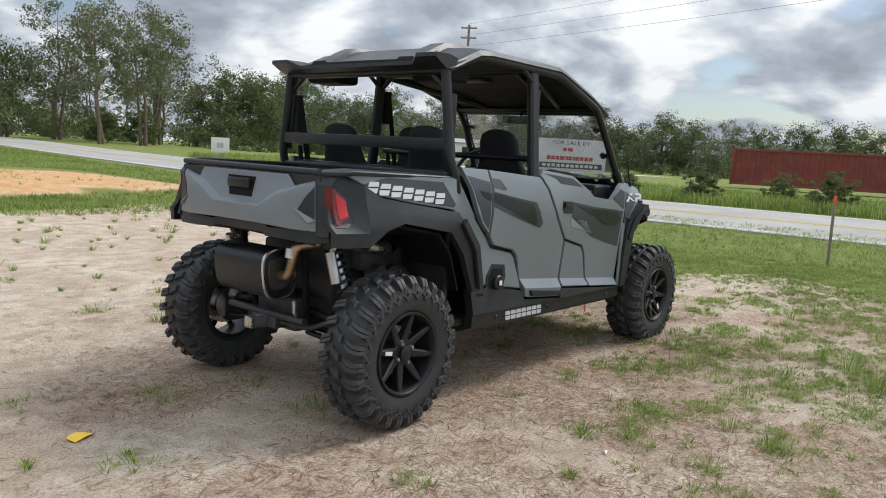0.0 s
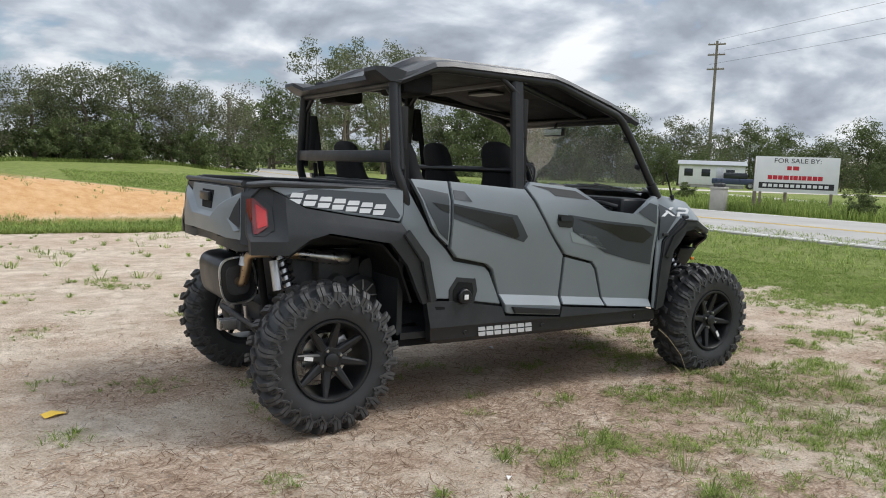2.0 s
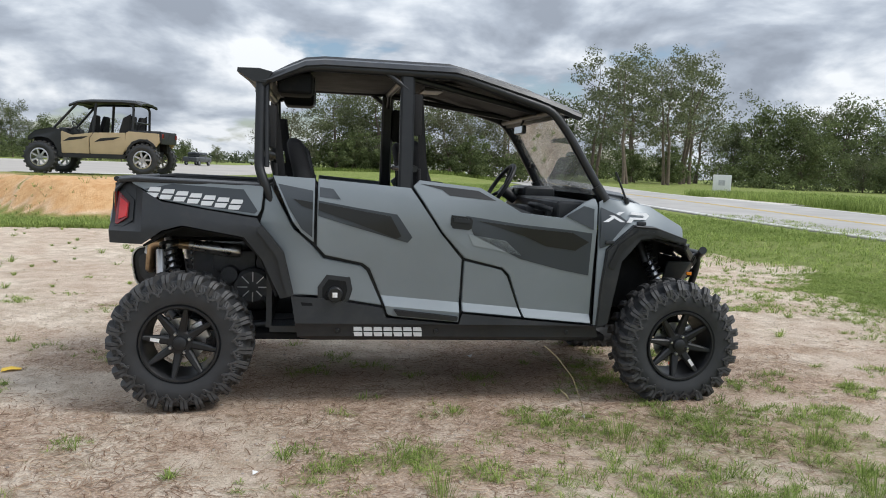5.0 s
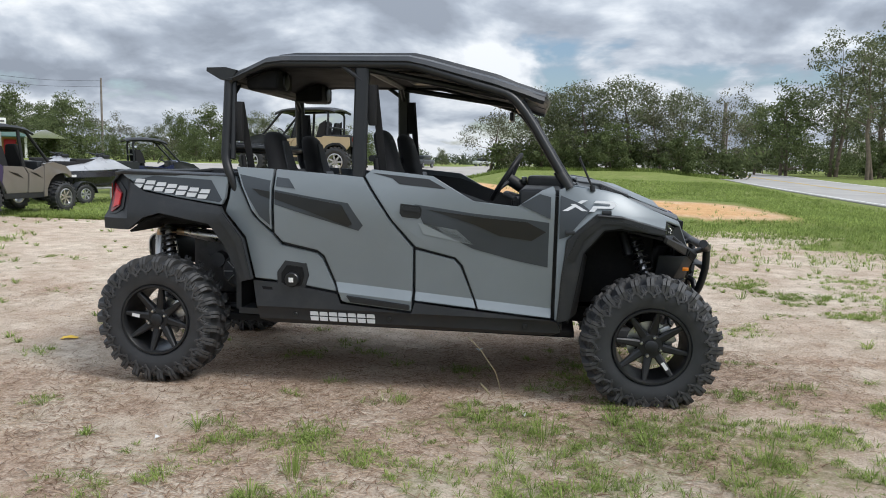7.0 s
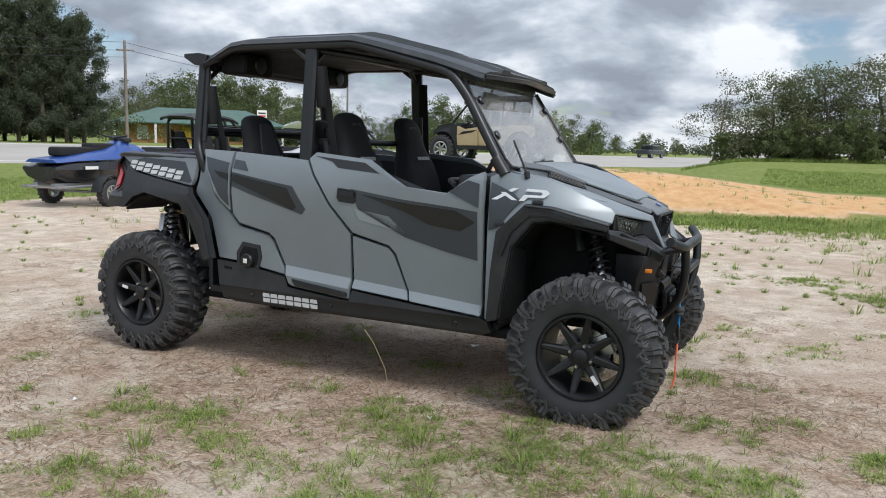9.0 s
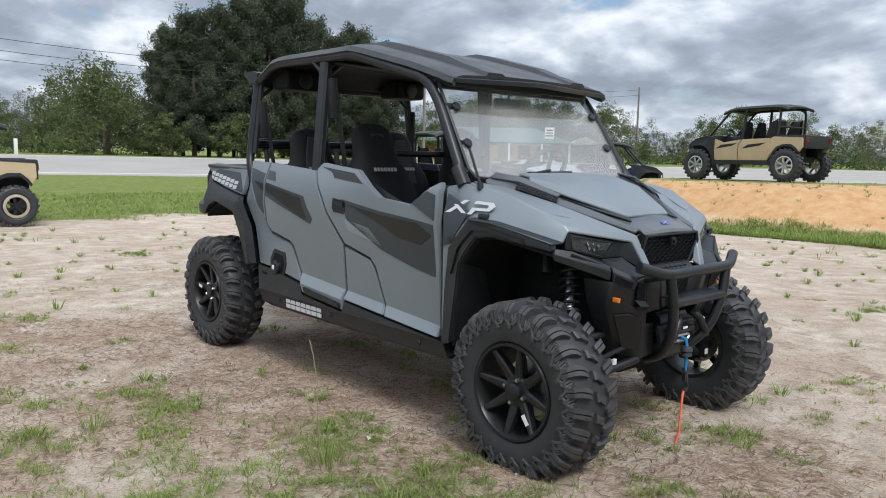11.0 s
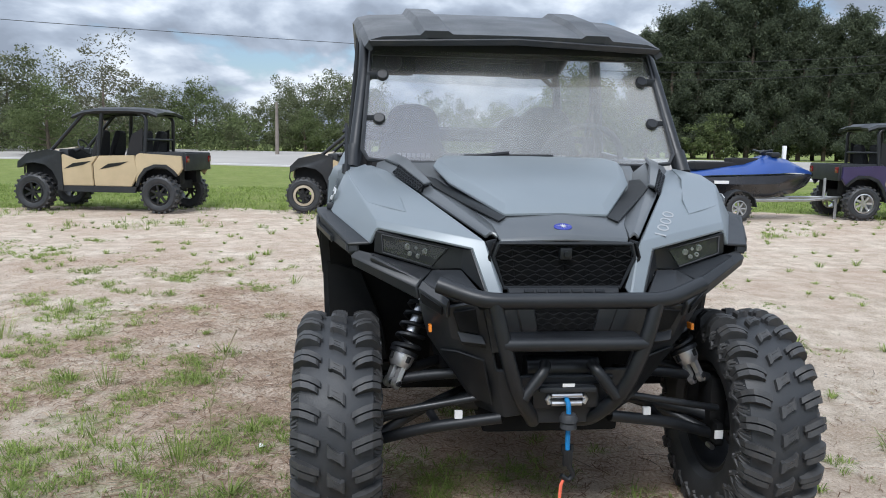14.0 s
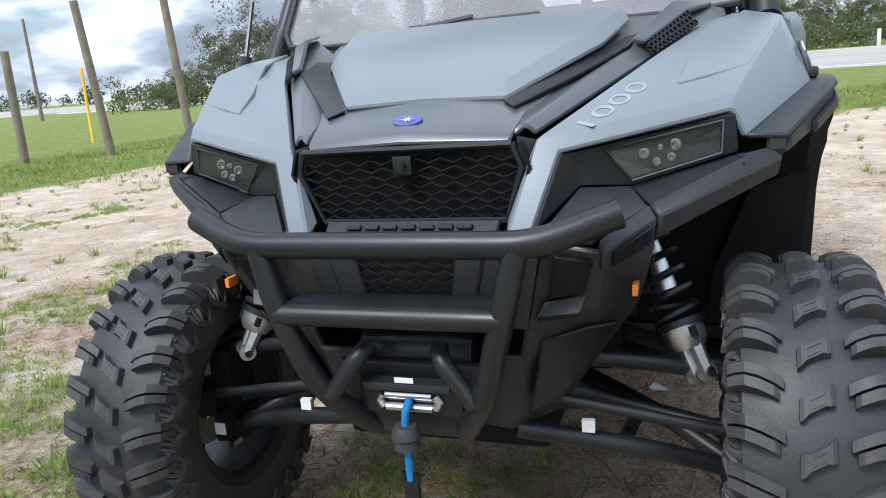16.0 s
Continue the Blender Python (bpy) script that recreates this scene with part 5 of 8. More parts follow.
    # no hollow here: a near-black plate on the fascia draws the pocket's shade
    part("fascia_pocket", shell([(3.008, 0.272, 0.794), (3.016, 0.338, 0.786), (2.998, 0.318, 0.728), (2.998, 0.258, 0.716)], [(0, 1, 2, 3)], 0.006, 0.002, mir), LINER, vehicle, "near-black plate standing in for a shaded pocket in the fascia")
    part("fascia_ledge", shell([(2.996, 0.250, 0.712), (2.996, 0.322, 0.726), (3.016, 0.312, 0.700), (3.014, 0.240, 0.690), (2.988, 0.236, 0.672), (2.984, 0.306, 0.682)], [(0, 1, 2, 3), (3, 2, 5, 4)], 0.006, 0.002, mir), PLASTIC, vehicle)
    am = block((2.938, s * 0.398 - 0.005, 0.717), (2.972, s * 0.398 + 0.005, 0.737), 0.003)
    part("side_marker", am, AMBER, vehicle, "amber side marker lamp")
    # hood wing with its vent
    part("hood_ridge", shell([(2.33, 0.545, 1.196), (2.33, 0.475, 1.215), (2.45, 0.455, 1.188), (2.928, 0.216, 1.009), (2.922, 0.236, 0.991), (2.62, 0.405, 1.098), (2.46, 0.49, 1.150), (2.34, 0.55, 1.175), (2.40, 0.39, 1.17), (2.86, 0.205, 1.025), (2.938, 0.197, 0.995)],
                              [(0, 1, 2, 6, 7), (2, 3, 4, 5, 6), (1, 8, 9, 3, 2), (9, 10, 3)], 0.012, 0.004, mir), PAINT_DARK, vehicle, "dark grey ridge beside the hood")
    face = [Vector(p) for p in ((2.462, 0.490, 1.158), (2.632, 0.405, 1.103), (2.610, 0.392, 1.130), (2.455, 0.466, 1.188))]
    out = (face[1] - face[0]).cross(face[3] - face[0]).normalized()
    out = out if out.y > 0 else -out
    vent = part("hood_vent", shell([tuple(p + out * 0.003) for p in face], [(0, 1, 2, 3)], 0.004, 0, mir), LINER, vehicle, "black honeycomb vent")
    cells = []
    along = (face[1] - face[0]).normalized()
    for k in range(11):
        for j in range(3):
            u, v = (k + 0.5 + 0.5 * (j % 2)) / 11.6, (j + 0.5) / 3
            c = face[0].lerp(face[1], u).lerp(face[3].lerp(face[2], u), v) + out * 0.005
            ring = spun([(0.0058, -0.002), (0.0082, -0.002), (0.0082, 0.002), (0.0058, 0.002), (0.0058, -0.002)], 6, Matrix((along, out, along.cross(out))).transposed().to_4x4())
            ring.transform(Matrix.Translation(c))
            if mir:
                ring.transform(Matrix.Diagonal((1, -1, 1, 1)))
            cells.append(ring)
    part("honeycomb", join(*cells), PLASTIC_SMOOTH, vent)
    part("vent_cowl", shell([(2.325, 0.470, 1.228), (2.460, 0.436, 1.210), (2.625, 0.372, 1.140), (2.622, 0.396, 1.132), (2.460, 0.472, 1.192), (2.330, 0.520, 1.208)], [(0, 1, 4, 5), (1, 2, 3, 4)], 0.012, 0.003, mir), PAINT_DARK, vehicle, "dark grey cowl over the vent")
    part("fender_shoulder", shell([(2.30, 0.585, 1.187), (2.493, 0.541, 1.156), (2.668, 0.474, 1.092), (2.757, 0.460, 1.051), (2.700, 0.582, 1.075), (2.56, 0.634, 1.141), (2.42, 0.648, 1.167)], [(0, 1, 6), (1, 2, 5, 6), (2, 3, 4, 5)], 0.010, 0.002, mir), PAINT, fen, "raised facet on the fender's top")
    # dark reflection and shade beside the raised panel, put in as a black strip
    dark_strip = shell([(2.842, 0.160, 1.046), (2.59, 0.312, 1.122), (2.50, 0.345, 1.146), (2.52, 0.378, 1.152), (2.63, 0.366, 1.127), (2.73, 0.287, 1.083), (2.868, 0.186, 1.035)], [(0, 1, 5, 6), (1, 2, 3, 4, 5)], 0.004, 0, mir)
    part("hood_slit", dark_strip, DECAL_BLACK, vehicle, "glossy black strip standing in for the dark reflection beside the hood panel")

# hood skin: the low sheet and the raised panel
low = [(2.30, 0.0, 1.205), (2.30, 0.42, 1.198), (2.40, 0.40, 1.172), (2.86, 0.21, 1.028), (2.936, 0.198, 0.992), (2.955, 0.0, 1.005), (2.87, 0.0, 1.045), (2.946, 0.192, 0.980), (2.965, 0.0, 0.988)]
faces = [(0, 1, 2, 3, 6), (6, 3, 4, 5), (4, 7, 8, 5)]
both = shell(low, faces, 0.012, 0.003, both=True)
hood = part("hood", both, PAINT_DARK, vehicle, "dark grey gloss hood")
top = [(2.31, 0.0, 1.225), (2.31, 0.30, 1.222), (2.40, 0.330, 1.212), (2.58, 0.288, 1.168), (2.802, 0.155, 1.082), (2.808, 0.0, 1.088), (2.57, 0.0, 1.184), (2.832, 0.165, 1.050), (2.842, 0.0, 1.055), (2.592, 0.312, 1.134), (2.42, 0.350, 1.184)]
faces = [(0, 1, 2, 3, 6), (6, 3, 4, 5), (5, 4, 7, 8), (3, 9, 7, 4), (2, 10, 9, 3)]
both = shell(top, faces, 0.012, 0.004, both=True)
part("hood_panel", both, PAINT, hood, "raised grey metallic hood panel")
badge = spun([(0.0, -0.0035), (0.0262, -0.0035), (0.028, -0.0022), (0.028, 0.0), (0.0, 0.0)], 28)
badge.transform(pose(2.9155, 0, 1.0215, 0, 0, 90) @ pose(0, 0, 0, -62) @ Matrix.Diagonal((1, 1, 0.62, 1)))
badge_ob = part("badge", badge, BLUE_BADGE, hood, "small oval blue badge")
star = bmesh.new()
ring = [star.verts.new(((0.021 if k % 4 == 0 else 0.013 if k % 2 == 0 else 0.004) * math.cos(k * math.pi / 8), -0.0055, (0.014 if k % 2 == 0 else 0.004) * math.sin(k * math.pi / 8))) for k in range(16)]
star.faces.new(ring)
bmesh.ops.solidify(star, geom=star.faces[:], thickness=0.001)
star.transform(pose(2.9155, 0, 1.0215, 0, 0, 90) @ pose(0, 0, 0, -62))
part("badge_mark", star, WHITE_TAG, badge_ob, "white star-shaped mark")
knee, inner, crest = Vector((2.930, 0.236, 0.982)), Vector((2.62, 0.415, 1.105)), Vector((2.796, 0.558, 1.030))
face_u = (inner - knee).normalized()
face_n = face_u.cross(crest - knee).normalized()
face_n = face_n if face_n.z > 0 else -face_n
face_v = face_n.cross(face_u)
at = knee.lerp(inner, 0.307) + (crest - knee.lerp(inner, 0.307)).normalized() * 0.063 + face_n * 0.0010
text_part("lettering", "1000", 0.056, LETTER_DIM, hood, Matrix(((face_u.x, face_v.x, face_n.x, at.x), (face_u.y, face_v.y, face_n.y, at.y), (face_u.z, face_v.z, face_n.z, at.z), (0, 0, 0, 1))) @ Matrix.Diagonal((1.85, 0.92, 1, 1)), 0.0003)

# grille
grille = part("grille", shell([(2.935, 0.20, 0.978), (2.928, 0.214, 0.937), (2.915, 0.180, 0.842), (2.915, -0.180, 0.842), (2.928, -0.214, 0.937), (2.935, -0.20, 0.978)], [(0, 1, 2, 3, 4, 5)], 0.02), LINER, vehicle, "black grille with a wavy wire mesh")
for k in range(9):
    z = 0.968 - k * 0.0148
    w = interp(z, [(0.842, 0.178), (0.937, 0.208), (0.978, 0.196)])
    n = 18
    pts = [(2.950 - (0.97 - z) * 0.15, -w + 2 * w * j / n, z + (0.0045 if (j + k) % 2 else -0.0045)) for j in range(n + 1)]
    part("grille_wire", rod(pts, 0.0021, 5), LINER, grille)
for k in range(5):
    y = -0.16 + k * 0.08
    part("grille_rib", rod([(2.944, y, 0.97), (2.928, y * 0.9, 0.85)], 0.002, 5), LINER, grille)
part("grille_camera", join(block((2.94, -0.018, 0.93), (2.965, 0.018, 0.965), 0.004), spun([(0.0, -0.03), (0.008, -0.03), (0.008, 0.0), (0.0, 0.0)], 12, pose(2.945, 0, 0.947, 0, 0, 90))), PLASTIC_SMOOTH, grille, "small black camera housing")
frame_bars = [rod([(2.957, -0.20, 0.978), (2.957, 0.20, 0.978)], 0.006, 6), rod([(2.957, 0.20, 0.978), (2.95, 0.214, 0.937), (2.936, 0.178, 0.842), (2.936, -0.178, 0.842), (2.95, -0.214, 0.937), (2.957, -0.20, 0.978)], 0.006, 6)]
part("grille_frame", join(*frame_bars), PLASTIC, grille)
for s in (-1, 1):
    part("grille_side", shell([(2.930, 0.203, 0.982), (2.924, 0.216, 0.937), (2.911, 0.182, 0.838), (2.944, 0.194, 0.840), (2.956, 0.226, 0.937), (2.958, 0.212, 0.978)], [(0, 1, 4, 5), (1, 2, 3, 4)], 0.006, 0, s < 0), LINER, grille)
# added black block that closes the view through the gaps beside the grille
part("radiator", block((2.80, -0.24, 0.835), (2.895, 0.24, 0.962), 0.006), LINER, vehicle, "black backing block added behind the grille")
plate = part("name_plate", shell([(2.945, 0.17, 0.846), (2.985, 0.165, 0.812), (2.985, -0.165, 0.812), (2.945, -0.17, 0.846)], [(0, 1, 2, 3)], 0.012, 0.003), PLASTIC, vehicle, "black plate with a raised word mark")
for k in range(7):
    for lo, hi in ((-0.0135, -0.0015), (0.0025, 0.0135)):
        y = -0.108 + k * 0.036
        b = block((lo, y - 0.0145, 0.0), (hi, y + 0.0145, 0.004), 0.0015, None, 1)
        b.transform(pose(2.967, 0, 0.831, 0, 40, 0))
        part("word_mark", b, TUBE, plate)
low_grille = part("lower_grille", shell([(2.985, 0.105, 0.80), (2.975, 0.070, 0.665), (2.975, -0.070, 0.665), (2.985, -0.105, 0.80)], [(0, 1, 2, 3)], 0.01), LINER, vehicle, "black lower grille")
for k in range(8):
    z = 0.79 - k * 0.0155
    w = interp(z, [(0.665, 0.070), (0.80, 0.103)])
    part("grille_wire", rod([(2.992, -w + 2 * w * j / 10, z + (0.004 if (j + k) % 2 else -0.004)) for j in range(11)], 0.0020, 5), LINER, low_grille)
for s in (-1, 1):
    part("fascia_infill", shell([(2.998, 0.150, 0.812), (2.998, 0.252, 0.812), (2.986, 0.218, 0.655), (2.982, 0.112, 0.655), (3.012, 0.185, 0.800), (3.000, 0.150, 0.665)], [(0, 4, 5, 3), (4, 1, 2, 5)], 0.012, 0.003, s < 0), PLASTIC, low_grille, "black ribbed panel beside the lower grille")
    part("grille_cheek", shell([(3.0, 0.10, 0.805), (3.005, 0.155, 0.805), (2.995, 0.115, 0.665), (2.985, 0.07, 0.665)], [(0, 1, 2, 3)], 0.02, 0.004, s < 0), PLASTIC, low_grille)

# tube bumper and winch
bar = part("front_bumper", rod([(3.045, -0.385, 0.872), (3.095, -0.262, 0.834), (3.095, 0.262, 0.834), (3.045, 0.385, 0.872)], 0.0235, 14, 0.05), TUBE, vehicle, "black steel tube bumper")
part("lower_bar", rod([(3.102, -0.205, 0.712), (3.102, 0.205, 0.712)], 0.020, 14), TUBE, bar)
part("bar_plate", block((3.03, -0.19, 0.726), (3.105, 0.19, 0.732), 0.002), TUBE, bar)
for s in (-1, 1):
    part("bumper_upright", rod([(3.095, s * 0.232, 0.832), (3.103, s * 0.203, 0.712), (3.075, s * 0.158, 0.560), (2.99, s * 0.088, 0.452), (2.90, s * 0.07, 0.418)], 0.0215, 12, 0.08), TUBE, bar)
    part("bumper_stub", rod([(3.03, s * 0.068, 0.635), (3.06, s * 0.078, 0.622), (3.068, s * 0.138, 0.545)], 0.017, 12, 0.02), TUBE, bar)
    part("bumper_stay", rod([(3.095, s * 0.24, 0.832), (2.98, s * 0.25, 0.80)], 0.016, 10), TUBE, bar)
plate = shell([(3.005, -0.15, 0.59), (3.005, 0.15, 0.59), (3.01, 0.125, 0.49), (2.99, 0.09, 0.44), (2.99, -0.09, 0.44), (3.01, -0.125, 0.49)], [(0, 1, 2, 3, 4, 5)], 0.02, 0.004)
winch = part("winch_mount", plate, PLASTIC, vehicle, "black winch mount")
part("fairlead", join(rod([(3.03, -0.045, 0.540), (3.03, 0.045, 0.540)], 0.008, 10), rod([(3.03, -0.045, 0.516), (3.03, 0.045, 0.516)], 0.008, 10), rod([(3.03, -0.05, 0.54), (3.03, -0.058, 0.528), (3.03, -0.05, 0.516)], 0.008, 10), rod([(3.03, 0.05, 0.54), (3.03, 0.058, 0.528), (3.03, 0.05, 0.516)], 0.008, 10)), STEEL, winch, "polished steel fairlead")
part("fairlead_plate", block((3.008, -0.10, 0.498), (3.024, 0.10, 0.572), 0.006), PLASTIC_SMOOTH, winch)
part("fairlead_brow", block((3.01, -0.085, 0.552), (3.046, 0.085, 0.568), 0.005), PLASTIC, winch)
part("winch_label", block((3.0455, -0.018, 0.570), (3.047, 0.018, 0.580)), WHITE_TAG, winch, "small white label")
part("winch_drum", rod([(2.95, -0.11, 0.60), (2.95, 0.11, 0.60)], 0.04, 14), PLASTIC_SMOOTH, winch)
rope_pts = [(3.03, 0.0, 0.528), (3.052, 0.0, 0.522), (3.058, 0.0, 0.50), (3.058, 0.0, 0.380)]
part("rope", rod(rope_pts, 0.0075, 8, 0.02), ROPE, winch, "blue synthetic winch rope")
part("rope_stopper", join(rod([(3.058, 0, 0.494), (3.058, 0, 0.483), (3.058, 0, 0.472), (3.058, 0, 0.469)], [0.020, 0.026, 0.027, 0.018], 16), rod([(3.058, 0, 0.468), (3.058, 0, 0.452), (3.058, 0, 0.448)], [0.022, 0.025, 0.016], 16)), RUBBER, winch, "black rubber rope stopper")
part("hook", join(rod([(3.058, -0.012, 0.400), (3.058, -0.014, 0.375), (3.058, 0.014, 0.375), (3.058, 0.012, 0.400)], 0.006, 8, 0.01), rod([(3.058, 0, 0.385), (3.06, 0.004, 0.335), (3.06, 0.022, 0.310), (3.06, 0.006, 0.290), (3.06, -0.016, 0.307)], 0.008, 8, 0.02), block((3.05, -0.012, 0.335), (3.066, 0.016, 0.385), 0.004)), PLASTIC_SMOOTH, winch, "black winch hook")
strap = rod([(3.06, -0.006, 0.300), (3.062, -0.016, 0.280), (3.06, -0.02, 0.210), (3.062, -0.028, 0.11), (3.05, -0.036, 0.055)], [0.004, 0.0055, 0.0045, 0.0055, 0.005], 6)
part("hook_strap", strap, STRAP, winch, "orange-red webbing strap")

# ---- rear end ----
gate = [(-0.384, 0.0, 1.163), (-0.384, 0.20, 1.163), (-0.380, 0.333, 1.163), (-0.374, 0.375, 1.116), (-0.368, 0.505, 1.146),
        (-0.394, 0.0, 1.026), (-0.394, 0.168, 1.026), (-0.390, 0.268, 1.084),
        (-0.428, 0.0, 1.008), (-0.428, 0.182, 1.008), (-0.420, 0.290, 1.066), (-0.404, 0.400, 1.102), (-0.374, 0.515, 1.132),
        (-0.418, 0.0, 0.926), (-0.417, 0.17, 0.926), (-0.412, 0.405, 0.920), (-0.380, 0.537, 0.920), (-0.408, 0.380, 1.058), (-0.390, 0.470, 1.080), (-0.410, 0.424, 1.010), (-0.379, 0.532, 0.962)]
gate_faces = [(0, 1, 6, 5), (1, 2, 3, 7, 6), (5, 6, 9, 8), (6, 7, 10, 9), (7, 3, 11, 10), (3, 4, 12, 11), (8, 9, 14, 13), (9, 10, 17, 15, 14), (10, 11, 12, 18, 17), (17, 18, 19), (17, 19, 15), (18, 12, 20, 19), (19, 20, 16, 15)]
tail = part("tailgate", shell(gate, gate_faces, 0.016, 0.003, both=True), PAINT, vehicle, "grey faceted tailgate")
for s in (-1, 1):
    part("gate_inset", shell([(-0.394, 0.474, 1.070), (-0.380, 0.518, 1.118), (-0.384, 0.530, 0.978), (-0.408, 0.436, 1.008)], [(0, 1, 2, 3)], 0.004, 0.001, s < 0), PLASTIC, tail, "black inset at the gate's corner")
    part("gate_blade", shell([(-0.414, 0.424, 1.016), (-0.402, 0.440, 1.018), (-0.384, 0.534, 0.968), (-0.402, 0.508, 0.958)], [(0, 1, 2, 3)], 0.006, 0.001, s < 0), PAINT, tail)
part("handle_recess", shell([(-0.389, -0.110, 1.138), (-0.389, 0.110, 1.138), (-0.396, 0.088, 1.042), (-0.396, -0.088, 1.042)], [(0, 1, 2, 3)], 0.006, 0.002), LINER, tail, "dark tailgate handle recess")
part("gate_handle", block((-0.412, -0.085, 1.082), (-0.392, 0.085, 1.128), 0.007), PLASTIC_SMOOTH, tail, "black tailgate handle")
bumper = [(-0.398, 0.0, 0.928), (-0.392, 0.19, 0.928), (-0.398, 0.22, 0.915), (-0.388, 0.50, 0.928), (-0.355, 0.575, 0.962), (-0.345, 0.60, 0.875), (-0.385, 0.52, 0.862), (-0.405, 0.21, 0.868), (-0.392, 0.18, 0.880), (-0.392, 0.0, 0.880), (-0.34, 0.5, 0.852), (-0.34, 0.0, 0.868)]
bumper_faces = [(0, 1, 8, 9), (1, 2, 7, 8), (2, 3, 6, 7), (3, 4, 5, 6), (9, 8, 7, 6, 10, 11)]
both = shell(bumper, bumper_faces, 0.015, 0.004, both=True)
part("rear_bumper", both, PLASTIC, vehicle, "black moulded rear bumper strip")
# bed tub and rail
tub = [block((-0.36, -0.55, 0.95), (0.40, 0.55, 0.975)), block((0.375, -0.62, 0.90), (0.405, 0.62, 1.195), 0.004), block((-0.365, -0.54, 0.94), (-0.345, 0.54, 1.165))]
for s in (-1, 1):
    tub.append(shell([(-0.34, s * 0.555, 0.95), (0.39, s * 0.62, 0.95), (0.39, s * 0.625, 1.19), (-0.32, s * 0.575, 1.19)], [(0, 1, 2, 3)], 0.02))
bed = part("cargo_tub", join(*tub), PLASTIC, vehicle, "black plastic cargo tub")
for s in (-1, 1):
    part("bed_rail", shell([(-0.372, s * 0.50, 1.182), (-0.335, s * 0.60, 1.188), (-0.25, s * 0.645, 1.198), (0.40, s * 0.685, 1.186), (0.40, s * 0.60, 1.196), (-0.26, s * 0.56, 1.206), (-0.34, s * 0.50, 1.195)], [(0, 1, 2, 5, 6), (2, 3, 4, 5)], 0.022, 0.005), PLASTIC, bed)
part("bed_rail", rod([(-0.362, -0.53, 1.184), (-0.362, 0.53, 1.184)], 0.014, 8), PLASTIC, bed)
part("bed_rail", block((0.36, -0.62, 1.185), (0.41, 0.62, 1.205), 0.006), PLASTIC, bed)

# ---- frame, engine, exhaust, suspension ----
chassis = part("chassis", join(block((0.35, -0.60, 0.345), (2.35, 0.60, 0.385), 0.01), block((-0.05, -0.28, 0.36), (0.55, 0.28, 0.44), 0.01), block((2.3, -0.22, 0.36), (2.86, 0.22, 0.46), 0.02)), LINER, vehicle, "black steel frame and skid plate")
part("bed_floor_pan", block((-0.34, -0.50, 0.885), (0.42, 0.50, 0.948), 0.01), LINER, chassis)
part("front_frame", block((2.35, -0.34, 0.50), (2.78, 0.34, 0.93), 0.02), LINER, chassis)
for s in (-1, 1):
    part("frame_tube", rod([(-0.25, s * 0.25, 0.86), (0.6, s * 0.25, 0.86)], 0.02, 8), LINER, chassis)
    part("frame_tube", rod([(-0.2, s * 0.25, 0.86), (-0.12, s * 0.2, 0.42)], 0.018, 8), LINER, chassis)
lump = [block((-0.02, -0.26, 0.44), (0.40, 0.30, 0.80), 0.03), spun([(0.0, -0.07), (0.085, -0.07), (0.105, -0.05), (0.105, 0.02), (0.0, 0.02)], 20, pose(0.33, -0.33, 0.60)), spun([(0.0, -0.05), (0.045, -0.05), (0.055, 0.02), (0.0, 0.02)], 16, pose(0.20, -0.34, 0.665)), block((0.10, -0.34, 0.68), (0.34, -0.24, 0.80), 0.02), spun([(0.0, -0.03), (0.06, -0.03), (0.06, 0.03), (0.0, 0.03)], 16, pose(0.40, -0.30, 0.73)), rod([(0.38, -0.40, 0.55), (0.44, -0.38, 0.48), (0.42, -0.30, 0.44)], 0.012, 8)]
engine = part("engine", join(*lump), ENGINE, vehicle, "dull metal engine casing")
fins = [block((-0.003, -0.006, 0.03), (0.003, 0.0, 0.085), 0, pose(0.33, -0.402, 0.60) @ Matrix.Rotation(k * math.pi / 4, 4, "Y")) for k in range(8)]
part("cover_ribs", join(*fins), ALLOY, engine)
# muffler lies across the tail
def oval(profile, m):
    """A rounded-square body of revolution, upright in section."""
    bm = spun(profile, 40)
    for v in bm.verts:
        r = math.hypot(v.co.x, v.co.z)
        if r > 1e-4:
            c, d = v.co.x / r, v.co.z / r
            k = (abs(c) ** 3.2 + abs(d) ** 3.2) ** (-1 / 3.2)
            v.co.x, v.co.z = c * k * r * 0.88, d * k * r * 1.14
    bm.transform(m)
    return bm


lie = pose(-0.272, 0.055, 0.672, 0, -8, 0)
exhaust = part("muffler", oval([(0.0, -0.212), (0.088, -0.212), (0.104, -0.204), (0.106, -0.19), (0.106, 0.185), (0.092, 0.20), (0.0, 0.20)], lie), PLASTIC_SMOOTH, vehicle, "satin black oval muffler")
part("muffler_ring", oval([(0.102, -0.222), (0.110, -0.222), (0.110, -0.206), (0.102, -0.206), (0.102, -0.222)], lie), STEEL, exhaust, "bright seam round the muffler's end")
part("muffler_end", oval([(0.0, -0.216), (0.066, -0.216), (0.072, -0.210), (0.0, -0.210)], lie), ENGINE, exhaust)
part("tailpipe", rod([(-0.265, -0.15, 0.665), (-0.265, -0.20, 0.665), (-0.258, -0.225, 0.69), (-0.25, -0.235, 0.79), (-0.23, -0.26, 0.825), (-0.16, -0.31, 0.832), (-0.02, -0.35, 0.825), (0.06, -0.36, 0.812)], 0.026, 14, 0.05), PIPE, exhaust, "heat-tanned exhaust pipe")
part("pipe_joint", rod([(-0.262, -0.225, 0.755), (-0.252, -0.225, 0.80)], 0.029, 14), STEEL, exhaust, "bright exhaust collar")
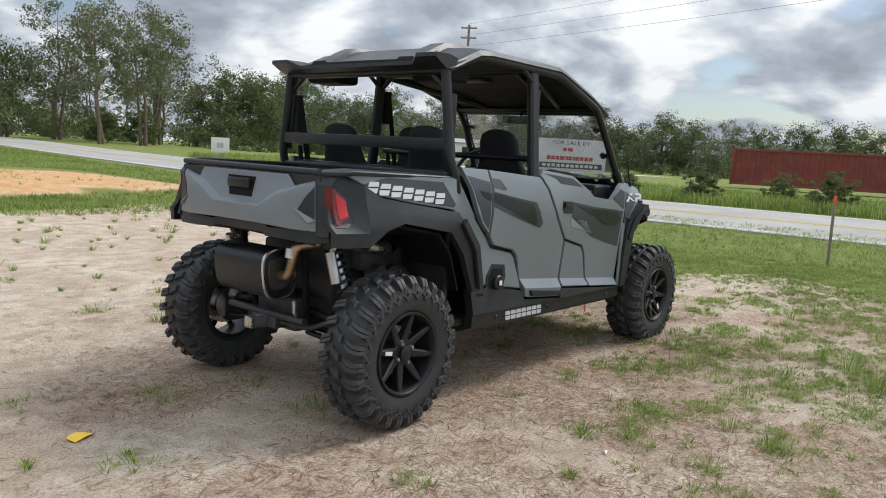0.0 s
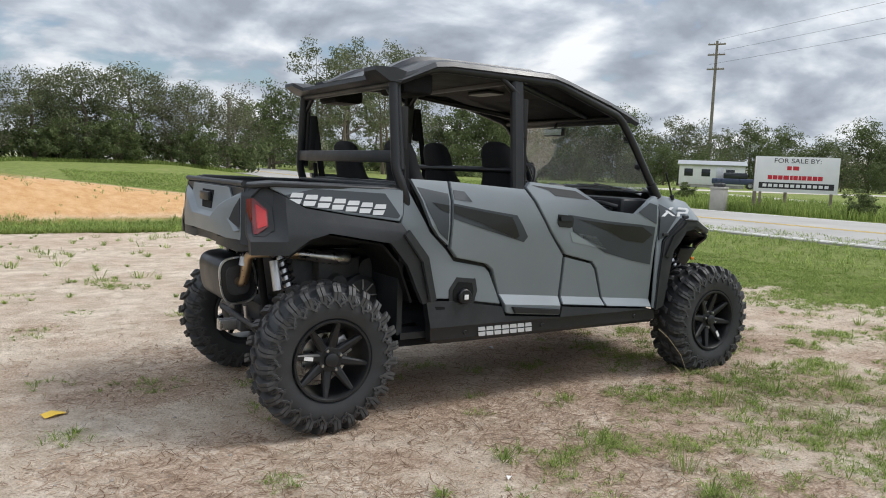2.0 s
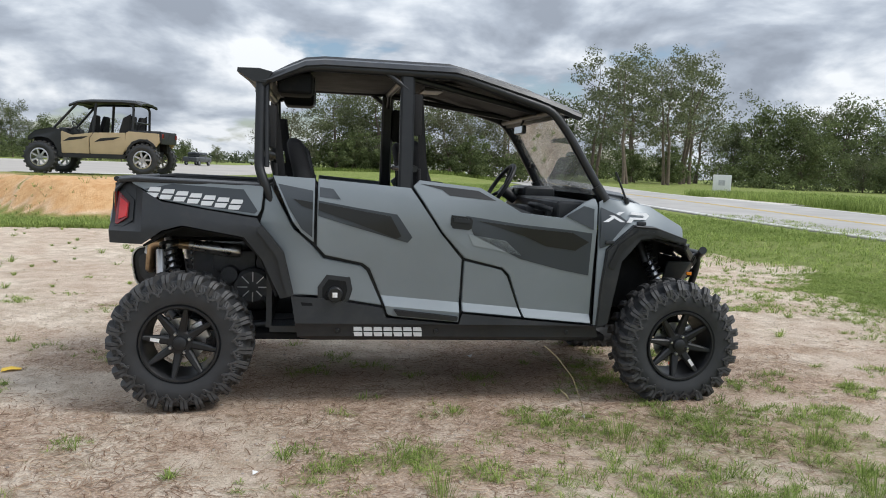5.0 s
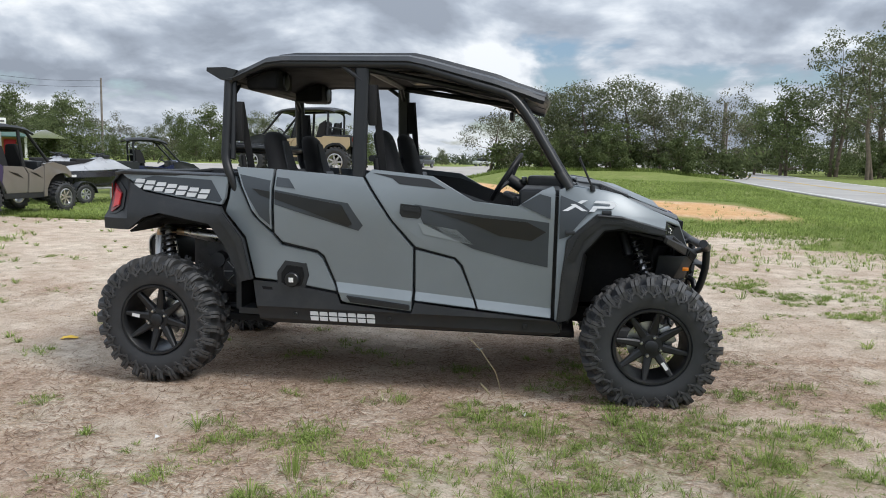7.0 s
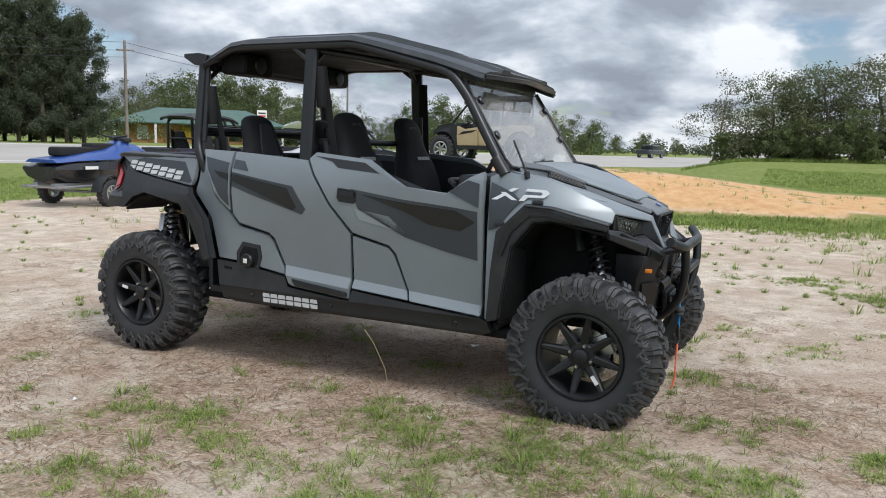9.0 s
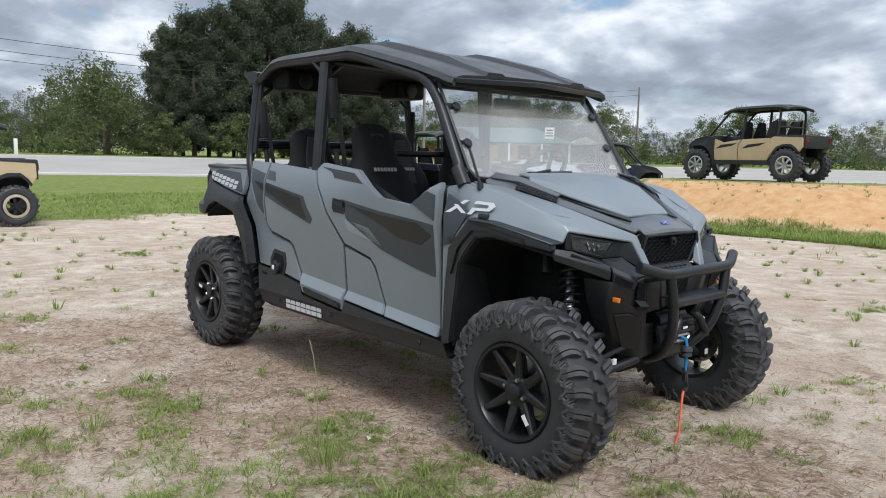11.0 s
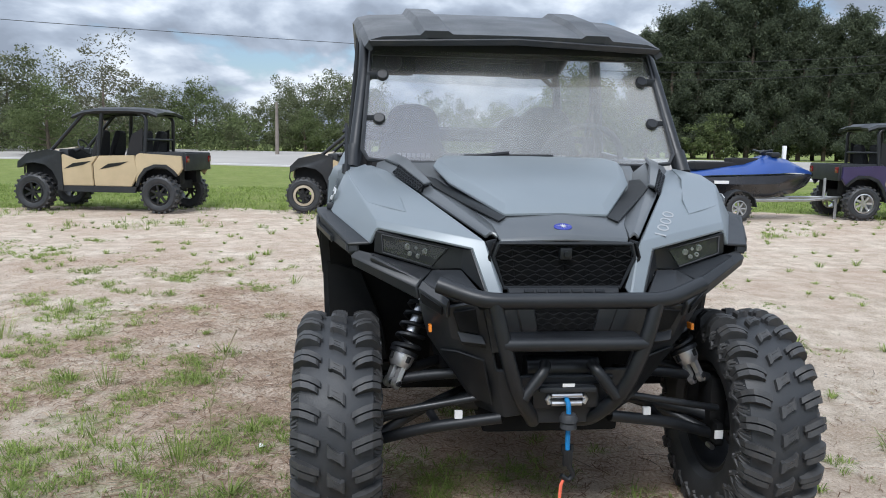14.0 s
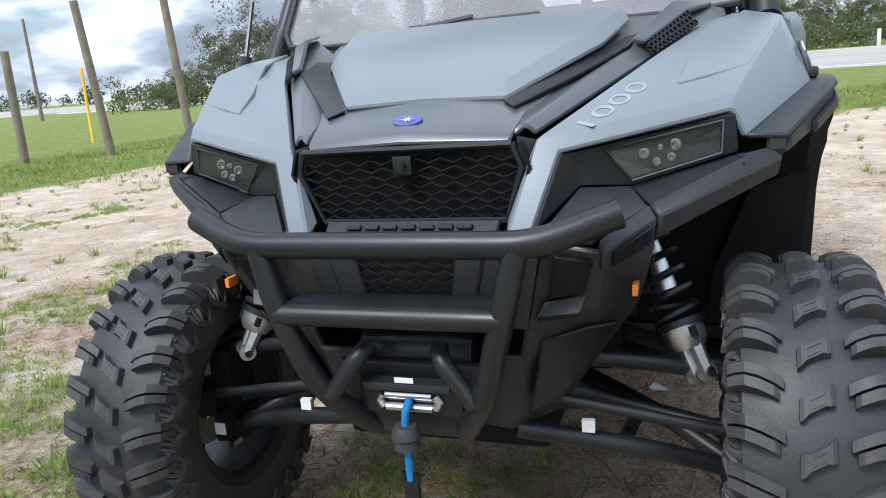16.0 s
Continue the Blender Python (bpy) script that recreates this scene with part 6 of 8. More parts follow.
part("pipe_joint", rod([(-0.02, -0.35, 0.827), (0.14, -0.365, 0.808), (0.24, -0.37, 0.80), (0.26, -0.37, 0.80)], [0.027, 0.038, 0.038, 0.03], 14), STEEL, exhaust, "bright exhaust collar")


def coil_over(parent, top, bottom, spring, s):
    """A damper with its coil, body, reservoir and eye."""
    a, b = Vector(top), Vector(bottom)
    u = (b - a).normalized()
    n = u.orthogonal().normalized()
    w = u.cross(n)
    length = (b - a).length
    body = part("shock_absorber", rod([a, a + u * length * 0.62], 0.021, 14), STEEL, parent, "coil-over damper with a black spring")
    pts = []
    turns = 8
    for k in range(turns * 12 + 1):
        f = k / (turns * 12)
        q = 2 * math.pi * f * turns
        pts.append(a + u * length * (0.10 + 0.66 * f) + (n * math.cos(q) + w * math.sin(q)) * spring)
    part("coil_spring", rod(pts, 0.0075, 6), TUBE, body)
    part("spring_seat", rod([a + u * length * 0.06, a + u * length * 0.10], spring + 0.012, 14), PLASTIC_SMOOTH, body)
    part("spring_seat", rod([a + u * length * 0.76, a + u * length * 0.79], spring + 0.006, 14), PLASTIC_SMOOTH, body)
    cup = rod([a + u * length * 0.775, a + u * length * 0.78, a + u * length * 0.85, a + u * length * 0.875, a + u * length * 0.885], [spring * 0.92, spring * 0.96, spring * 0.90, spring * 0.74, spring * 0.70], 10)
    part("damper_cup", cup, ALLOY, body, "cast aluminium spring cup")
    # the cup's slots are not cut: near-black rods draw the shade in them
    for q in (0.3, 1.87, 3.44, 5.01):
        side = n * math.cos(q) + w * math.sin(q)
        part("cup_slot", rod([a + u * length * 0.80 + side * spring * 0.90, a + u * length * 0.845 + side * spring * 0.875], 0.0075, 8), LINER, body, "dark rod standing in for a shaded slot in the spring cup")
    for f in (-1, 1):
        arm = rod([a + u * length * 0.87 + n * f * 0.016, b + n * f * 0.016], [0.015, 0.013], 6)
        part("damper_foot", join(arm, rod([b + n * f * 0.009, b + n * f * 0.023], 0.019, 12)), ALLOY, body, "cast damper foot")
    part("foot_bolt", rod([b - n * 0.031, b + n * 0.031], 0.009, 8), TUBE, body)
    return body


for s in (-1, 1):
    shock = coil_over(vehicle, (2.66, s * 0.335, 0.90), (2.80, s * 0.50, 0.515), 0.042, s)
    part("reservoir", rod([(2.60, s * 0.42, 0.92), (2.635, s * 0.46, 0.80)], 0.026, 14), PLASTIC_SMOOTH, shock, "black damper reservoir")
    up = part("upper_arm", join(rod([(2.86, s * 0.20, 0.565), (2.80, s * 0.40, 0.535), (2.76, s * 0.56, 0.50)], 0.017, 10, 0.05), rod([(2.58, s * 0.20, 0.565), (2.70, s * 0.42, 0.535), (2.76, s * 0.56, 0.50)], 0.017, 10, 0.05)), TUBE, vehicle, "black tubular suspension arm")
    low = part("lower_arm", join(rod([(2.92, s * 0.17, 0.435), (2.86, s * 0.40, 0.385), (2.79, s * 0.575, 0.315)], 0.018, 10, 0.06), rod([(2.55, s * 0.17, 0.435), (2.70, s * 0.42, 0.38), (2.79, s * 0.575, 0.315)], 0.018, 10, 0.06), rod([(2.87, s * 0.36, 0.395), (2.68, s * 0.38, 0.39)], 0.014, 8)), TUBE, vehicle, "black tubular suspension arm")
    part("paper_tag", block((2.885, s * 0.30 - 0.012, 0.425), (2.897, s * 0.30 + 0.012, 0.449), 0, None), WHITE_TAG, low)
    part("tie_rod", rod([(2.90, s * 0.20, 0.50), (2.86, s * 0.55, 0.43)], 0.011, 8), TUBE, vehicle)
    part("drive_shaft", rod([(2.74, s * 0.2, 0.44), (2.74, s * 0.26, 0.435), (2.74, s * 0.30, 0.43), (2.74, s * 0.52, 0.38), (2.74, s * 0.58, 0.37)], [0.045, 0.035, 0.016, 0.016, 0.04], 12), TUBE, vehicle)
    knuckle = part("knuckle", join(block((2.70, s * 0.585 - 0.03, 0.27), (2.80, s * 0.585 + 0.03, 0.51), 0.015), block((2.79, s * 0.57 - 0.012, 0.30), (2.85, s * 0.57 + 0.012, 0.37), 0.006)), LINER, vehicle, "black steering knuckle")
    part("paper_tag", block((2.851, s * 0.565 - 0.014, 0.322), (2.854, s * 0.565 + 0.014, 0.350)), WHITE_TAG, knuckle)
    part("bolt", rod([(2.80, s * 0.555, 0.285), (2.835, s * 0.555, 0.285)], 0.009, 8), STEEL, knuckle)
    # rear corner
    shock = coil_over(vehicle, (-0.135, s * 0.36, 0.865), (-0.05, s * 0.475, 0.46), 0.040, s)
    part("reservoir", rod([(-0.165, s * 0.40, 0.80), (-0.155, s * 0.44, 0.655)], 0.025, 16), ALLOY, shock, "bright damper reservoir")
    arm = part("trailing_arm", join(rod([(0.62, s * 0.47, 0.42), (0.35, s * 0.48, 0.40), (0.0, s * 0.54, 0.40)], 0.026, 10, 0.1), block((-0.07, s * 0.57 - 0.03, 0.28), (0.07, s * 0.57 + 0.03, 0.46), 0.015), rod([(-0.08, s * 0.16, 0.47), (-0.05, s * 0.54, 0.43)], 0.016, 8), rod([(-0.08, s * 0.16, 0.36), (-0.05, s * 0.54, 0.32)], 0.016, 8)), TUBE, vehicle, "black trailing arm with radius rods")
    part("drive_shaft", rod([(0.0, s * 0.12, 0.44), (0.0, s * 0.18, 0.435), (0.0, s * 0.22, 0.43), (0.0, s * 0.50, 0.38), (0.0, s * 0.56, 0.37)], [0.05, 0.04, 0.017, 0.017, 0.045], 12), TUBE, vehicle)
    part("inner_hub", join(spun([(0.0, -0.03), (0.09, -0.03), (0.09, 0.03), (0.0, 0.03)], 20, pose(0, s * 0.60, 0.36)), rod([(-0.06, s * 0.52, 0.44), (-0.10, s * 0.45, 0.47)], 0.022, 10)), ALLOY if s > 0 else ENGINE, vehicle)
part("rear_gearbox", join(block((-0.16, -0.16, 0.36), (0.06, 0.16, 0.54), 0.03), block((-0.24, -0.10, 0.38), (-0.14, 0.10, 0.44), 0.01), rod([(-0.22, -0.30, 0.45), (-0.22, 0.30, 0.45)], 0.018, 10), rod([(-0.22, 0.0, 0.42), (-0.16, -0.26, 0.40), (-0.1, -0.38, 0.46)], 0.013, 8, 0.05)), ENGINE, vehicle, "dull metal rear gear case")
part("hitch", block((-0.33, -0.03, 0.38), (-0.14, 0.03, 0.44), 0.006), STEEL, vehicle, "bare steel hitch")
part("pipe_clamp", rod([(-0.27, -0.28, 0.56), (-0.26, -0.27, 0.50), (-0.22, -0.24, 0.47)], 0.012, 8), STEEL, vehicle, "bright steel clamp")

# ---- roll cage, roof, windscreen ----
cage = part("roll_cage", rod([(0.375, -0.600, 1.70), (0.40, -0.605, 1.735), (0.62, -0.612, 1.812), (1.42, -0.615, 1.808), (1.965, -0.585, 1.655), (2.06, -0.59, 1.54), (2.288, -0.632, 1.172)], 0.024, 12, 0.06), TUBE, vehicle, "black tube roll cage")
part("roof_rail", rod([(0.375, 0.600, 1.70), (0.40, 0.605, 1.735), (0.62, 0.612, 1.812), (1.42, 0.615, 1.808), (1.965, 0.585, 1.655), (2.06, 0.59, 1.54), (2.288, 0.632, 1.172)], 0.024, 12, 0.06), TUBE, cage)
for s in (-1, 1):
    part("rear_pillar", join(rod([(0.372, s * 0.600, 1.715), (0.372, s * 0.655, 1.28), (0.40, s * 0.672, 1.20), (0.44, s * 0.66, 1.10)], 0.025, 12, 0.04), rod([(0.40, s * 0.59, 1.72), (0.41, s * 0.645, 1.28)], 0.016, 8)), TUBE, cage)
    part("middle_pillar", shell([(1.105, s * 0.628, 1.80), (1.182, s * 0.628, 1.80), (1.182, s * 0.684, 1.17), (1.105, s * 0.684, 1.17)], [(0, 1, 2, 3)], 0.045, 0.012), TUBE, cage)
    part("pillar_foot", rod([(2.235, s * 0.627, 1.245), (2.29, s * 0.634, 1.165)], 0.031, 12), TUBE, cage)
    for p, q in (((1.145, 0.615, 1.70), (1.145, 0.50, 1.79)), ((0.39, 0.605, 1.62), (0.39, 0.50, 1.70)), ((1.03, 0.615, 1.80), (1.145, 0.622, 1.72))):
        part("rail_gusset", rod([(p[0], s * p[1], p[2]), (q[0], s * q[1], q[2])], 0.014, 8), TUBE, cage)
for x, y, z in ((0.38, 0.60, 1.712), (1.145, 0.61, 1.80), (1.97, 0.58, 1.650), (0.385, 0.655, 1.345)):
    part("cross_bar", rod([(x, -y, z), (x, y, z)], 0.022, 10), TUBE, cage)
part("rear_bar_plate", block((0.355, -0.63, 1.312), (0.372, 0.63, 1.375), 0.006), TUBE, cage, "flat black bar across the rear")
for p, q in (((1.145, -0.58, 1.79), (1.97, -0.30, 1.66)), ((1.145, 0.58, 1.79), (1.97, 0.30, 1.66)), ((1.20, -0.6, 1.30), (1.20, 0.6, 1.30)), ((0.46, -0.6, 1.20), (0.46, 0.6, 1.20))):
    part("roof_brace", rod([p, q], 0.018, 8), TUBE, cage)


def roof_z(x):
    return interp(x, [(0.36, 1.757), (0.42, 1.768), (0.60, 1.848), (0.70, 1.860), (1.40, 1.862), (1.50, 1.842), (1.86, 1.752), (2.05, 1.692), (2.13, 1.662)])


def roof_mesh():
    xs = [0.36, 0.42, 0.52, 0.60, 0.66, 0.70, 0.72, 1.0, 1.34, 1.40, 1.43, 1.50, 1.70, 1.86, 1.88, 1.98, 2.05, 2.10, 2.14]
    ys = [-0.655, -0.635, -0.58, -0.42, -0.40, -0.30, -0.28, -0.10, 0.10, 0.28, 0.30, 0.40, 0.42, 0.58, 0.635, 0.655]
    bm = bmesh.new()
    grid = []
    for x in xs:
        row = []
        for y in ys:
            a = abs(y)
            z = roof_z(x) + interp(a, [(0, 0.020), (0.28, 0.018), (0.30, 0.040), (0.40, 0.040), (0.42, 0.012), (0.58, 0.004), (0.635, -0.010), (0.655, -0.036)])
            if x in (0.36, 0.42) or x > 1.95:
                z -= 0.010 * (0.28 < a < 0.41)
            wide = y * interp(x, [(0.36, 0.965), (0.6, 0.985), (1.4, 0.985), (2.0, 0.92), (2.14, 0.90)])
            row.append(bm.verts.new((x + 0.02 * (1 - (a / 0.655) ** 2) * smoothstep(1.8, 2.14, x), wide, z)))
        grid.append(row)
    for p, q in zip(grid, grid[1:]):
        for j in range(len(ys) - 1):
            bm.faces.new((p[j], q[j], q[j + 1], p[j + 1]))
    return thicken(bm, 0.03, Vector((1.2, 0, 1.0)))


roof = part("roof", roof_mesh(), ROOF_PLASTIC_LIT, vehicle, "black moulded hard roof with two ribs", 13)
wing = [(0.43, 1.772), (0.365, 1.775), (0.30, 1.772), (0.298, 1.752), (0.335, 1.718), (0.40, 1.715)]
bm = bmesh.new()
rows = []
for y, grow in ((-0.632, 0.012), (-0.50, 0.012), (-0.44, -0.018), (0.44, -0.018), (0.50, 0.012), (0.632, 0.012)):
    rows.append([bm.verts.new((x - (0.045 if grow > 0 and 0.29 < x < 0.31 else 0.0), y, z + (grow if z > 1.75 and x < 0.4 else 0))) for x, z in wing])
for a, b in zip(rows, rows[1:]):
    for j in range(6):
        bm.faces.new((a[j], a[(j + 1) % 6], b[(j + 1) % 6], b[j]))
bm.faces.new(rows[0])
bm.faces.new(rows[-1])
part("roof_spoiler", bm, PLASTIC, roof, "black rear lip of the roof")
part("roof_visor", shell([(2.02, 0.585, 1.688), (2.15, 0.575, 1.650), (2.175, 0.0, 1.668), (2.15, -0.575, 1.650), (2.02, -0.585, 1.688), (2.02, 0.0, 1.71), (2.14, 0.56, 1.628), (2.16, 0.0, 1.645), (2.14, -0.56, 1.628)], [(0, 1, 2, 5), (5, 2, 3, 4), (1, 6, 7, 2), (2, 7, 8, 3)], 0.012, 0.003), ROOF_PLASTIC_LIT, roof)
part("roof_lining", shell([(0.46, 0.56, roof_z(0.46) - 0.06), (0.62, 0.57, roof_z(0.62) - 0.055), (1.42, 0.57, roof_z(1.42) - 0.055), (1.98, 0.53, roof_z(1.98) - 0.055), (1.98, -0.53, roof_z(1.98) - 0.055), (1.42, -0.57, roof_z(1.42) - 0.055), (0.62, -0.57, roof_z(0.62) - 0.055), (0.46, -0.56, roof_z(0.46) - 0.06)], [(0, 1, 6, 7), (1, 2, 5, 6), (2, 3, 4, 5)], 0.006, 0, ref=(1.2, 0, 3.0)), LINER, roof, "black lining under the roof")
part("roof_liner", shell([(1.25, 0.38, 1.808), (1.50, 0.38, 1.79), (1.86, 0.36, 1.70), (1.86, -0.36, 1.70), (1.50, -0.38, 1.79), (1.25, -0.38, 1.808)], [(0, 1, 4, 5), (1, 2, 3, 4)], 0.008), HEADLINER, roof, "brown-grey lining under the roof")
for s in (-1, 1):
    pod = part("speaker_pod", block((0.45, s * 0.42 - 0.13, 1.672), (0.64, s * 0.42 + 0.13, 1.79), 0.03, None, 3), LINER, roof, "black overhead speaker pod")
    sp = spun([(0.0, -0.006), (0.055, -0.006), (0.075, -0.002), (0.08, 0.01), (0.0, 0.01)], 24, pose(0.648, s * 0.42, 1.73, 0, 0, 90) @ Matrix.Scale(0.62, 4))
    part("speaker_grille", sp, PLASTIC_SMOOTH, pod)
part("dome_lamp", block((1.30, -0.12, 1.772), (1.42, 0.12, 1.80), 0.008), PLASTIC_SMOOTH, roof)

corners = [(2.018 + (1.632 - z) * 0.641, y, z) for y, z in ((0.565, 1.632), (0.598, 1.240), (0.575, 1.204), (0.48, 1.194), (-0.48, 1.194), (-0.575, 1.204), (-0.598, 1.240), (-0.565, 1.632))]
screen = part("windscreen", shell(corners, [(0, 1, 2, 3, 4, 5, 6, 7)], 0.005), GLASS, vehicle, "clear dusty windscreen, its cloud reflection partly painted as pale haze", 60)
screen.visible_shadow = False
part("screen_seal", rod([(x + 0.006, y, z) for x, y, z in corners], 0.008, 6), RUBBER, screen)
part("screen_header", block((1.985, -0.58, 1.612), (2.012, 0.58, 1.690), 0.006), TUBE, screen)
for s in (-1, 1):
    for x, y, z in ((2.085, 0.520, 1.525), (2.185, 0.535, 1.355)):
        clip = spun([(0.0, -0.010), (0.019, -0.010), (0.024, -0.005), (0.024, 0.004), (0.0, 0.004)], 16)
        clip.transform(pose(x + 0.016, s * y, z, 0, 0, 90) @ pose(0, 0, 0, -30))
        part("screen_clip", join(clip, block((x - 0.01, s * (y + 0.03) - 0.03, z - 0.014), (x + 0.015, s * (y + 0.03) + 0.03, z + 0.014), 0.004)), PLASTIC_SMOOTH, screen, "round black screen clamp")
part("wiper", join(rod([(2.318, -0.30, 1.206), (2.29, -0.05, 1.235)], 0.007, 6), rod([(2.29, 0.12, 1.226), (2.296, -0.22, 1.222)], 0.006, 6)), PLASTIC_SMOOTH, screen)
part("antenna", join(rod([(2.412, -0.655, 1.155), (2.405, -0.653, 1.185)], 0.014, 8), rod([(2.405, -0.653, 1.18), (2.335, -0.655, 1.33)], 0.006, 6)), PLASTIC_SMOOTH, vehicle, "short black antenna")
mirror = part("rear_view_mirror", block((1.93, -0.10, 1.545), (1.955, 0.10, 1.60), 0.012, None, 2), PLASTIC_SMOOTH, vehicle, "black interior mirror")
part("mirror_glass", block((1.925, -0.09, 1.552), (1.929, 0.09, 1.593)), worn("mirror_glass", (0.75, 0.76, 0.77), 0.04, 1.0, 0.02, 6, 300, 0.0), mirror)
part("mirror_stay", rod([(1.945, 0, 1.60), (1.97, 0, 1.66)], 0.008, 8), PLASTIC_SMOOTH, mirror)

# ---- cabin ----
part("cabin_floor", join(block((0.44, -0.64, 0.395), (2.28, 0.64, 0.43)), block((0.42, -0.63, 0.42), (0.45, 0.63, 1.19)), block((1.02, -0.60, 0.42), (1.08, 0.60, 0.70)), block((2.20, -0.64, 0.42), (2.25, 0.64, 1.12))), PLASTIC, vehicle, "black plastic cabin tub")
for s in (-1, 1):
    part("door_lining", join(side_plate([(0.47, 1.19), (1.15, 1.165), (1.33, 0.95), (1.45, 0.82), (1.45, 0.50), (0.80, 0.50), (0.66, 0.80)], half_door, 0.012, s, (), 0, -0.045), side_plate([(1.24, 1.205), (1.55, 1.18), (1.78, 1.05), (2.02, 1.03), (2.20, 1.13), (2.20, 0.50), (1.50, 0.50), (1.36, 0.95)], half_door, 0.012, s, (), 0, -0.045)), PLASTIC, vehicle, "black door lining")
dash = join(block((2.02, -0.60, 0.98), (2.26, 0.60, 1.155), 0.03, None, 3), block((1.96, -0.14, 0.80), (2.2, 0.14, 1.10), 0.02), block((1.985, -0.52, 1.02), (2.03, -0.22, 1.10), 0.01), block((2.04, 0.20, 1.13), (2.26, 0.55, 1.215), 0.03, None, 3))
dash = part("dashboard", dash, PLASTIC, vehicle, "black moulded dashboard")
# near-black slab on the dashboard for the shade of an open pocket
part("dash_pocket", block((1.978, -0.48, 1.035), (1.990, -0.26, 1.085), 0.004), LINER, dash)
part("gauge", block((2.0, 0.30, 1.155), (2.035, 0.44, 1.205), 0.008), SMOKED, dash)
part("grab_bar", rod([(2.0, -0.58, 1.10), (1.94, -0.52, 1.12), (1.94, -0.30, 1.12), (2.0, -0.24, 1.10)], 0.014, 8, 0.03), RUBBER, dash)
ring = rod([(0.175 * math.cos(2 * math.pi * k / 28), 0.175 * math.sin(2 * math.pi * k / 28), 0) for k in range(29)], 0.0145, 8)
spokes = [rod([(0.17 * math.cos(a), 0.17 * math.sin(a), 0), (0.03 * math.cos(a), 0.03 * math.sin(a), -0.03)], 0.012, 8) for a in (0.0, 2.2, 4.08)]
hub = rod([(0, 0, -0.14), (0, 0, -0.02)], 0.04, 14)
wheel = join(ring, *spokes, hub)
wheel.transform(pose(1.90, 0.34, 1.20) @ pose(0, 0, 0, 0, -58, 0))
part("steering_wheel", wheel, RUBBER, vehicle, "black steering wheel")


def seat_at(x, y, top):
    """A bucket seat: shaped back, bolsters, head patch and cushion."""
    h = top - 0.72
    bm = bmesh.new()
    rows = []
    for f, w, d in ((0.0, 0.215, 0.14), (0.25, 0.235, 0.15), (0.48, 0.235, 0.14), (0.62, 0.205, 0.13), (0.72, 0.155, 0.115), (0.80, 0.138, 0.11), (0.90, 0.132, 0.105), (0.96, 0.112, 0.095), (0.99, 0.080, 0.07), (1.005, 0.035, 0.035)):
        z, back = 0.72 + h * f, x - 0.20 * f
        row = []
        for k in range(14):
            a = 2 * math.pi * k / 14
            cx, cy = math.cos(a), math.sin(a)
            fx = abs(cx) ** 0.6 * (1 if cx > 0 else -1) * d * 0.5
            if cx > 0.2 and f < 0.66:
                fx += 0.03 * abs(cy) ** 1.5 - 0.015
            row.append(bm.verts.new((back + fx, y + abs(cy) ** 0.7 * (1 if cy > 0 else -1) * w, z)))
        rows.append(row)
    for a, b in zip(rows, rows[1:]):
        for j in range(14):
            bm.faces.new((a[j], a[(j + 1) % 14], b[(j + 1) % 14], b[j]))
    bm.faces.new(rows[0])
    bm.faces.new(rows[-1])
    seat = part("seat", bm, FABRIC, vehicle, "black bucket seat", 50)
    part("cushion", block((x - 0.02, y - 0.23, 0.62), (x + 0.46, y + 0.23, 0.76), 0.04, None, 3), FABRIC, seat)
    panel = shell([(x - 0.055, y - 0.10, 0.72 + h * 0.52), (x - 0.055, y + 0.10, 0.72 + h * 0.52), (x - 0.105, y + 0.075, 0.72 + h * 0.76), (x - 0.135, y + 0.045, 0.72 + h * 0.93), (x - 0.135, y - 0.045, 0.72 + h * 0.93), (x - 0.105, y - 0.075, 0.72 + h * 0.76)], [(0, 1, 2, 5), (2, 3, 4, 5)], 0.012, 0.003)
    part("head_patch", panel, FABRIC_GREY, seat, "dark grey head patch")
    letters = [block((0, -0.0095, -0.0105), (0.002, 0.0085, 0.0105), 0, pose(x - 0.051 - 0.003, y - 0.07 + k * 0.0235, 0.72 + h * 0.66, 0, -20, 0)) for k in range(7)]
    for b in letters:
        part("word_mark", b, LETTER_GREY, seat)
    return seat


for x, top in ((1.40, 1.462), (0.74, 1.44)):
    for y in (-0.345, 0.345):
        seat_at(x, y, top)
for s in (-1, 1):
    for x, z in ((1.19, 1.70), (0.42, 1.60)):
        belt = join(shell([(x, s * 0.60, z), (x + 0.04, s * 0.60, z), (x + 0.10, s * 0.55, 1.12), (x + 0.06, s * 0.55, 1.12)], [(0, 1, 2, 3)], 0.004), block((x - 0.01, s * 0.60 - 0.02, z - 0.22), (x + 0.035, s * 0.60 + 0.02, z), 0.008), rod([(x + 0.03, s * 0.59, 1.30), (x + 0.04, s * 0.58, 1.16)], 0.014, 8))
        part("seat_belt", belt, FABRIC, vehicle, "black seat belt with retractor")

# ---- other vehicles on the lot ----
TAN = worn("tan_paint", (0.50, 0.40, 0.25), 0.4, 0.05, 0.08, 3, 300, 0.05, 0.1, coat=0.3)
GREYBROWN = worn("warm_grey_paint", (0.21, 0.195, 0.18), 0.38, 0.3, 0.08, 3, 300, 0.05, 0.08, coat=0.3)
PURPLE = worn("dark_purple_paint", (0.045, 0.035, 0.10), 0.35, 0.2, 0.1, 3, 300, 0.05, coat=0.4)
BLUE = worn("bright_blue_paint", (0.016, 0.06, 0.26), 0.36, 0.1, 0.1, 3, 300, 0.05, coat=0.5)
PALE_RIM = worn("tan_bead_ring", (0.42, 0.36, 0.27), 0.5, 0.2, 0.1, 10, 300, 0.1)
HULL = worn("black_hull_gelcoat", (0.018, 0.018, 0.022), 0.22, 0, 0.1, 3, 300, 0.02, coat=0.5)
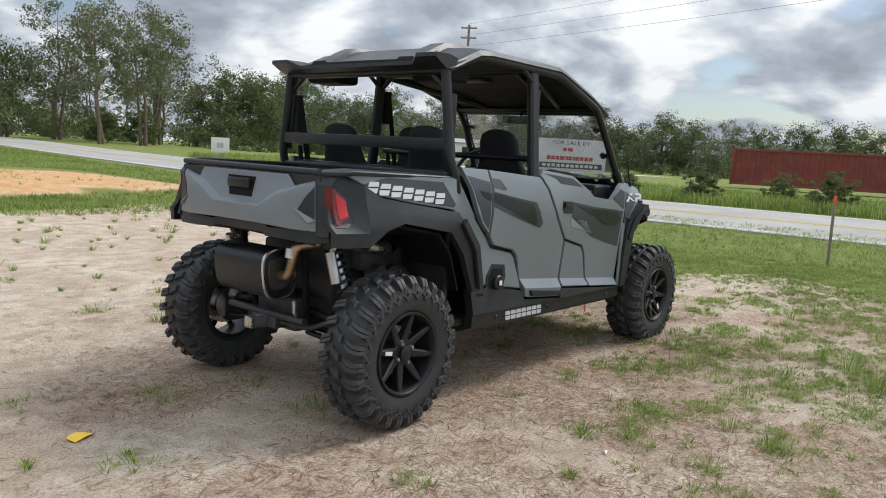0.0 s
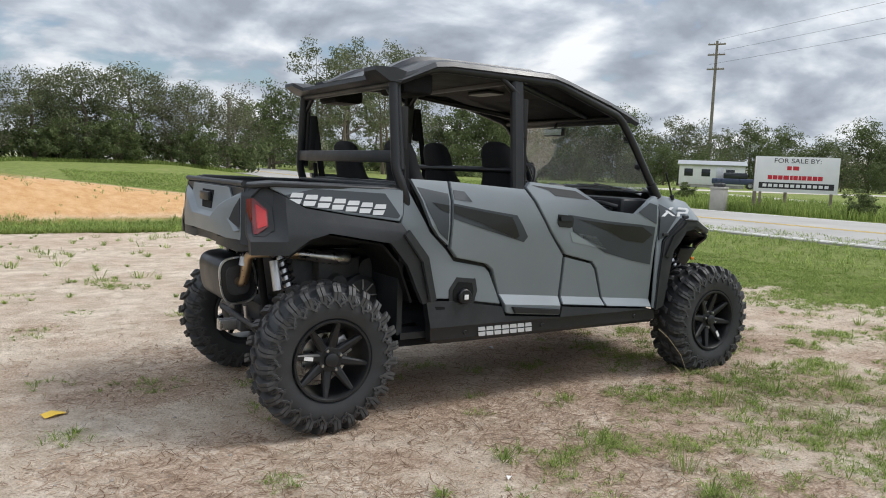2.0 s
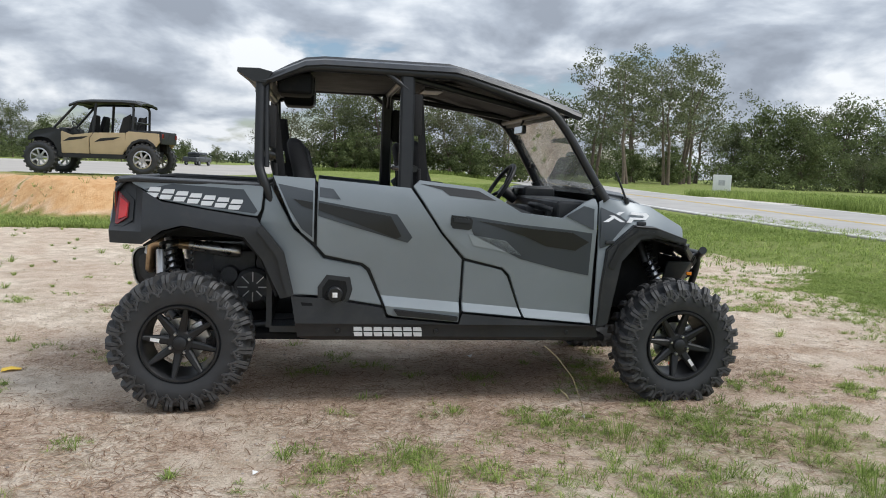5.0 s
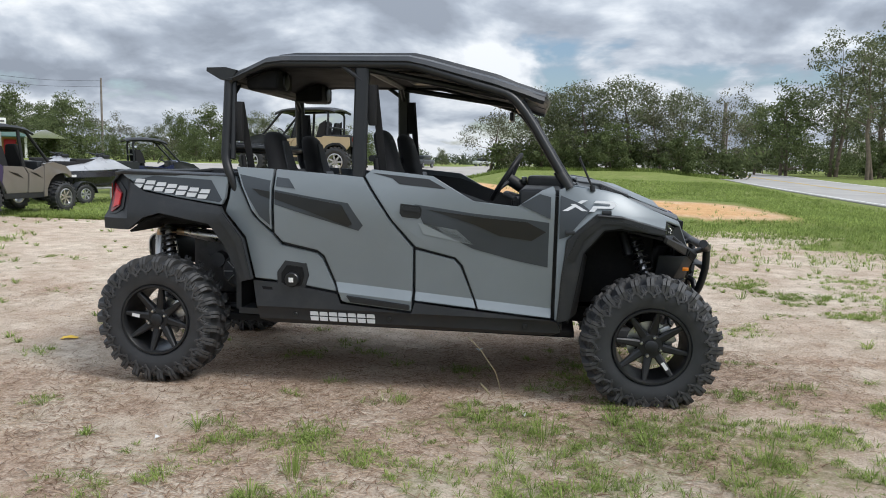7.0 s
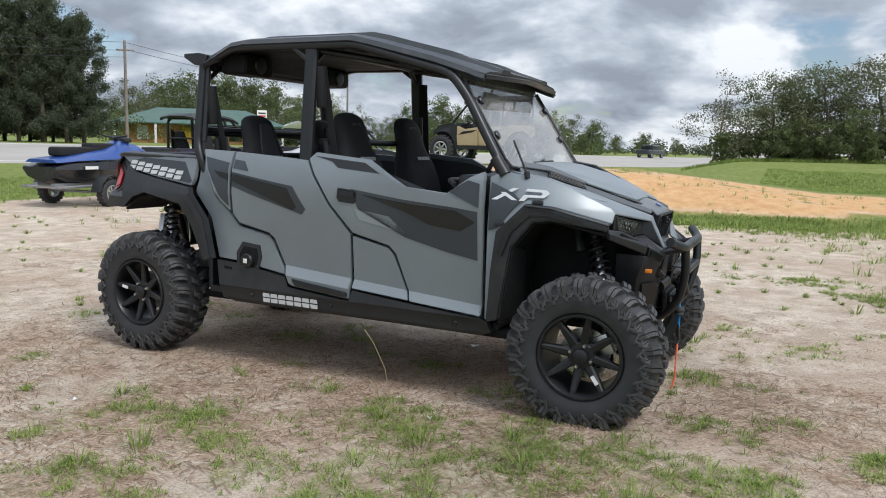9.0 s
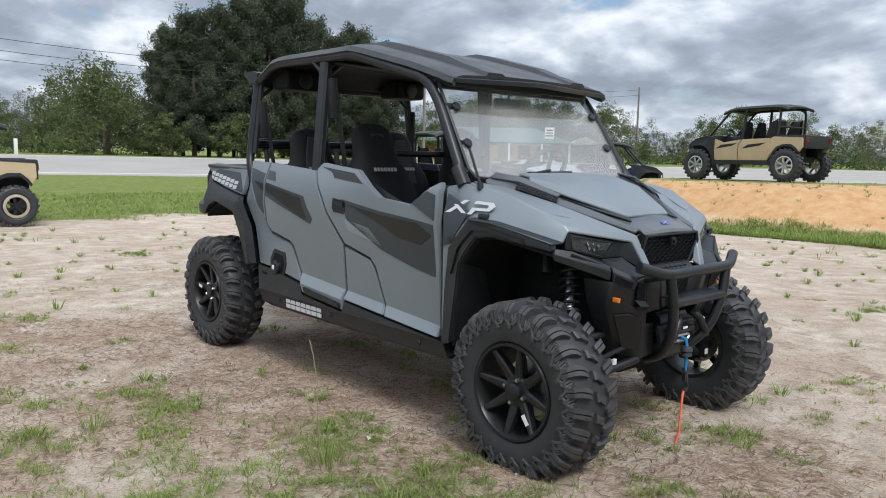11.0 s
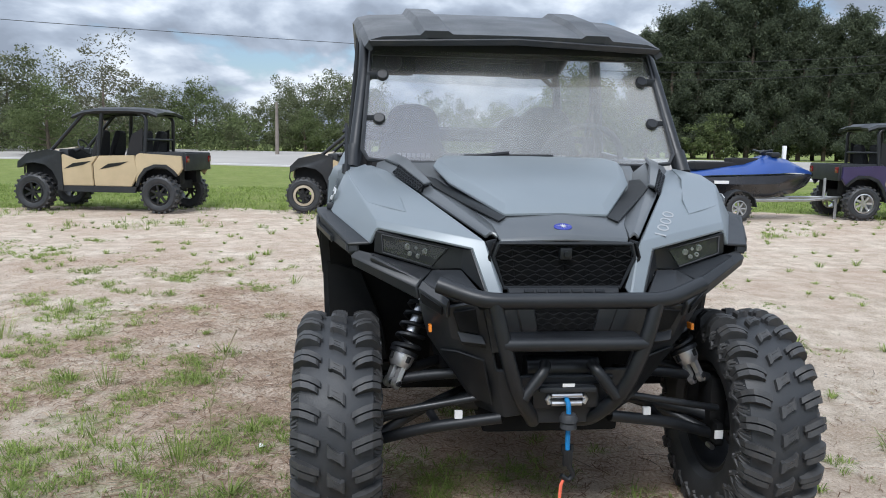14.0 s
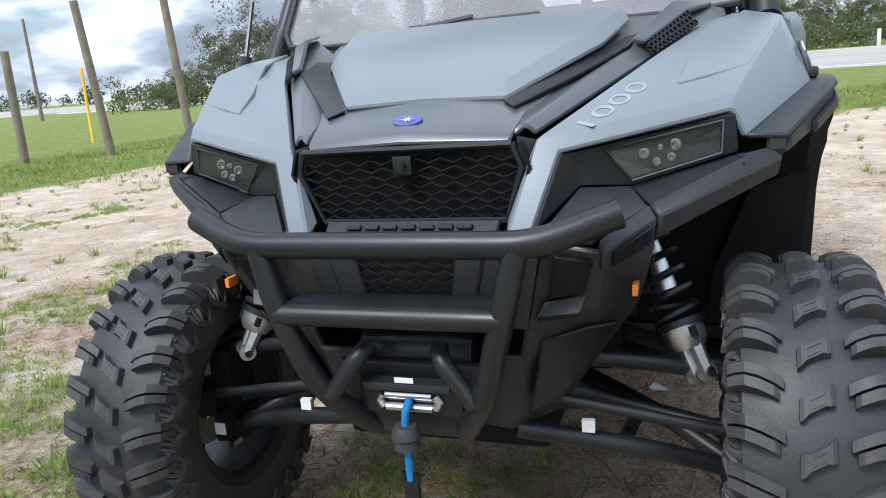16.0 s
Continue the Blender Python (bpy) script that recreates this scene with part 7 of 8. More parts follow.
SILVER_HULL = worn("silver_grey_gelcoat", (0.42, 0.43, 0.45), 0.3, 0.2, 0.08, 3, 300, 0.02, coat=0.4)
GALV = worn("galvanised_steel", (0.42, 0.43, 0.44), 0.5, 0.8, 0.15, 6, 120, 0.15)


def small_wheel(parent, x, y, r, w, ring=None, face=None, s=-1):
    """A knobbly wheel for the vehicles farther off."""
    rim = part("wheel", join(spun([(r * 0.56, -w * 0.46), (r * 0.50, -w * 0.48), (r * 0.47, -w * 0.2), (r * 0.47, w * 0.4), (r * 0.56, w * 0.4), (r * 0.56, -w * 0.46)], 24), spun([(0.0, -w * 0.40), (r * 0.16, -w * 0.40), (r * 0.18, -w * 0.2), (0.0, -w * 0.2)], 14)), face or RIM, parent)
    first = part("spoke", block((r * 0.1, -w * 0.40, -r * 0.055), (r * 0.52, -w * 0.28, r * 0.055)), face or RIM, rim)
    for k in range(1, 7):
        other = new("spoke", first.data)
        other.parent, other.matrix_basis = rim, Matrix.Rotation(k * math.pi / 3.5, 4, "Y")
    rim.matrix_basis = pose(x, y, r, 0, 0, 0 if s < 0 else 180)
    prof = [(r * 0.54, -w * 0.40), (r * 0.66, -w * 0.5), (r * 0.82, -w * 0.5), (r * 0.93, -w * 0.40), (r * 0.95, 0), (r * 0.93, w * 0.40), (r * 0.82, w * 0.5), (r * 0.66, w * 0.5), (r * 0.54, w * 0.40), (r * 0.54, -w * 0.40)]
    lugs = [block((r * 0.90, q * w * 0.27 - w * 0.19, -r * 0.062), (r * 1.0, q * w * 0.27 + w * 0.19, r * 0.062), 0, Matrix.Rotation((k + 0.5 * (q > 0)) * 2 * math.pi / 20, 4, "Y")) for k in range(20) for q in (-1, 1)]
    part("tyre", spun(prof, 32), RUBBER, rim, "black knobbly tyre")
    part("tread", join(*lugs), RUBBER_LUG, rim, "chunky tread blocks")
    if ring:
        part("bead_ring", spun([(r * 0.57, -w * 0.5), (r * 0.44, -w * 0.52), (r * 0.44, -w * 0.44), (r * 0.57, -w * 0.44), (r * 0.57, -w * 0.5)], 24), ring, rim, "pale bead ring")
    return rim


def side_by_side(label, m, base, seats, paint, rear_paint, r=0.37, ring=None, face=None, wing=PLASTIC, short=0.75, high=1.93):
    """A side-by-side of wheelbase base, its rear axle at x = 0, nose towards +x."""
    root = thing("side_by_side", label, "utility vehicle", m, "parked vehicles")
    f = base
    for x in (0, f):
        for s in (-1, 1):
            small_wheel(root, x, s * 0.66, r, 0.27, ring, face, s)
    lift = r - 0.37
    wide = lambda x, z: 0.66 + 0.03 * smoothstep(0.5, 0.9, z) - 0.06 * smoothstep(f - 0.2, f + 0.5, x)
    up = lambda pts: [(x, z + lift) for x, z in pts]
    part("floor_pan", join(block((0.30, -0.60, 0.40 + lift), (f - 0.30, 0.60, 0.47 + lift), 0.02), block((-0.3, -0.3, 0.45 + lift), (f + 0.4, 0.3, 0.62 + lift), 0.03), block((0.35, -0.6, 0.45 + lift), (0.50, 0.6, 0.95 + lift), 0.02)), LINER, root)
    split = f * 0.5 + 0.05
    for s in (-1, 1):
        doors = [[(0.50, 1.10), (split - 0.10, 1.08), (split + 0.02, 0.92), (split + 0.02, 0.50), (0.58, 0.50), (0.44, 0.75)], [(split - 0.08, 1.08), (f - 0.85, 1.00), (f - 0.58, 1.10), (f - 0.48, 1.06), (f - 0.48, 0.50), (split + 0.04, 0.50), (split + 0.04, 0.92)]] if seats > 2 else [[(0.46, 1.02), (f - 0.85, 0.96), (f - 0.58, 1.08), (f - 0.48, 1.04), (f - 0.48, 0.50), (0.58, 0.50), (0.44, 0.75)]]
        for outline in doors:
            d = part("door", side_plate(up(outline), wide, 0.05, s, [(0, 0.78 + lift, 0, 1)], 0.012), paint, root, "painted door")
            lo, hi = outline[0][0], max(p[0] for p in outline)
            part("door_graphic", side_plate(up([(lo + 0.12, 0.98), (hi - 0.30, 0.93), (hi - 0.12, 0.82), (lo + 0.30, 0.90)]), wide, 0.004, s, (), 0, 0.003), DECAL_BLACK, d, "dark graphic")
        part("sill", side_plate(up([(0.48, 0.50), (f - 0.42, 0.50), (f - 0.48, 0.38), (0.52, 0.38)]), wide, 0.08, s, (), 0.008), PLASTIC, root)
        part("rear_fender", side_plate(up([(-0.56, 1.10), (0.40, 1.14), (0.48, 1.10), (0.50, 0.52), (0.44, 0.52), (0.40, 0.68), (0.28, 0.83), (0.10, 0.90), (-0.15, 0.90), (-0.34, 0.80), (-0.44, 0.72), (-0.58, 0.86)]), wide, 0.07, s, [(0, 1.0 + lift, 0.1, 1)], 0.012), rear_paint, root, "rear fender with its wheel arch")
        part("arch_lip", side_plate(up([(0.50, 0.52), (0.43, 0.70), (0.30, 0.86), (0.11, 0.935), (-0.16, 0.935), (-0.36, 0.83), (-0.46, 0.74), (-0.42, 0.70), (-0.33, 0.77), (-0.14, 0.875), (0.09, 0.875), (0.26, 0.80), (0.38, 0.66), (0.44, 0.50)]), wide, 0.05, s, (), 0.006, 0.035), PLASTIC, root, "black arch lip")
        part("front_fender", side_plate(up([(f - 0.56, 1.14), (f - 0.30, 1.19), (f + 0.20, 1.10), (f + 0.48, 0.94), (f + 0.50, 0.82), (f + 0.38, 0.84), (f + 0.24, 0.90), (f, 0.93), (f - 0.22, 0.89), (f - 0.36, 0.78), (f - 0.45, 0.58), (f - 0.45, 0.40), (f - 0.56, 0.40)]), wide, 0.10, s, [(f, 1.02 + lift, 0.2, 1)], 0.012, 0.02), wing, root, "front fender with its wheel arch")
    part("hood", shell([(f - 0.50, 0.58, 1.16 + lift), (f - 0.50, 0.0, 1.24 + lift), (f + 0.10, 0.0, 1.17 + lift), (f + 0.10, 0.50, 1.10 + lift), (f + 0.46, 0.0, 1.01 + lift), (f + 0.44, 0.42, 0.94 + lift), (f + 0.54, 0.0, 0.72 + lift), (f + 0.48, 0.36, 0.70 + lift)], [(0, 1, 2, 3), (3, 2, 4, 5), (5, 4, 6, 7)], 0.03, 0.006, both=True, ref=(f - 0.5, 0, 0.5)), paint, root, "sloping hood")
    guard_bar = [rod([(f + 0.56, s * 0.32, 0.92 + lift), (f + 0.62, s * 0.27, 0.70 + lift), (f + 0.5, s * 0.2, 0.5 + lift)], 0.022, 6) for s in (-1, 1)]
    part("front_guard", join(*guard_bar, rod([(f + 0.57, -0.32, 0.90 + lift), (f + 0.57, 0.32, 0.90 + lift)], 0.022, 6)), TUBE, root, "black tube guard")
    for s in (-1, 1):
        part("head_lamp", block((f + 0.40, s * 0.30 - 0.09, 0.86 + lift), (f + 0.51, s * 0.30 + 0.09, 0.94 + lift), 0.02), SMOKED, root)
        part("wheel_well", block((f - 0.42, s * 0.42 - 0.12, 0.45 + lift), (f + 0.36, s * 0.42 + 0.12, 0.98 + lift), 0.05), LINER, root)
        part("wheel_well", block((-0.42, s * 0.40 - 0.12, 0.55 + lift), (0.44, s * 0.40 + 0.12, 0.96 + lift), 0.05), LINER, root)
    bed = [block((-0.58, -0.58, 0.84 + lift), (0.42, 0.58, 0.88 + lift)), block((-0.64, -0.62, 0.82 + lift), (-0.56, 0.62, 1.16 + lift), 0.02)]
    for s in (-1, 1):
        bed.append(block((-0.60, s * 0.60 - 0.04, 0.86 + lift), (0.42, s * 0.60 + 0.04, 1.17 + lift), 0.015))
    part("cargo_bed", join(*bed), PLASTIC, root, "black cargo bed")
    for s in (-1, 1):
        part("tail_lamp", block((-0.66, s * 0.54 - 0.06, 0.98 + lift), (-0.635, s * 0.54 + 0.06, 1.10 + lift), 0.005), RED_DARK, root)
    top = high + lift
    back = 0.28
    cage = part("roll_cage", rod([(back, -0.58, top - 0.06), (back, 0.58, top - 0.06)], 0.024, 8), TUBE, root, "black tube cage")
    for x, z in ((f - 0.95, top - 0.05), (back + 0.02, 1.40 + lift)):
        part("cross_bar", rod([(x, -0.58, z), (x, 0.58, z)], 0.024, 8), TUBE, cage)
    for s in (-1, 1):
        part("side_hoop", rod([(back + 0.04, s * 0.64, 1.05 + lift), (back, s * 0.59, top - 0.10), (back + 0.20, s * 0.58, top - 0.01), (f - 1.00, s * 0.58, top - 0.03), (f - 0.30, s * 0.61, 1.14 + lift)], 0.034, 8, 0.1), TUBE, cage)
        if seats > 2:
            part("middle_pillar", rod([(split - 0.06, s * 0.63, 1.04 + lift), (split - 0.14, s * 0.585, top - 0.02)], 0.038, 8), TUBE, cage)
        part("door_net", shell([(back + 0.10, s * 0.60, 1.10 + lift), (back + 0.42, s * 0.60, 1.10 + lift), (back + 0.30, s * 0.59, 1.50 + lift), (back + 0.08, s * 0.59, 1.62 + lift)], [(0, 1, 2, 3)], 0.02, 0, ref=(0.5, 0, 1)), FABRIC, cage, "black side bolster")
    bm = bmesh.new()
    grid = []
    for x, z, k in ((back - 0.22, -0.03, 0.94), (back - 0.05, 0.035, 1.0), (back + 0.35, 0.055, 1.0), (f - 1.25, 0.045, 1.0), (f - 0.98, 0.010, 0.98), (f - 0.74, -0.075, 0.93)):
        grid.append([bm.verts.new((x, y * k, top + z + d)) for y, d in ((-0.66, -0.055), (-0.61, -0.005), (-0.36, 0.014), (-0.30, 0.034), (0.30, 0.034), (0.36, 0.014), (0.61, -0.005), (0.66, -0.055))])
    for p, q in zip(grid, grid[1:]):
        for j in range(7):
            bm.faces.new((p[j], q[j], q[j + 1], p[j + 1]))
    part("roof", thicken(bm, 0.05, Vector((f * 0.4, 0, 1.0))), PLASTIC, root, "black moulded hard roof")
    rows = (0.62,) if seats == 2 else (0.50, f * 0.5 + 0.12)
    for x in rows:
        for y in (-0.32, 0.32):
            q = shell([(x + 0.12, y - 0.24, 0.82 + lift), (x + 0.12, y + 0.24, 0.82 + lift), (x + 0.02, y + 0.24, 1.22 + lift), (x - 0.05, y + 0.13, 1.58 + lift), (x - 0.05, y - 0.13, 1.58 + lift), (x + 0.02, y - 0.24, 1.22 + lift)], [(0, 1, 2, 5), (2, 3, 4, 5)], 0.12, 0.03, ref=(x - 1, y, 1.1))
            part("seat", join(q, block((x + 0.05, y - 0.24, 0.70 + lift), (x + 0.54, y + 0.24, 0.86 + lift), 0.04)), FABRIC, root, "black bucket seat")
    ringm = rod([(0.16 * math.cos(2 * math.pi * k / 18), 0.16 * math.sin(2 * math.pi * k / 18), 0) for k in range(19)], 0.016, 6)
    ringm.transform(pose(f - 0.82, 0.32, 1.24 + lift) @ pose(0, 0, 0, 0, -58, 0))
    part("steering_wheel", join(ringm, rod([(f - 0.80, 0.32, 1.23 + lift), (f - 0.5, 0.32, 1.08 + lift)], 0.03, 8)), RUBBER, root)
    part("dashboard", block((f - 0.64, -0.58, 0.84 + lift), (f - 0.44, 0.58, 1.20 + lift), 0.04), PLASTIC, root)
    for x in (0, f):
        for s in (-1, 1):
            part("suspension_arm", join(rod([(x, s * 0.2, 0.50), (x + 0.05, s * 0.56, r)], 0.025, 6), rod([(x - 0.05, s * 0.35, 0.88), (x, s * 0.5, r)], 0.035, 8)), ENGINE, root)
    # pull in the overhangs beyond the axles
    for ob in root.children:
        if not ob.name.startswith("wheel") or ob.name.startswith("wheel_well"):
            for q in [ob, *ob.children]:
                for v in q.data.vertices:
                    v.co.x = f + (v.co.x - f) * short if v.co.x > f else v.co.x * short if v.co.x < 0 else v.co.x
    return root


def stand(rear, front, sink=0.0):
    """The pose of a vehicle whose rear and front axle centres stand at these two places."""
    a = math.degrees(math.atan2(front[1] - rear[1], front[0] - rear[0]))
    z0, z1 = terrain(*rear), terrain(*front)
    d = math.hypot(front[0] - rear[0], front[1] - rear[1])
    return pose(rear[0], rear[1], z0 - sink, 0, -math.degrees(math.atan2(z1 - z0, d)), a)


side_by_side("tan and black two-seat side-by-side with pale bead rings", stand((-10.55, 0.42), (-10.75, -1.68)), 2.1, 2, TAN, TAN, 0.36, PALE_RIM, RIM, short=0.6, high=1.76)
side_by_side("tan and black four-seat side-by-side with a black roof", stand((-10.5, -4.3), (-10.95, -6.76)), 2.5, 4, TAN, TAN, 0.37)
side_by_side("warm grey and dark purple four-seat side-by-side", stand((-10.06, 9.63), (-9.83, 11.82)), 2.2, 4, GREYBROWN, PURPLE, 0.36, None, ALLOY, wing=GREYBROWN)
side_by_side("tan and black four-seat side-by-side on top of the orange bank", stand((-4.0, 18.0), (-6.75, 18.4)), 2.8, 4, TAN, TAN, 0.45, None, ALLOY)
side_by_side("dark blue and black side-by-side with a black roof", stand((-12.9, 20.6), (-11.2, 22.0)), 2.2, 2, worn("dark_blue_paint", (0.014, 0.02, 0.075), 0.35, 0.1, 0.1, 3, 300, 0.05, coat=0.4), PLASTIC, 0.36)


def watercraft(label, m, upper, hull):
    """A jet ski on a single-axle trailer; bow towards +x."""
    root = thing("jet_ski", label, "jet ski", m, "jet skis on trailers")
    secs = [(-1.5, 0.42, 0.50, 0.88), (-1.2, 0.52, 0.42, 0.95), (-0.4, 0.58, 0.38, 0.98), (0.4, 0.56, 0.38, 1.0), (1.0, 0.40, 0.46, 1.04), (1.45, 0.16, 0.68, 1.02), (1.58, 0.04, 0.86, 0.96)]
    bm = bmesh.new()
    rows = []
    for x, w, lo, hi in secs:
        rows.append([bm.verts.new(p) for p in ((x, 0, lo), (x, -w * 0.7, lo + 0.10), (x, -w, (lo + hi) * 0.5 + 0.05), (x, -w * 0.96, hi - 0.10), (x, w * 0.96, hi - 0.10), (x, w, (lo + hi) * 0.5 + 0.05), (x, w * 0.7, lo + 0.10))])
    for a, b in zip(rows, rows[1:]):
        for j in range(7):
            bm.faces.new((a[j], a[(j + 1) % 7], b[(j + 1) % 7], b[j]))
    bm.faces.new(rows[0])
    bm.faces.new(rows[-1])
    part("hull", bm, hull, root, "glossy black hull")
    deck = [(-1.45, 0.40, 0.86, 0.92), (-0.9, 0.44, 0.90, 1.0), (-0.1, 0.42, 0.92, 1.12), (0.45, 0.40, 0.94, 1.30), (0.9, 0.32, 0.96, 1.22), (1.40, 0.14, 0.94, 1.02), (1.55, 0.03, 0.92, 0.95)]
    bm = bmesh.new()
    rows = []
    for x, w, lo, hi in deck:
        rows.append([bm.verts.new(p) for p in ((x, -w, lo), (x, -w * 0.75, (lo + hi) / 2 + 0.03), (x, -w * 0.3, hi), (x, w * 0.3, hi), (x, w * 0.75, (lo + hi) / 2 + 0.03), (x, w, lo))])
    for a, b in zip(rows, rows[1:]):
        for j in range(6):
            bm.faces.new((a[j], a[(j + 1) % 6], b[(j + 1) % 6], b[j]))
    bm.faces.new(rows[0])
    bm.faces.new(rows[-1])
    part("deck", bm, upper, root, "shaped upper deck")
    part("saddle", join(block((-1.15, -0.17, 0.98), (-0.2, 0.17, 1.16), 0.06, None, 3), block((-0.35, -0.16, 1.02), (0.30, 0.16, 1.24), 0.06, None, 3)), FABRIC, root, "black saddle")
    part("handlebar", join(rod([(0.42, -0.32, 1.40), (0.40, 0, 1.36), (0.42, 0.32, 1.40)], 0.022, 8), rod([(0.40, 0, 1.38), (0.55, 0, 1.22)], 0.05, 8), block((0.50, -0.18, 1.26), (0.72, 0.18, 1.36), 0.04)), PLASTIC, root)
    part("registration_bars", block((-0.95, -0.595, 0.74), (-0.65, -0.565, 0.80)), WHITE_TAG, root)
    tr = part("trailer", join(rod([(-1.5, -0.45, 0.40), (1.2, -0.45, 0.42), (2.3, 0, 0.45)], 0.03, 6), rod([(-1.5, 0.45, 0.40), (1.2, 0.45, 0.42), (2.3, 0, 0.45)], 0.03, 6), rod([(-1.4, -0.45, 0.40), (-1.4, 0.45, 0.40)], 0.03, 6), rod([(-0.55, -0.72, 0.28), (-0.55, 0.72, 0.28)], 0.03, 6), rod([(1.0, -0.45, 0.42), (1.0, 0.45, 0.42)], 0.03, 6), rod([(1.9, 0, 0.44), (1.9, 0, 0.85)], 0.03, 6), rod([(2.2, 0.0, 0.45), (2.2, 0.0, 0.0)], 0.03, 6), block((-1.4, -0.28, 0.40), (0.9, -0.16, 0.47), 0.01), block((-1.4, 0.16, 0.40), (0.9, 0.28, 0.47), 0.01)), GALV, root, "galvanised boat trailer")
    for s in (-1, 1):
        small_wheel(tr, -0.55, s * 0.76, 0.28, 0.18, None, GALV, s)
        bm = bmesh.new()
        rows = [[bm.verts.new((-0.55 + 0.36 * math.cos(a), s * y, 0.28 + 0.36 * math.sin(a))) for y in (0.64, 0.88)] for a in (0.1, 0.6, 1.1, 1.57, 2.04, 2.54, 3.04)]
        for a, b in zip(rows, rows[1:]):
            bm.faces.new((a[0], a[1], b[1], b[0]))
        part("mudguard", thicken(bm, 0.02, Vector((-0.55, s * 0.76, 0.28))), PLASTIC, tr)
    return root


def on_ground(x, y, turn):
    return pose(x, y, terrain(x, y), 0, 0, turn)


watercraft("blue and black jet ski on a galvanised trailer", on_ground(-9.55, 7.05, 95), BLUE, HULL)
watercraft("silver and black jet ski on a galvanised trailer", on_ground(-10.9, 15.3, 68), SILVER_HULL, HULL)
watercraft("silver and black jet ski on a second trailer", on_ground(-12.6, 15.9, 66), SILVER_HULL, HULL)

# ---- signs, poles, buildings ----
SIGN_WHITE = worn("white_sign_board", (0.78, 0.78, 0.77), 0.55, 0, 0.05, 2, 100, 0.05)
SIGN_RED = worn("red_sign_print", (0.55, 0.02, 0.035), 0.5, 0, 0.05, 4, 100, 0.02)
SIGN_BLACK = worn("black_sign_print", (0.02, 0.02, 0.02), 0.5, 0, 0.05, 4, 100, 0.02)
WOOD = worn("weathered_grey_timber", (0.235, 0.195, 0.155), 0.85, 0, 0.25, 4, 40, 0.5)
POLE = worn("grey_utility_pole", (0.22, 0.19, 0.165), 0.85, 0, 0.2, 2, 30, 0.4)
CONTAINER = worn("dull_red_container_paint", (0.205, 0.042, 0.034), 0.6, 0, 0.18, 0.8, 60, 0.2, 0.15)
ROOF_GREEN = worn("green_metal_roof", (0.055, 0.12, 0.092), 0.5, 0.1, 0.12, 1, 40, 0.1)
WALL_TAN = worn("orange_tan_wall", (0.50, 0.27, 0.115), 0.8, 0, 0.1, 1, 40, 0.2)
YELLOW = worn("yellow_plastic", (0.78, 0.50, 0.03), 0.5, 0, 0.1, 6, 100, 0.1)
ORANGE = worn("orange_marker_tape", (0.80, 0.13, 0.05), 0.6, 0, 0.1, 6, 100, 0.1)
GREEN_SIGN = worn("green_road_sign", (0.02, 0.20, 0.13), 0.5, 0, 0.05, 3, 100, 0.02)
CONCRETE = worn("pale_concrete", (0.42, 0.40, 0.37), 0.9, 0, 0.15, 3, 60, 0.4)
DARK_GLASS = worn("dark_window_glass", (0.02, 0.024, 0.028), 0.08, 0, 0.1, 3, 60, 0.0)

# the two-panel estate board beside the road
a, b = Vector((21.05, 12.15, 0)), Vector((22.5, 10.1, 0))
turn = math.degrees(math.atan2(b.y - a.y, b.x - a.x))
g = terrain(21.8, 11)
board = thing("for_sale_sign", "white for-sale board with red and black print on posts", "sign", pose(a.x, a.y, g, 0, 0, turn))
wide = (b - a).length
part("panel", block((0, -0.01, 0.68), (wide, 0.02, 1.86), 0.006), SIGN_WHITE, board, "white printed board")
back = part("panel", block((0, -0.01, 0.68), (wide, 0.02, 1.86), 0.006), SIGN_WHITE, board)
back.matrix_basis = pose(-0.02, 0.06, 0, 0, 0, 62)
for x in (0.18, wide - 0.18):
    part("post", block((x - 0.045, 0.025, -0.1), (x + 0.045, 0.115, 1.80), 0.005), WOOD, board)
    p = part("post", block((x - 0.045, 0.025, -0.1), (x + 0.045, 0.115, 1.80), 0.005), WOOD, board)
    p.matrix_basis = pose(-0.02, 0.06, 0, 0, 0, 62)
text_part("lettering", "FOR SALE BY:", 0.21, SIGN_BLACK, board, pose(wide / 2, -0.014, 1.72, 90) @ Matrix.Diagonal((1.15, 1, 1, 1)), 0.003)
for x, w in ((0.95, 0.14), (1.13, 0.18)):
    part("logo_shape", block((x, -0.016, 1.42), (x + w, -0.012, 1.55)), SIGN_RED, board)
x = 0.38
for w in (0.16, 0.16, 0.16, 0.20, 0.10, 0.16, 0.10, 0.16, 0.16, 0.16, 0.16):
    part("name_bar", block((x, -0.016, 1.10), (x + w * 0.85, -0.012, 1.24)), SIGN_RED, board)
    x += w
part("number_band", block((0.12, -0.016, 0.80), (wide - 0.12, -0.012, 1.0)), SIGN_BLACK, board)
for k in range(12):
    part("number_bar", block((0.24 + k * 0.17, -0.020, 0.85), (0.36 + k * 0.17, -0.016, 0.95)), SIGN_WHITE, board)

small = thing("yard_sign", "small white sign board on a short post", "sign", pose(23.2, 35.2, terrain(23.2, 35.2), 0, 0, -58))
part("panel", block((-0.55, -0.02, 0.10), (0.55, 0.02, 1.15), 0.01), SIGN_WHITE, small)
part("post", block((-0.05, 0.02, -0.1), (0.05, 0.10, 1.0)), WOOD, small)
part("logo_shape", block((-0.2, -0.026, 0.55), (0.2, -0.02, 0.85)), worn("pale_grey_print", (0.5, 0.5, 0.52), 0.6), small)

box_at = (20.2, 12.9)
util = thing("utility_box", "pale concrete utility box in the grass", "utility box", pose(*box_at, terrain(*box_at), 0, 0, 20))
part("body", block((-0.23, -0.23, -0.1), (0.23, 0.23, 0.72), 0.03), CONCRETE, util)
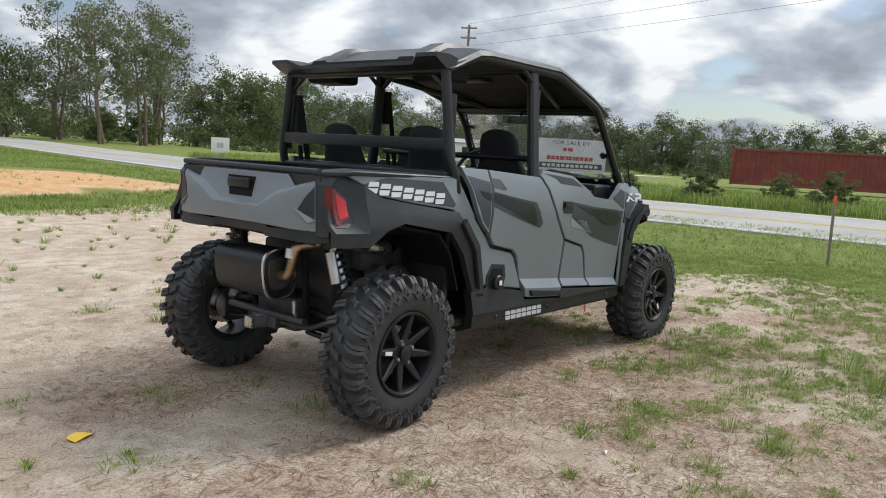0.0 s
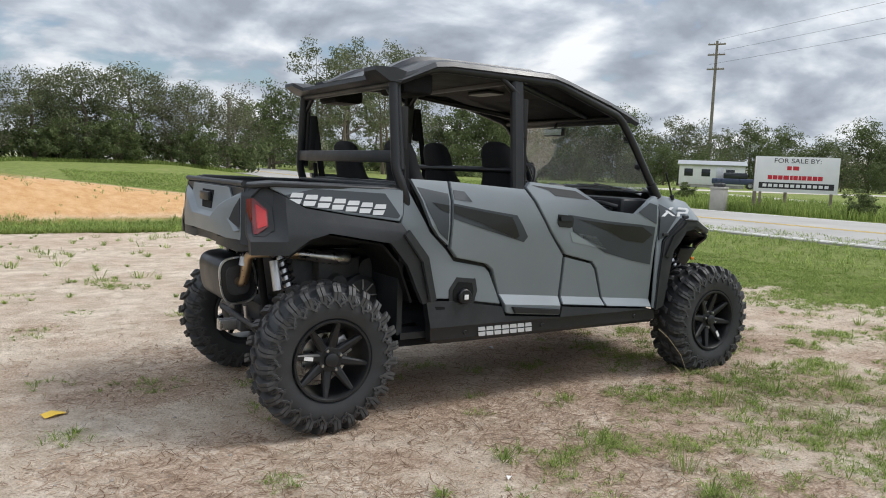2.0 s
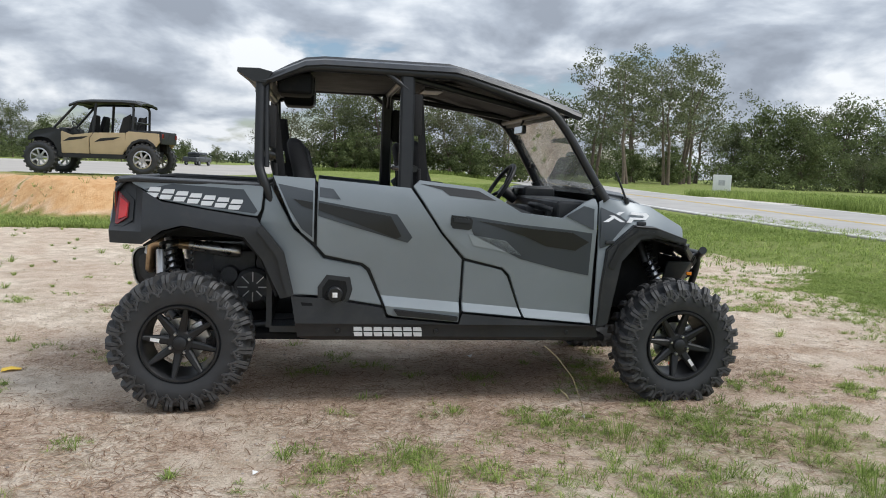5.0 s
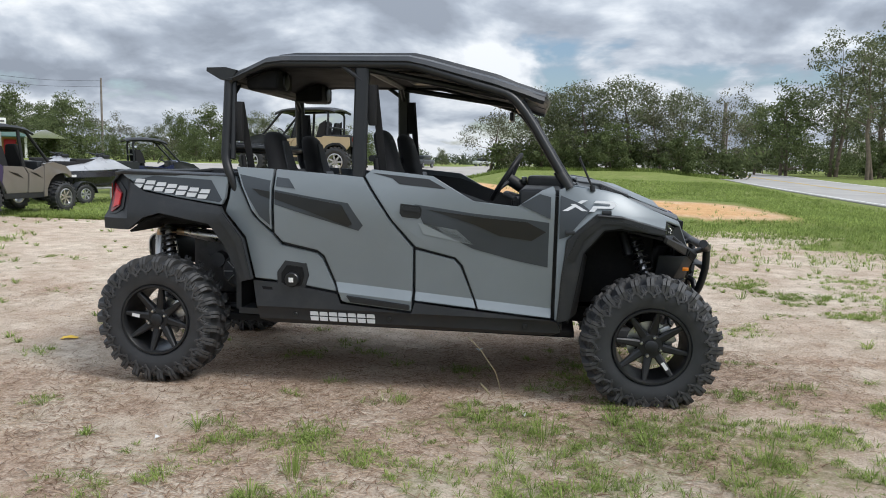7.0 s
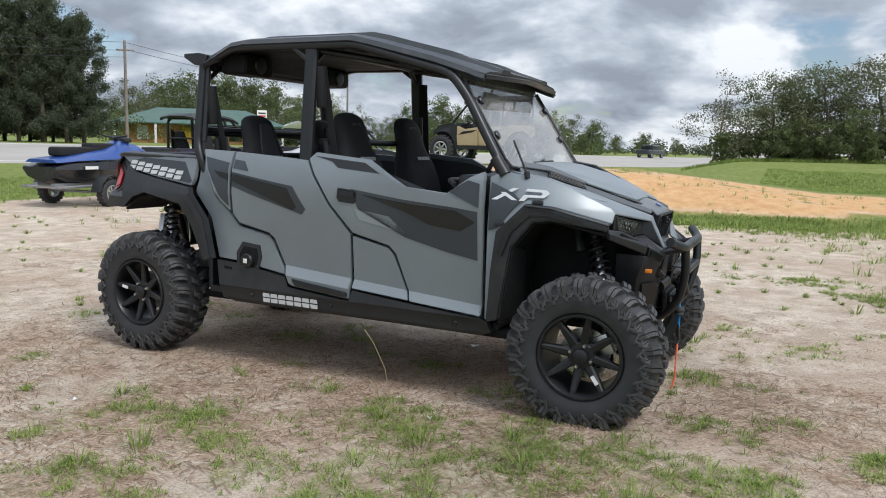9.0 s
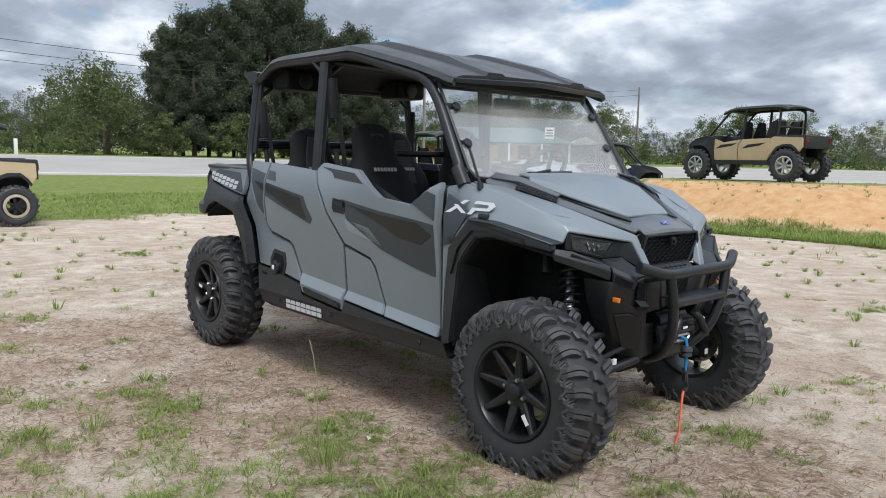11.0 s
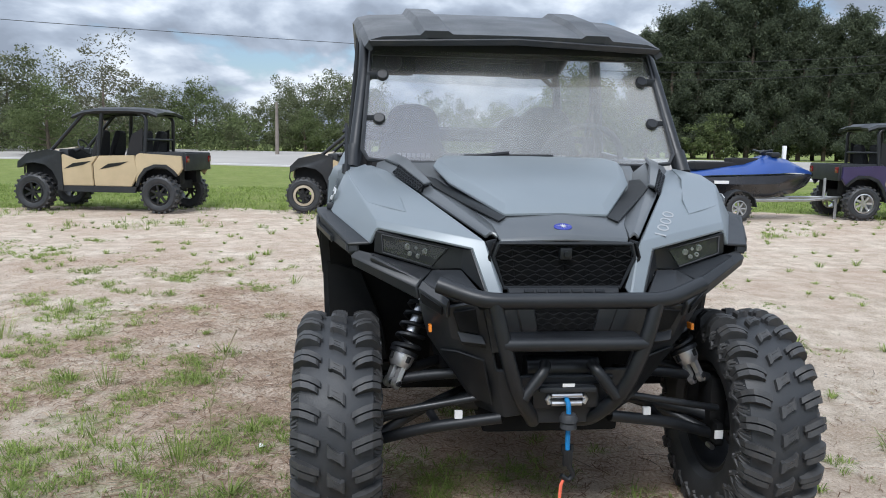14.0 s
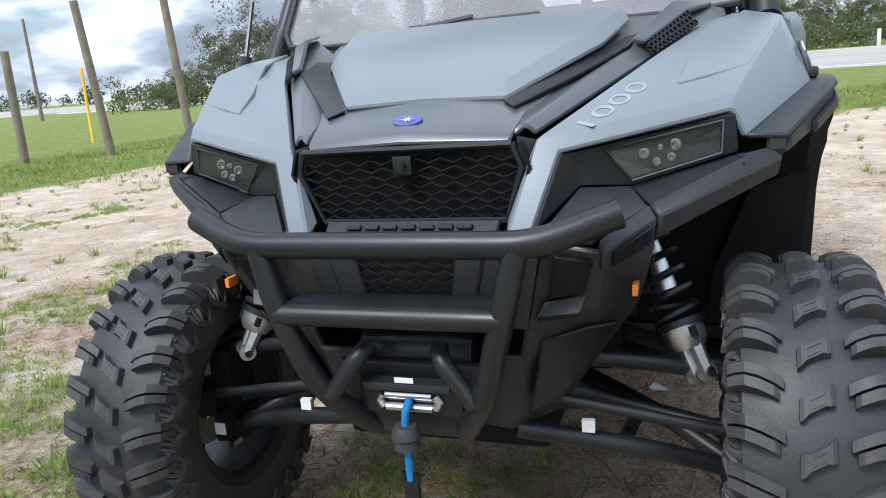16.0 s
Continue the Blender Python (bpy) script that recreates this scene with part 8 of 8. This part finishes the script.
part("cap", block((-0.25, -0.25, 0.72), (0.25, 0.25, 0.80), 0.03), CONCRETE, util)
part("meter", block((-0.17, -0.17, 0.80), (0.17, 0.17, 0.93), 0.06, None, 3), ENGINE, util, "dull grey domed lid")

stake = thing("survey_stake", "thin wooden survey stake with an orange top", "stake", pose(8.7, -0.62, terrain(8.7, -0.62)))
part("shaft", block((-0.012, -0.018, -0.1), (0.012, 0.018, 0.92), 0.002), WOOD, stake)
part("tape", block((-0.015, -0.021, 0.86), (0.015, 0.021, 0.95), 0.004), ORANGE, stake, "orange marker tape")
part("tail", shell([(0.0, -0.03, 0.88), (0.02, -0.045, 0.79), (0.02, -0.025, 0.79), (0.0, -0.015, 0.88)], [(0, 1, 2, 3)], 0.003, ref=(0, 5, 0)), ORANGE, stake)

# red freight container with corrugated sides
c0, c1 = Vector((43.0, 12.6)), Vector((46.2, 0.6))
ang = math.degrees(math.atan2(c1.y - c0.y, c1.x - c0.x))
cont = thing("freight_container", "long dull red freight container with a white panel", "container", pose(c0.x, c0.y, terrain(44, 8) + 0.22, 0, 0, ang) @ Matrix.Diagonal((1, 1, 0.82, 1)))
L = (c1 - c0).length
bm = bmesh.new()
outline = []
n = 44
for k in range(n):
    x = L * k / n
    for dx, dy in ((0.0, 0.0), (0.07, 0.0), (0.11, 0.05), (0.2, 0.05)):
        outline.append((x + dx * L / n / 0.27, dy))
rows = [[bm.verts.new((x, y, z)) for x, y in outline] for z in (0.1, 2.5)]
for p, q, r2, t2 in zip(rows[0], rows[0][1:], rows[1][1:], rows[1]):
    bm.faces.new((p, q, r2, t2))
part("side_wall", bm, CONTAINER, cont, "", 10)
part("frame", join(block((0, -0.02, 2.42), (L, 0.08, 2.58), 0.01), block((0, -0.02, 0.02), (L, 0.08, 0.18), 0.01), block((-0.05, -0.03, 0), (0.12, 0.1, 2.6), 0.01), block((L - 0.12, -0.03, 0), (L + 0.05, 0.1, 2.6), 0.01)), CONTAINER, cont)
part("body", block((0.0, 0.06, 0.05), (L, 2.4, 2.55), 0.01), CONTAINER, cont)
part("white_panel", block((L * 0.66, -0.05, 1.25), (L * 0.97, -0.02, 2.45), 0.005), SIGN_WHITE, cont, "white notice panel")

WIRE = shader("dark_cable", (0.03, 0.03, 0.03), 0.6)
poles = []


def utility_pole(x, y, h, arms, lean=0.0, label="tall grey wooden utility pole", k=1.0, turn=35):
    ob = thing("utility_pole", label, "utility pole", pose(x, y, terrain(x, y), lean, 0, turn), "utility poles")
    part("pole", rod([(0, 0, -0.3), (0, 0, h)], [0.17 * k, 0.11 * k], 10), POLE, ob)
    for z in arms:
        arm = part("crossarm", block((-0.75 * k, -0.06 * k, h - z), (0.75 * k, 0.06 * k, h - z + 0.12 * k), 0.01), WOOD, ob)
        for j in (-0.65, -0.25, 0.25, 0.65):
            part("insulator", rod([(j * k, 0, h - z + 0.1 * k), (j * k, 0, h - z + 0.22 * k)], 0.035 * k, 6), CONCRETE, arm)
    return ob


utility_pole(124.0, 97.2, 28.2, (0.8, 2.8, 5.6), 0, "very tall grey transmission pole with crossarms", 2.2, 118)
utility_pole(-49.8, -0.8, 8.2, ())
utility_pole(-52.4, 46.3, 9.2, (0.9,))
utility_pole(-56.0, 88.6, 10.5, ())
utility_pole(-58.0, -7.5, 4.2, (), 0, "short grey roadside post")
utility_pole(13.5, 47.5, 4.9, ())
utility_pole(-17.8, -73.8, 9.6, ())
utility_pole(-47.2, -54.1, 8.5, ())
cables = thing("overhead_cables", "dark overhead power cables across the sky", "cables")
for p, q in (((124, 97.2, 29.0), (70, -60, 27.5)), ((125, 96.2, 27.0), (71, -60, 25.5)), ((123, 98, 24.2), (69.5, -60, 23.0)), ((-49.8, -0.8, 8.3), (-52.4, 46.3, 9.6)), ((-50.2, -0.8, 7.6), (-52.7, 46.3, 8.9)), ((-50.0, -0.8, 7.0), (-52.4, 46.3, 8.3)), ((-49.8, -0.8, 8.3), (-17.8, -73.8, 9.9)), ((-52.4, 46.3, 9.6), (-56, 88.6, 10.7)), ((-52.0, 46.3, 8.9), (-55.6, 88.6, 10.0))):
    p, q = Vector(p), Vector(q)
    part("cable", rod([p.lerp(q, k / 12) - Vector((0, 0, 1.1 * math.sin(math.pi * k / 12))) for k in range(13)], 0.022, 4), WIRE, cables)

# roadside shop with a green roof beyond the highway
shop = thing("roadside_shop", "low orange-tan shop with a green hipped metal roof", "building", pose(-65.0, 70.0, terrain(-65, 70), 0, 0, 44.5) @ Matrix.Diagonal((1.28, 1, 1.1, 1)))
part("wall", block((-7.6, 0, -0.3), (7.0, 8, 2.3), 0.02), WALL_TAN, shop, "orange-tan wall")
part("roof", shell([(-8.7, -1.6, 2.25), (7.8, -1.6, 2.25), (4.0, 4.0, 4.1), (-4.5, 4.0, 4.1), (7.8, 9.6, 2.25), (-8.7, 9.6, 2.25)], [(0, 1, 2, 3), (1, 4, 2), (4, 5, 3, 2), (5, 0, 3)], 0.12, 0, ref=(0, 4, 0)), ROOF_GREEN, shop, "green metal roof")
for x in (-8.2, -4.6, 1.2, 4.5, 7.3):
    part("porch_post", block((x - 0.1, -1.5, -0.3), (x + 0.1, -1.3, 2.2)), SIGN_WHITE, shop)
for x, w, m in ((-5.8, 1.0, SIGN_WHITE), (-1.0, 2.4, YELLOW), (2.8, 1.2, DARK_GLASS), (4.6, 1.0, DARK_GLASS), (6.2, 1.0, SIGN_RED)):
    part("shop_window" if m is DARK_GLASS else "shop_front_panel", block((x - w / 2, -0.06, 0.4), (x + w / 2, 0.02, 1.9), 0.01), m, shop)
part("annexe_roof", shell([(7.2, -2.4, 2.2), (10.4, -2.4, 2.2), (8.8, -2.4, 3.0), (7.2, 4, 2.2), (10.4, 4, 2.2), (8.8, 4, 3.0)], [(0, 2, 5, 3), (1, 4, 5, 2), (0, 1, 2)], 0.1, 0, ref=(8.8, 1, 0)), ALLOY, shop)
ps = thing("pole_sign", "white sign on a tall post by the shop", "sign", pose(-56.5, 70.4, terrain(-56.5, 70.4), 0, 0, 44) @ Matrix.Scale(1.05, 4))
part("post", rod([(0, 0, -0.2), (0, 0, 4.1)], 0.08, 8), GALV, ps)
part("panel", block((-0.55, -0.08, 2.75), (0.55, 0.08, 4.1), 0.02), SIGN_WHITE, ps)
for k in range(3):
    part("text_bar", block((-0.40, -0.10, 3.05 + k * 0.32), (0.40, -0.08, 3.2 + k * 0.32)), SIGN_RED if k == 1 else SIGN_BLACK, ps)

# leaning timber posts and the yellow guy guard at the lot's edge
for x, y, lean, h in ((-10.9, -11.1, (2.0, 3.0), 3.6), (-9.8, -12.5, (3.0, 4.0), 3.4), (-8.5, -13.7, (-2.0, 4.0), 2.4)):
    p = thing("timber_post", "weathered grey timber post standing in the grass", "post", pose(x, y, terrain(x, y), lean[0], lean[1], 30), "timber posts")
    part("shaft", rod([(0, 0, -0.3), (0, 0, h)], [0.10, 0.085], 10), WOOD, p)
guard = thing("guy_wire_guard", "yellow plastic guy-wire guard in the grass", "guard", pose(-14.4, -17.4, terrain(-14.4, -17.4), 0, -10, 40))
part("tube", rod([(0, 0, -0.1), (0, 0, 2.3)], 0.045, 8), YELLOW, guard)
rs = thing("road_sign", "small green road sign on posts", "sign", pose(-34, -42, terrain(-34, -42), 0, 0, 48))
part("panel", block((-1.0, -0.03, 1.9), (1.0, 0.03, 2.7), 0.02), GREEN_SIGN, rs)
for x in (-0.6, 0.6):
    part("post", block((x - 0.05, 0.03, -0.2), (x + 0.05, 0.1, 2.6)), GALV, rs)
for x, y in ((-60.0, 12.0), (-48.5, 30.5), (-70, -20)):
    ms = thing("marker_post", "short white roadside marker post", "post", pose(x, y, terrain(x, y)), "marker posts")
    part("shaft", block((-0.12, -0.12, -0.1), (0.12, 0.12, 1.2), 0.03), SIGN_WHITE, ms)


def parked_car(label, m, colour):
    """A distant pickup or van."""
    root = thing("car", label, "car", m, "far cars")
    paint = worn("car_paint", colour, 0.3, 0.1, 0.05, 2, 100, 0.02, coat=0.5)
    part("body", block((-2.3, -0.9, 0.45), (2.3, 0.9, 1.05), 0.15, None, 3), paint, root)
    part("cabin", block((-1.2, -0.8, 1.0), (1.2, 0.8, 1.65), 0.2, None, 3), DARK_GLASS, root)
    for x in (-1.45, 1.45):
        for s in (-1, 1):
            small_wheel(root, x, s * 0.82, 0.36, 0.22, None, ALLOY, s)
    return root


parked_car("dark pickup far off on the highway", on_ground(-14.5, 95, 75), (0.03, 0.035, 0.04))
parked_car("white car far off by the road", on_ground(-4.5, 150, 20), (0.6, 0.6, 0.6))
parked_car("white van far off by the road", on_ground(-11, 152, 40), (0.55, 0.56, 0.58))

home = thing("mobile_home", "low white mobile home at the edge of the wood", "building", pose(67.3, 50.9, terrain(67.3, 50.9), 0, 0, -51))
part("wall", block((-3.4, 0, 0.3), (3.4, 3.2, 2.5), 0.03), SIGN_WHITE, home, "white sheet wall")
part("skirt", block((-3.35, 0.05, -0.2), (3.35, 3.1, 0.3)), CONCRETE, home)
part("roof", shell([(-3.6, -0.25, 2.48), (3.6, -0.25, 2.48), (3.6, 1.6, 2.95), (-3.6, 1.6, 2.95), (3.6, 3.45, 2.48), (-3.6, 3.45, 2.48)], [(0, 1, 2, 3), (3, 2, 4, 5)], 0.08, 0, ref=(0, 1.6, 0)), GALV, home, "pale metal roof")
for x in (-2.4, -0.6, 1.9):
    part("window", block((x - 0.45, -0.03, 1.2), (x + 0.45, 0.01, 2.0), 0.01), DARK_GLASS, home)
part("door", block((0.45, -0.03, 0.32), (1.2, 0.01, 2.2), 0.01), ALLOY, home)
parked_car("dark blue car parked before the white mobile home", on_ground(66.2, 47.0, -51), (0.03, 0.045, 0.10))

# litter
scrap = thing("yellow_wrapper", "crumpled yellow wrapper lying on the sand", "litter", pose(-1.12, 0.085, terrain(-1.12, 0.085) + relief(-1.12, 0.085) + 0.006, 0, 0, 20) @ Matrix.Scale(0.62, 4))
part("sheet", shell([(-0.09, -0.05, 0.0), (0.0, -0.06, 0.018), (0.085, -0.04, 0.004), (0.09, 0.035, 0.0), (0.005, 0.05, 0.022), (-0.08, 0.045, 0.01), (0.0, 0.0, 0.03)], [(0, 1, 6, 5), (1, 2, 3, 6), (6, 3, 4), (6, 4, 5)], 0.003, ref=(0, 0, -1)), YELLOW, scrap)
for x, y, k in ((3.05, -2.35, 0.022), (2.1, -1.0, 0.015), (0.45, -1.6, 0.012), (3.9, -2.9, 0.025), (1.75, 0.35, 0.03)):
    w = thing("paper_scrap", "small white paper scrap on the ground", "litter", pose(x, y, terrain(x, y) + relief(x, y) + 0.006, 0, 0, 40 * x), "paper scraps")
    part("sheet", shell([(-k, -k * 0.5, 0), (k, -k * 0.6, 0.01), (k * 0.9, k * 0.6, 0.0), (-k * 0.8, k * 0.5, 0.015)], [(0, 1, 2, 3)], 0.002, ref=(0, 0, -1)), SIGN_WHITE, w)

# ---- grass, weeds, straw and pebbles ----
BLADE = leaf_material("grass_blades", (0.135, 0.20, 0.045), (0.45, 0.54, 0.165))
BLADE_DRY = leaf_material("dry_grass_blades", (0.30, 0.25, 0.15), (0.52, 0.46, 0.30))
STRAW = leaf_material("brown_straw_litter", (0.19, 0.115, 0.075), (0.68, 0.53, 0.39))
PEBBLE = worn("grey_pebbles", (0.34, 0.30, 0.26), 0.9, 0, 0.3, 30, 100, 0.3)


def tuft_field(name, spots, blades, length, wide, flat, material, seed, label, category):
    """Many tufts of curved blades in one mesh: each blade is two tapering quads."""
    g = np.random.default_rng(seed)
    n = len(spots) * blades
    base = np.repeat(np.array([s[:3] for s in spots]), blades, axis=0)
    size = np.repeat(np.array([s[3] for s in spots]), blades)[:, None]
    a = g.random(n) * 2 * np.pi
    out = np.stack([np.cos(a), np.sin(a), np.zeros(n)], axis=1)
    side = np.stack([-np.sin(a), np.cos(a), np.zeros(n)], axis=1)
    base = base + out * (g.random((n, 1)) ** 0.7) * size * length * 0.45
    ln = size * length * (0.45 + 0.75 * g.random((n, 1)))
    tip_out = flat * (0.35 + 0.9 * g.random((n, 1)))
    up = np.array([[0, 0, 1.0]])
    mid = base + (out * tip_out * 0.42 + up * 0.62) * ln
    tip = base + (out * tip_out * 1.05 + up * (0.85 - 0.35 * np.minimum(tip_out, 1.4))) * ln
    w = wide * (0.6 + 0.8 * g.random((n, 1)))
    v = np.stack([base - side * w, base + side * w, mid + side * w * 0.75, mid - side * w * 0.75, tip], axis=1).reshape(-1, 3)
    faces = []
    for i in range(n):
        k = i * 5
        faces.append((k, k + 1, k + 2, k + 3))
        faces.append((k + 3, k + 2, k + 4))
    me = bpy.data.meshes.new(name)
    me.from_pydata(v.tolist(), [], faces)
    me.materials.append(material)
    return tagged(new(name, me), label, category, "", "stuff")


g = np.random.default_rng(21)
near, mids, dry = [], [], []
# clumps of tufts with bare sand between them
for _ in range(14000):
    x, y = g.uniform(-5.5, 8.5), g.uniform(-6.5, 4.5)
    c = grass_cover(x, y)
    if c < 0.12 and g.random() > 0.05 or g.random() > 0.08 + 0.9 * c * c:
        continue
    wide, big = g.uniform(0.02, 0.19), g.uniform(0.5, 1.3)
    for _ in range(int(2 + wide * 52)):
        a, d = g.random() * 6.28, wide * g.random() ** 0.6
        px, py = x + 1.3 * d * math.cos(a), y + d * math.sin(a)
        near.append((px, py, terrain(px, py) + relief(px, py) - 0.004, big * g.uniform(0.6, 1.1) * (1.15 - 0.5 * d / wide)))
for _ in range(1500):
    x, y = g.uniform(-5.5, 8.5), g.uniform(-6.5, 4.5)
    dry.append((x, y, terrain(x, y) + relief(x, y) - 0.004, g.uniform(0.4, 1.1)))
for _ in range(52000):
    x, y = g.uniform(-19, 14), g.uniform(-15, 17)
    if -5.5 < x < 8.5 and -6.5 < y < 4.5 or mound(x, y) > 0.1 and g.random() < 0.93:
        continue
    c = grass_cover(x, y)
    if c > 0.3 and g.random() < c * 0.75:
        mids.append((x, y, terrain(x, y) + relief(x, y) - 0.01, g.uniform(0.7, 1.7)))
    elif g.random() < 0.012:
        dry.append((x, y, terrain(x, y) + relief(x, y) - 0.004, g.uniform(0.8, 1.6)))
tuft_field("grass_tufts", near, 13, 0.058, 0.0018, 1.4, BLADE, 31, "low green grass growing in loose patches on the sand", "grass")
tuft_field("rough_grass", mids, 8, 0.09, 0.0042, 1.3, BLADE, 32, "rough green grass at the lot's edges", "grass")
field = []
for _ in range(15000):
    x, y = g.uniform(2.0, 11.6), g.uniform(9, 34)
    if mound(x, y) < 0.1:
        field.append((x, y, terrain(x, y) + relief(x, y) - 0.01, g.uniform(0.6, 1.5)))
tuft_field("field_grass", field, 7, 0.10, 0.0055, 1.3, BLADE, 37, "uneven green grass of the sloping field", "grass")
tuft_field("dry_tufts", dry, 12, 0.045, 0.0009, 2.2, BLADE_DRY, 33, "small straw-coloured dead tufts on the sand", "grass")
weeds = []
for _ in range(620):
    x, y = g.uniform(-9.5, 8), g.uniform(-8, 10)
    if abs(y) > 1.0 or x < -1.2 or x > 3.6:
        weeds.append((x, y, terrain(x, y) + relief(x, y), 0.45 + 0.75 * g.random() ** 2))
tuft_field("leafy_weeds", weeds, 30, 0.095, 0.0028, 1.25, BLADE, 34, "scattered low grey-green weeds on the bare sand", "weeds")
tall_grass = [(-0.6, -2.75, 0, 0.8), (5.3, -2.6, 0, 0.8), (2.55, -2.3, 0, 1.0), (3.0, -2.05, 0, 0.9), (1.95, -2.55, 0, 0.9), (0.15, -2.9, 0, 1.1), (4.05, -2.05, 0, 0.8), (3.15, -1.45, 0, 0.7), (2.2, -1.3, 0, 0.8), (1.2, -1.9, 0, 0.7), (4.9, -1.4, 0, 0.9)]
tuft_field("tall_grass", [(x, y, terrain(x, y) + relief(x, y), k) for x, y, _, k in tall_grass], 70, 0.20, 0.0014, 0.75, BLADE, 35, "tall thin grass clumps with seed stalks", "grass")
verge = []
for _ in range(15000):
    x, y = g.uniform(20.3, 27), g.uniform(-6, 34)
    verge.append((x, y, terrain(x, y), g.uniform(0.6, 1.5)))
for _ in range(3000):
    x, y = g.uniform(-3, 13), g.uniform(41.5, 45)
    verge.append((x, y, terrain(x, y), g.uniform(0.3, 1.0)))
bank = []
for _ in range(5200):
    x, y = g.uniform(-9, 4), 9.9 + 1.5 * g.random() ** 1.6
    bank.append((x, y, terrain(x, y) + relief(x, y) - 0.01, g.uniform(0.5, 1.5)))
tuft_field("bank_grass", bank, 9, 0.12, 0.0045, 1.0, BLADE, 38, "ragged green grass at the foot of the orange bank", "grass")
tuft_field("tall_verge_grass", verge, 7, 0.36, 0.009, 0.6, BLADE, 36, "uncut tall verge grass", "grass")


def litter_field(name, count, box, length, material, seed, label, category):
    """Fallen straw and twigs lying flat, one mesh."""
    g = np.random.default_rng(seed)
    v, f = [], []
    for _ in range(count):
        x, y = g.uniform(box[0], box[1]), g.uniform(box[2], box[3])
        if g.random() > 0.12 + 0.88 * straw_cover(x, y):
            continue
        a, ln, w = g.random() * 6.28, length * g.uniform(0.3, 1.3), g.uniform(0.0009, 0.0024)
        dx, dy = math.cos(a), math.sin(a)
        bend = g.uniform(-0.2, 0.2)
        pts = [(x - dx * ln, y - dy * ln), (x - dy * bend * ln, y + dx * bend * ln), (x + dx * ln, y + dy * ln)]
        k = len(v)
        for j, (px, py) in enumerate(pts):
            z = terrain(px, py) + relief(px, py) + 0.004 + (0.006 * g.random())
            v += [(px - dy * w, py + dx * w, z), (px + dy * w, py - dx * w, z + 0.0012)]
        f += [(k, k + 1, k + 3, k + 2), (k + 2, k + 3, k + 5, k + 4)]
    me = bpy.data.meshes.new(name)
    me.from_pydata(v, [], f)
    me.materials.append(material)
    return tagged(new(name, me), label, category, "", "stuff")


litter_field("straw_litter", 115000, (-3.6, 6.0, -4.8, 2.4), 0.030, STRAW, 41, "fallen brown straw and pine needles on the sand", "litter")
litter_field("twigs", 500, (-5.0, 7.0, -5.0, 4.0), 0.09, BARK, 42, "small dark twigs on the sand", "litter")


def pebble_field():
    g = np.random.default_rng(43)
    v, f = [], []
    for _ in range(2600):
        x, y = g.uniform(-4.5, 6.5), g.uniform(-4.6, 3.0)
        r = 0.003 + 0.009 * g.random() ** 3
        z = terrain(x, y) + relief(x, y)
        k = len(v)
        a = g.random() * 6.28
        v += [(x, y, z + r * 0.7)] + [(x + r * g.uniform(0.8, 1.3) * math.cos(a + j * 1.257), y + r * g.uniform(0.8, 1.3) * math.sin(a + j * 1.257), z + r * 0.1) for j in range(5)]
        f += [(k, k + 1 + j, k + 1 + (j + 1) % 5) for j in range(5)]
    me = bpy.data.meshes.new("pebbles")
    me.from_pydata(v, [], f)
    me.materials.append(PEBBLE)
    return tagged(new("pebbles", me), "small grey and brown pebbles on the sand", "pebbles", "", "stuff")


pebble_field()
# roadside bushes beyond the side road
for x, y, k in ((21.8, 6.2, 0.32), (22.6, 2.4, 0.34), (23.5, -0.8, 0.28), (21.2, 8.6, 0.26), (24.5, 4.4, 0.3), (25.5, -3.5, 0.34), (22.8, 16.5, 0.24)):
    b = copy_thing(young, pose(x, y, terrain(x, y), 0, 0, x * 37))
    b.matrix_basis = pose(x, y, terrain(x, y), 0, 0, x * 37) @ Matrix.Diagonal((k * 1.1, k * 1.1, k, 1))
# the stalk that leans across the sill
stalk = thing("grass_stalk", "single dry seed stalk leaning beside the sill", "grass stalk", pose(1.98, -1.22, terrain(1.98, -1.22)))
part("stem", rod([(0.05, 0.0, 0), (0.03, 0.0, 0.14), (-0.02, 0.03, 0.28), (-0.10, 0.06, 0.38), (-0.16, 0.08, 0.43)], [0.0025, 0.0022, 0.002, 0.002, 0.003], 5), BLADE_DRY, stalk)
part("seed_head", rod([(-0.04, 0.0, 0.17), (-0.06, 0.0, 0.2), (-0.09, 0.01, 0.225)], [0.002, 0.006, 0.002], 5), BLADE_DRY, stalk)
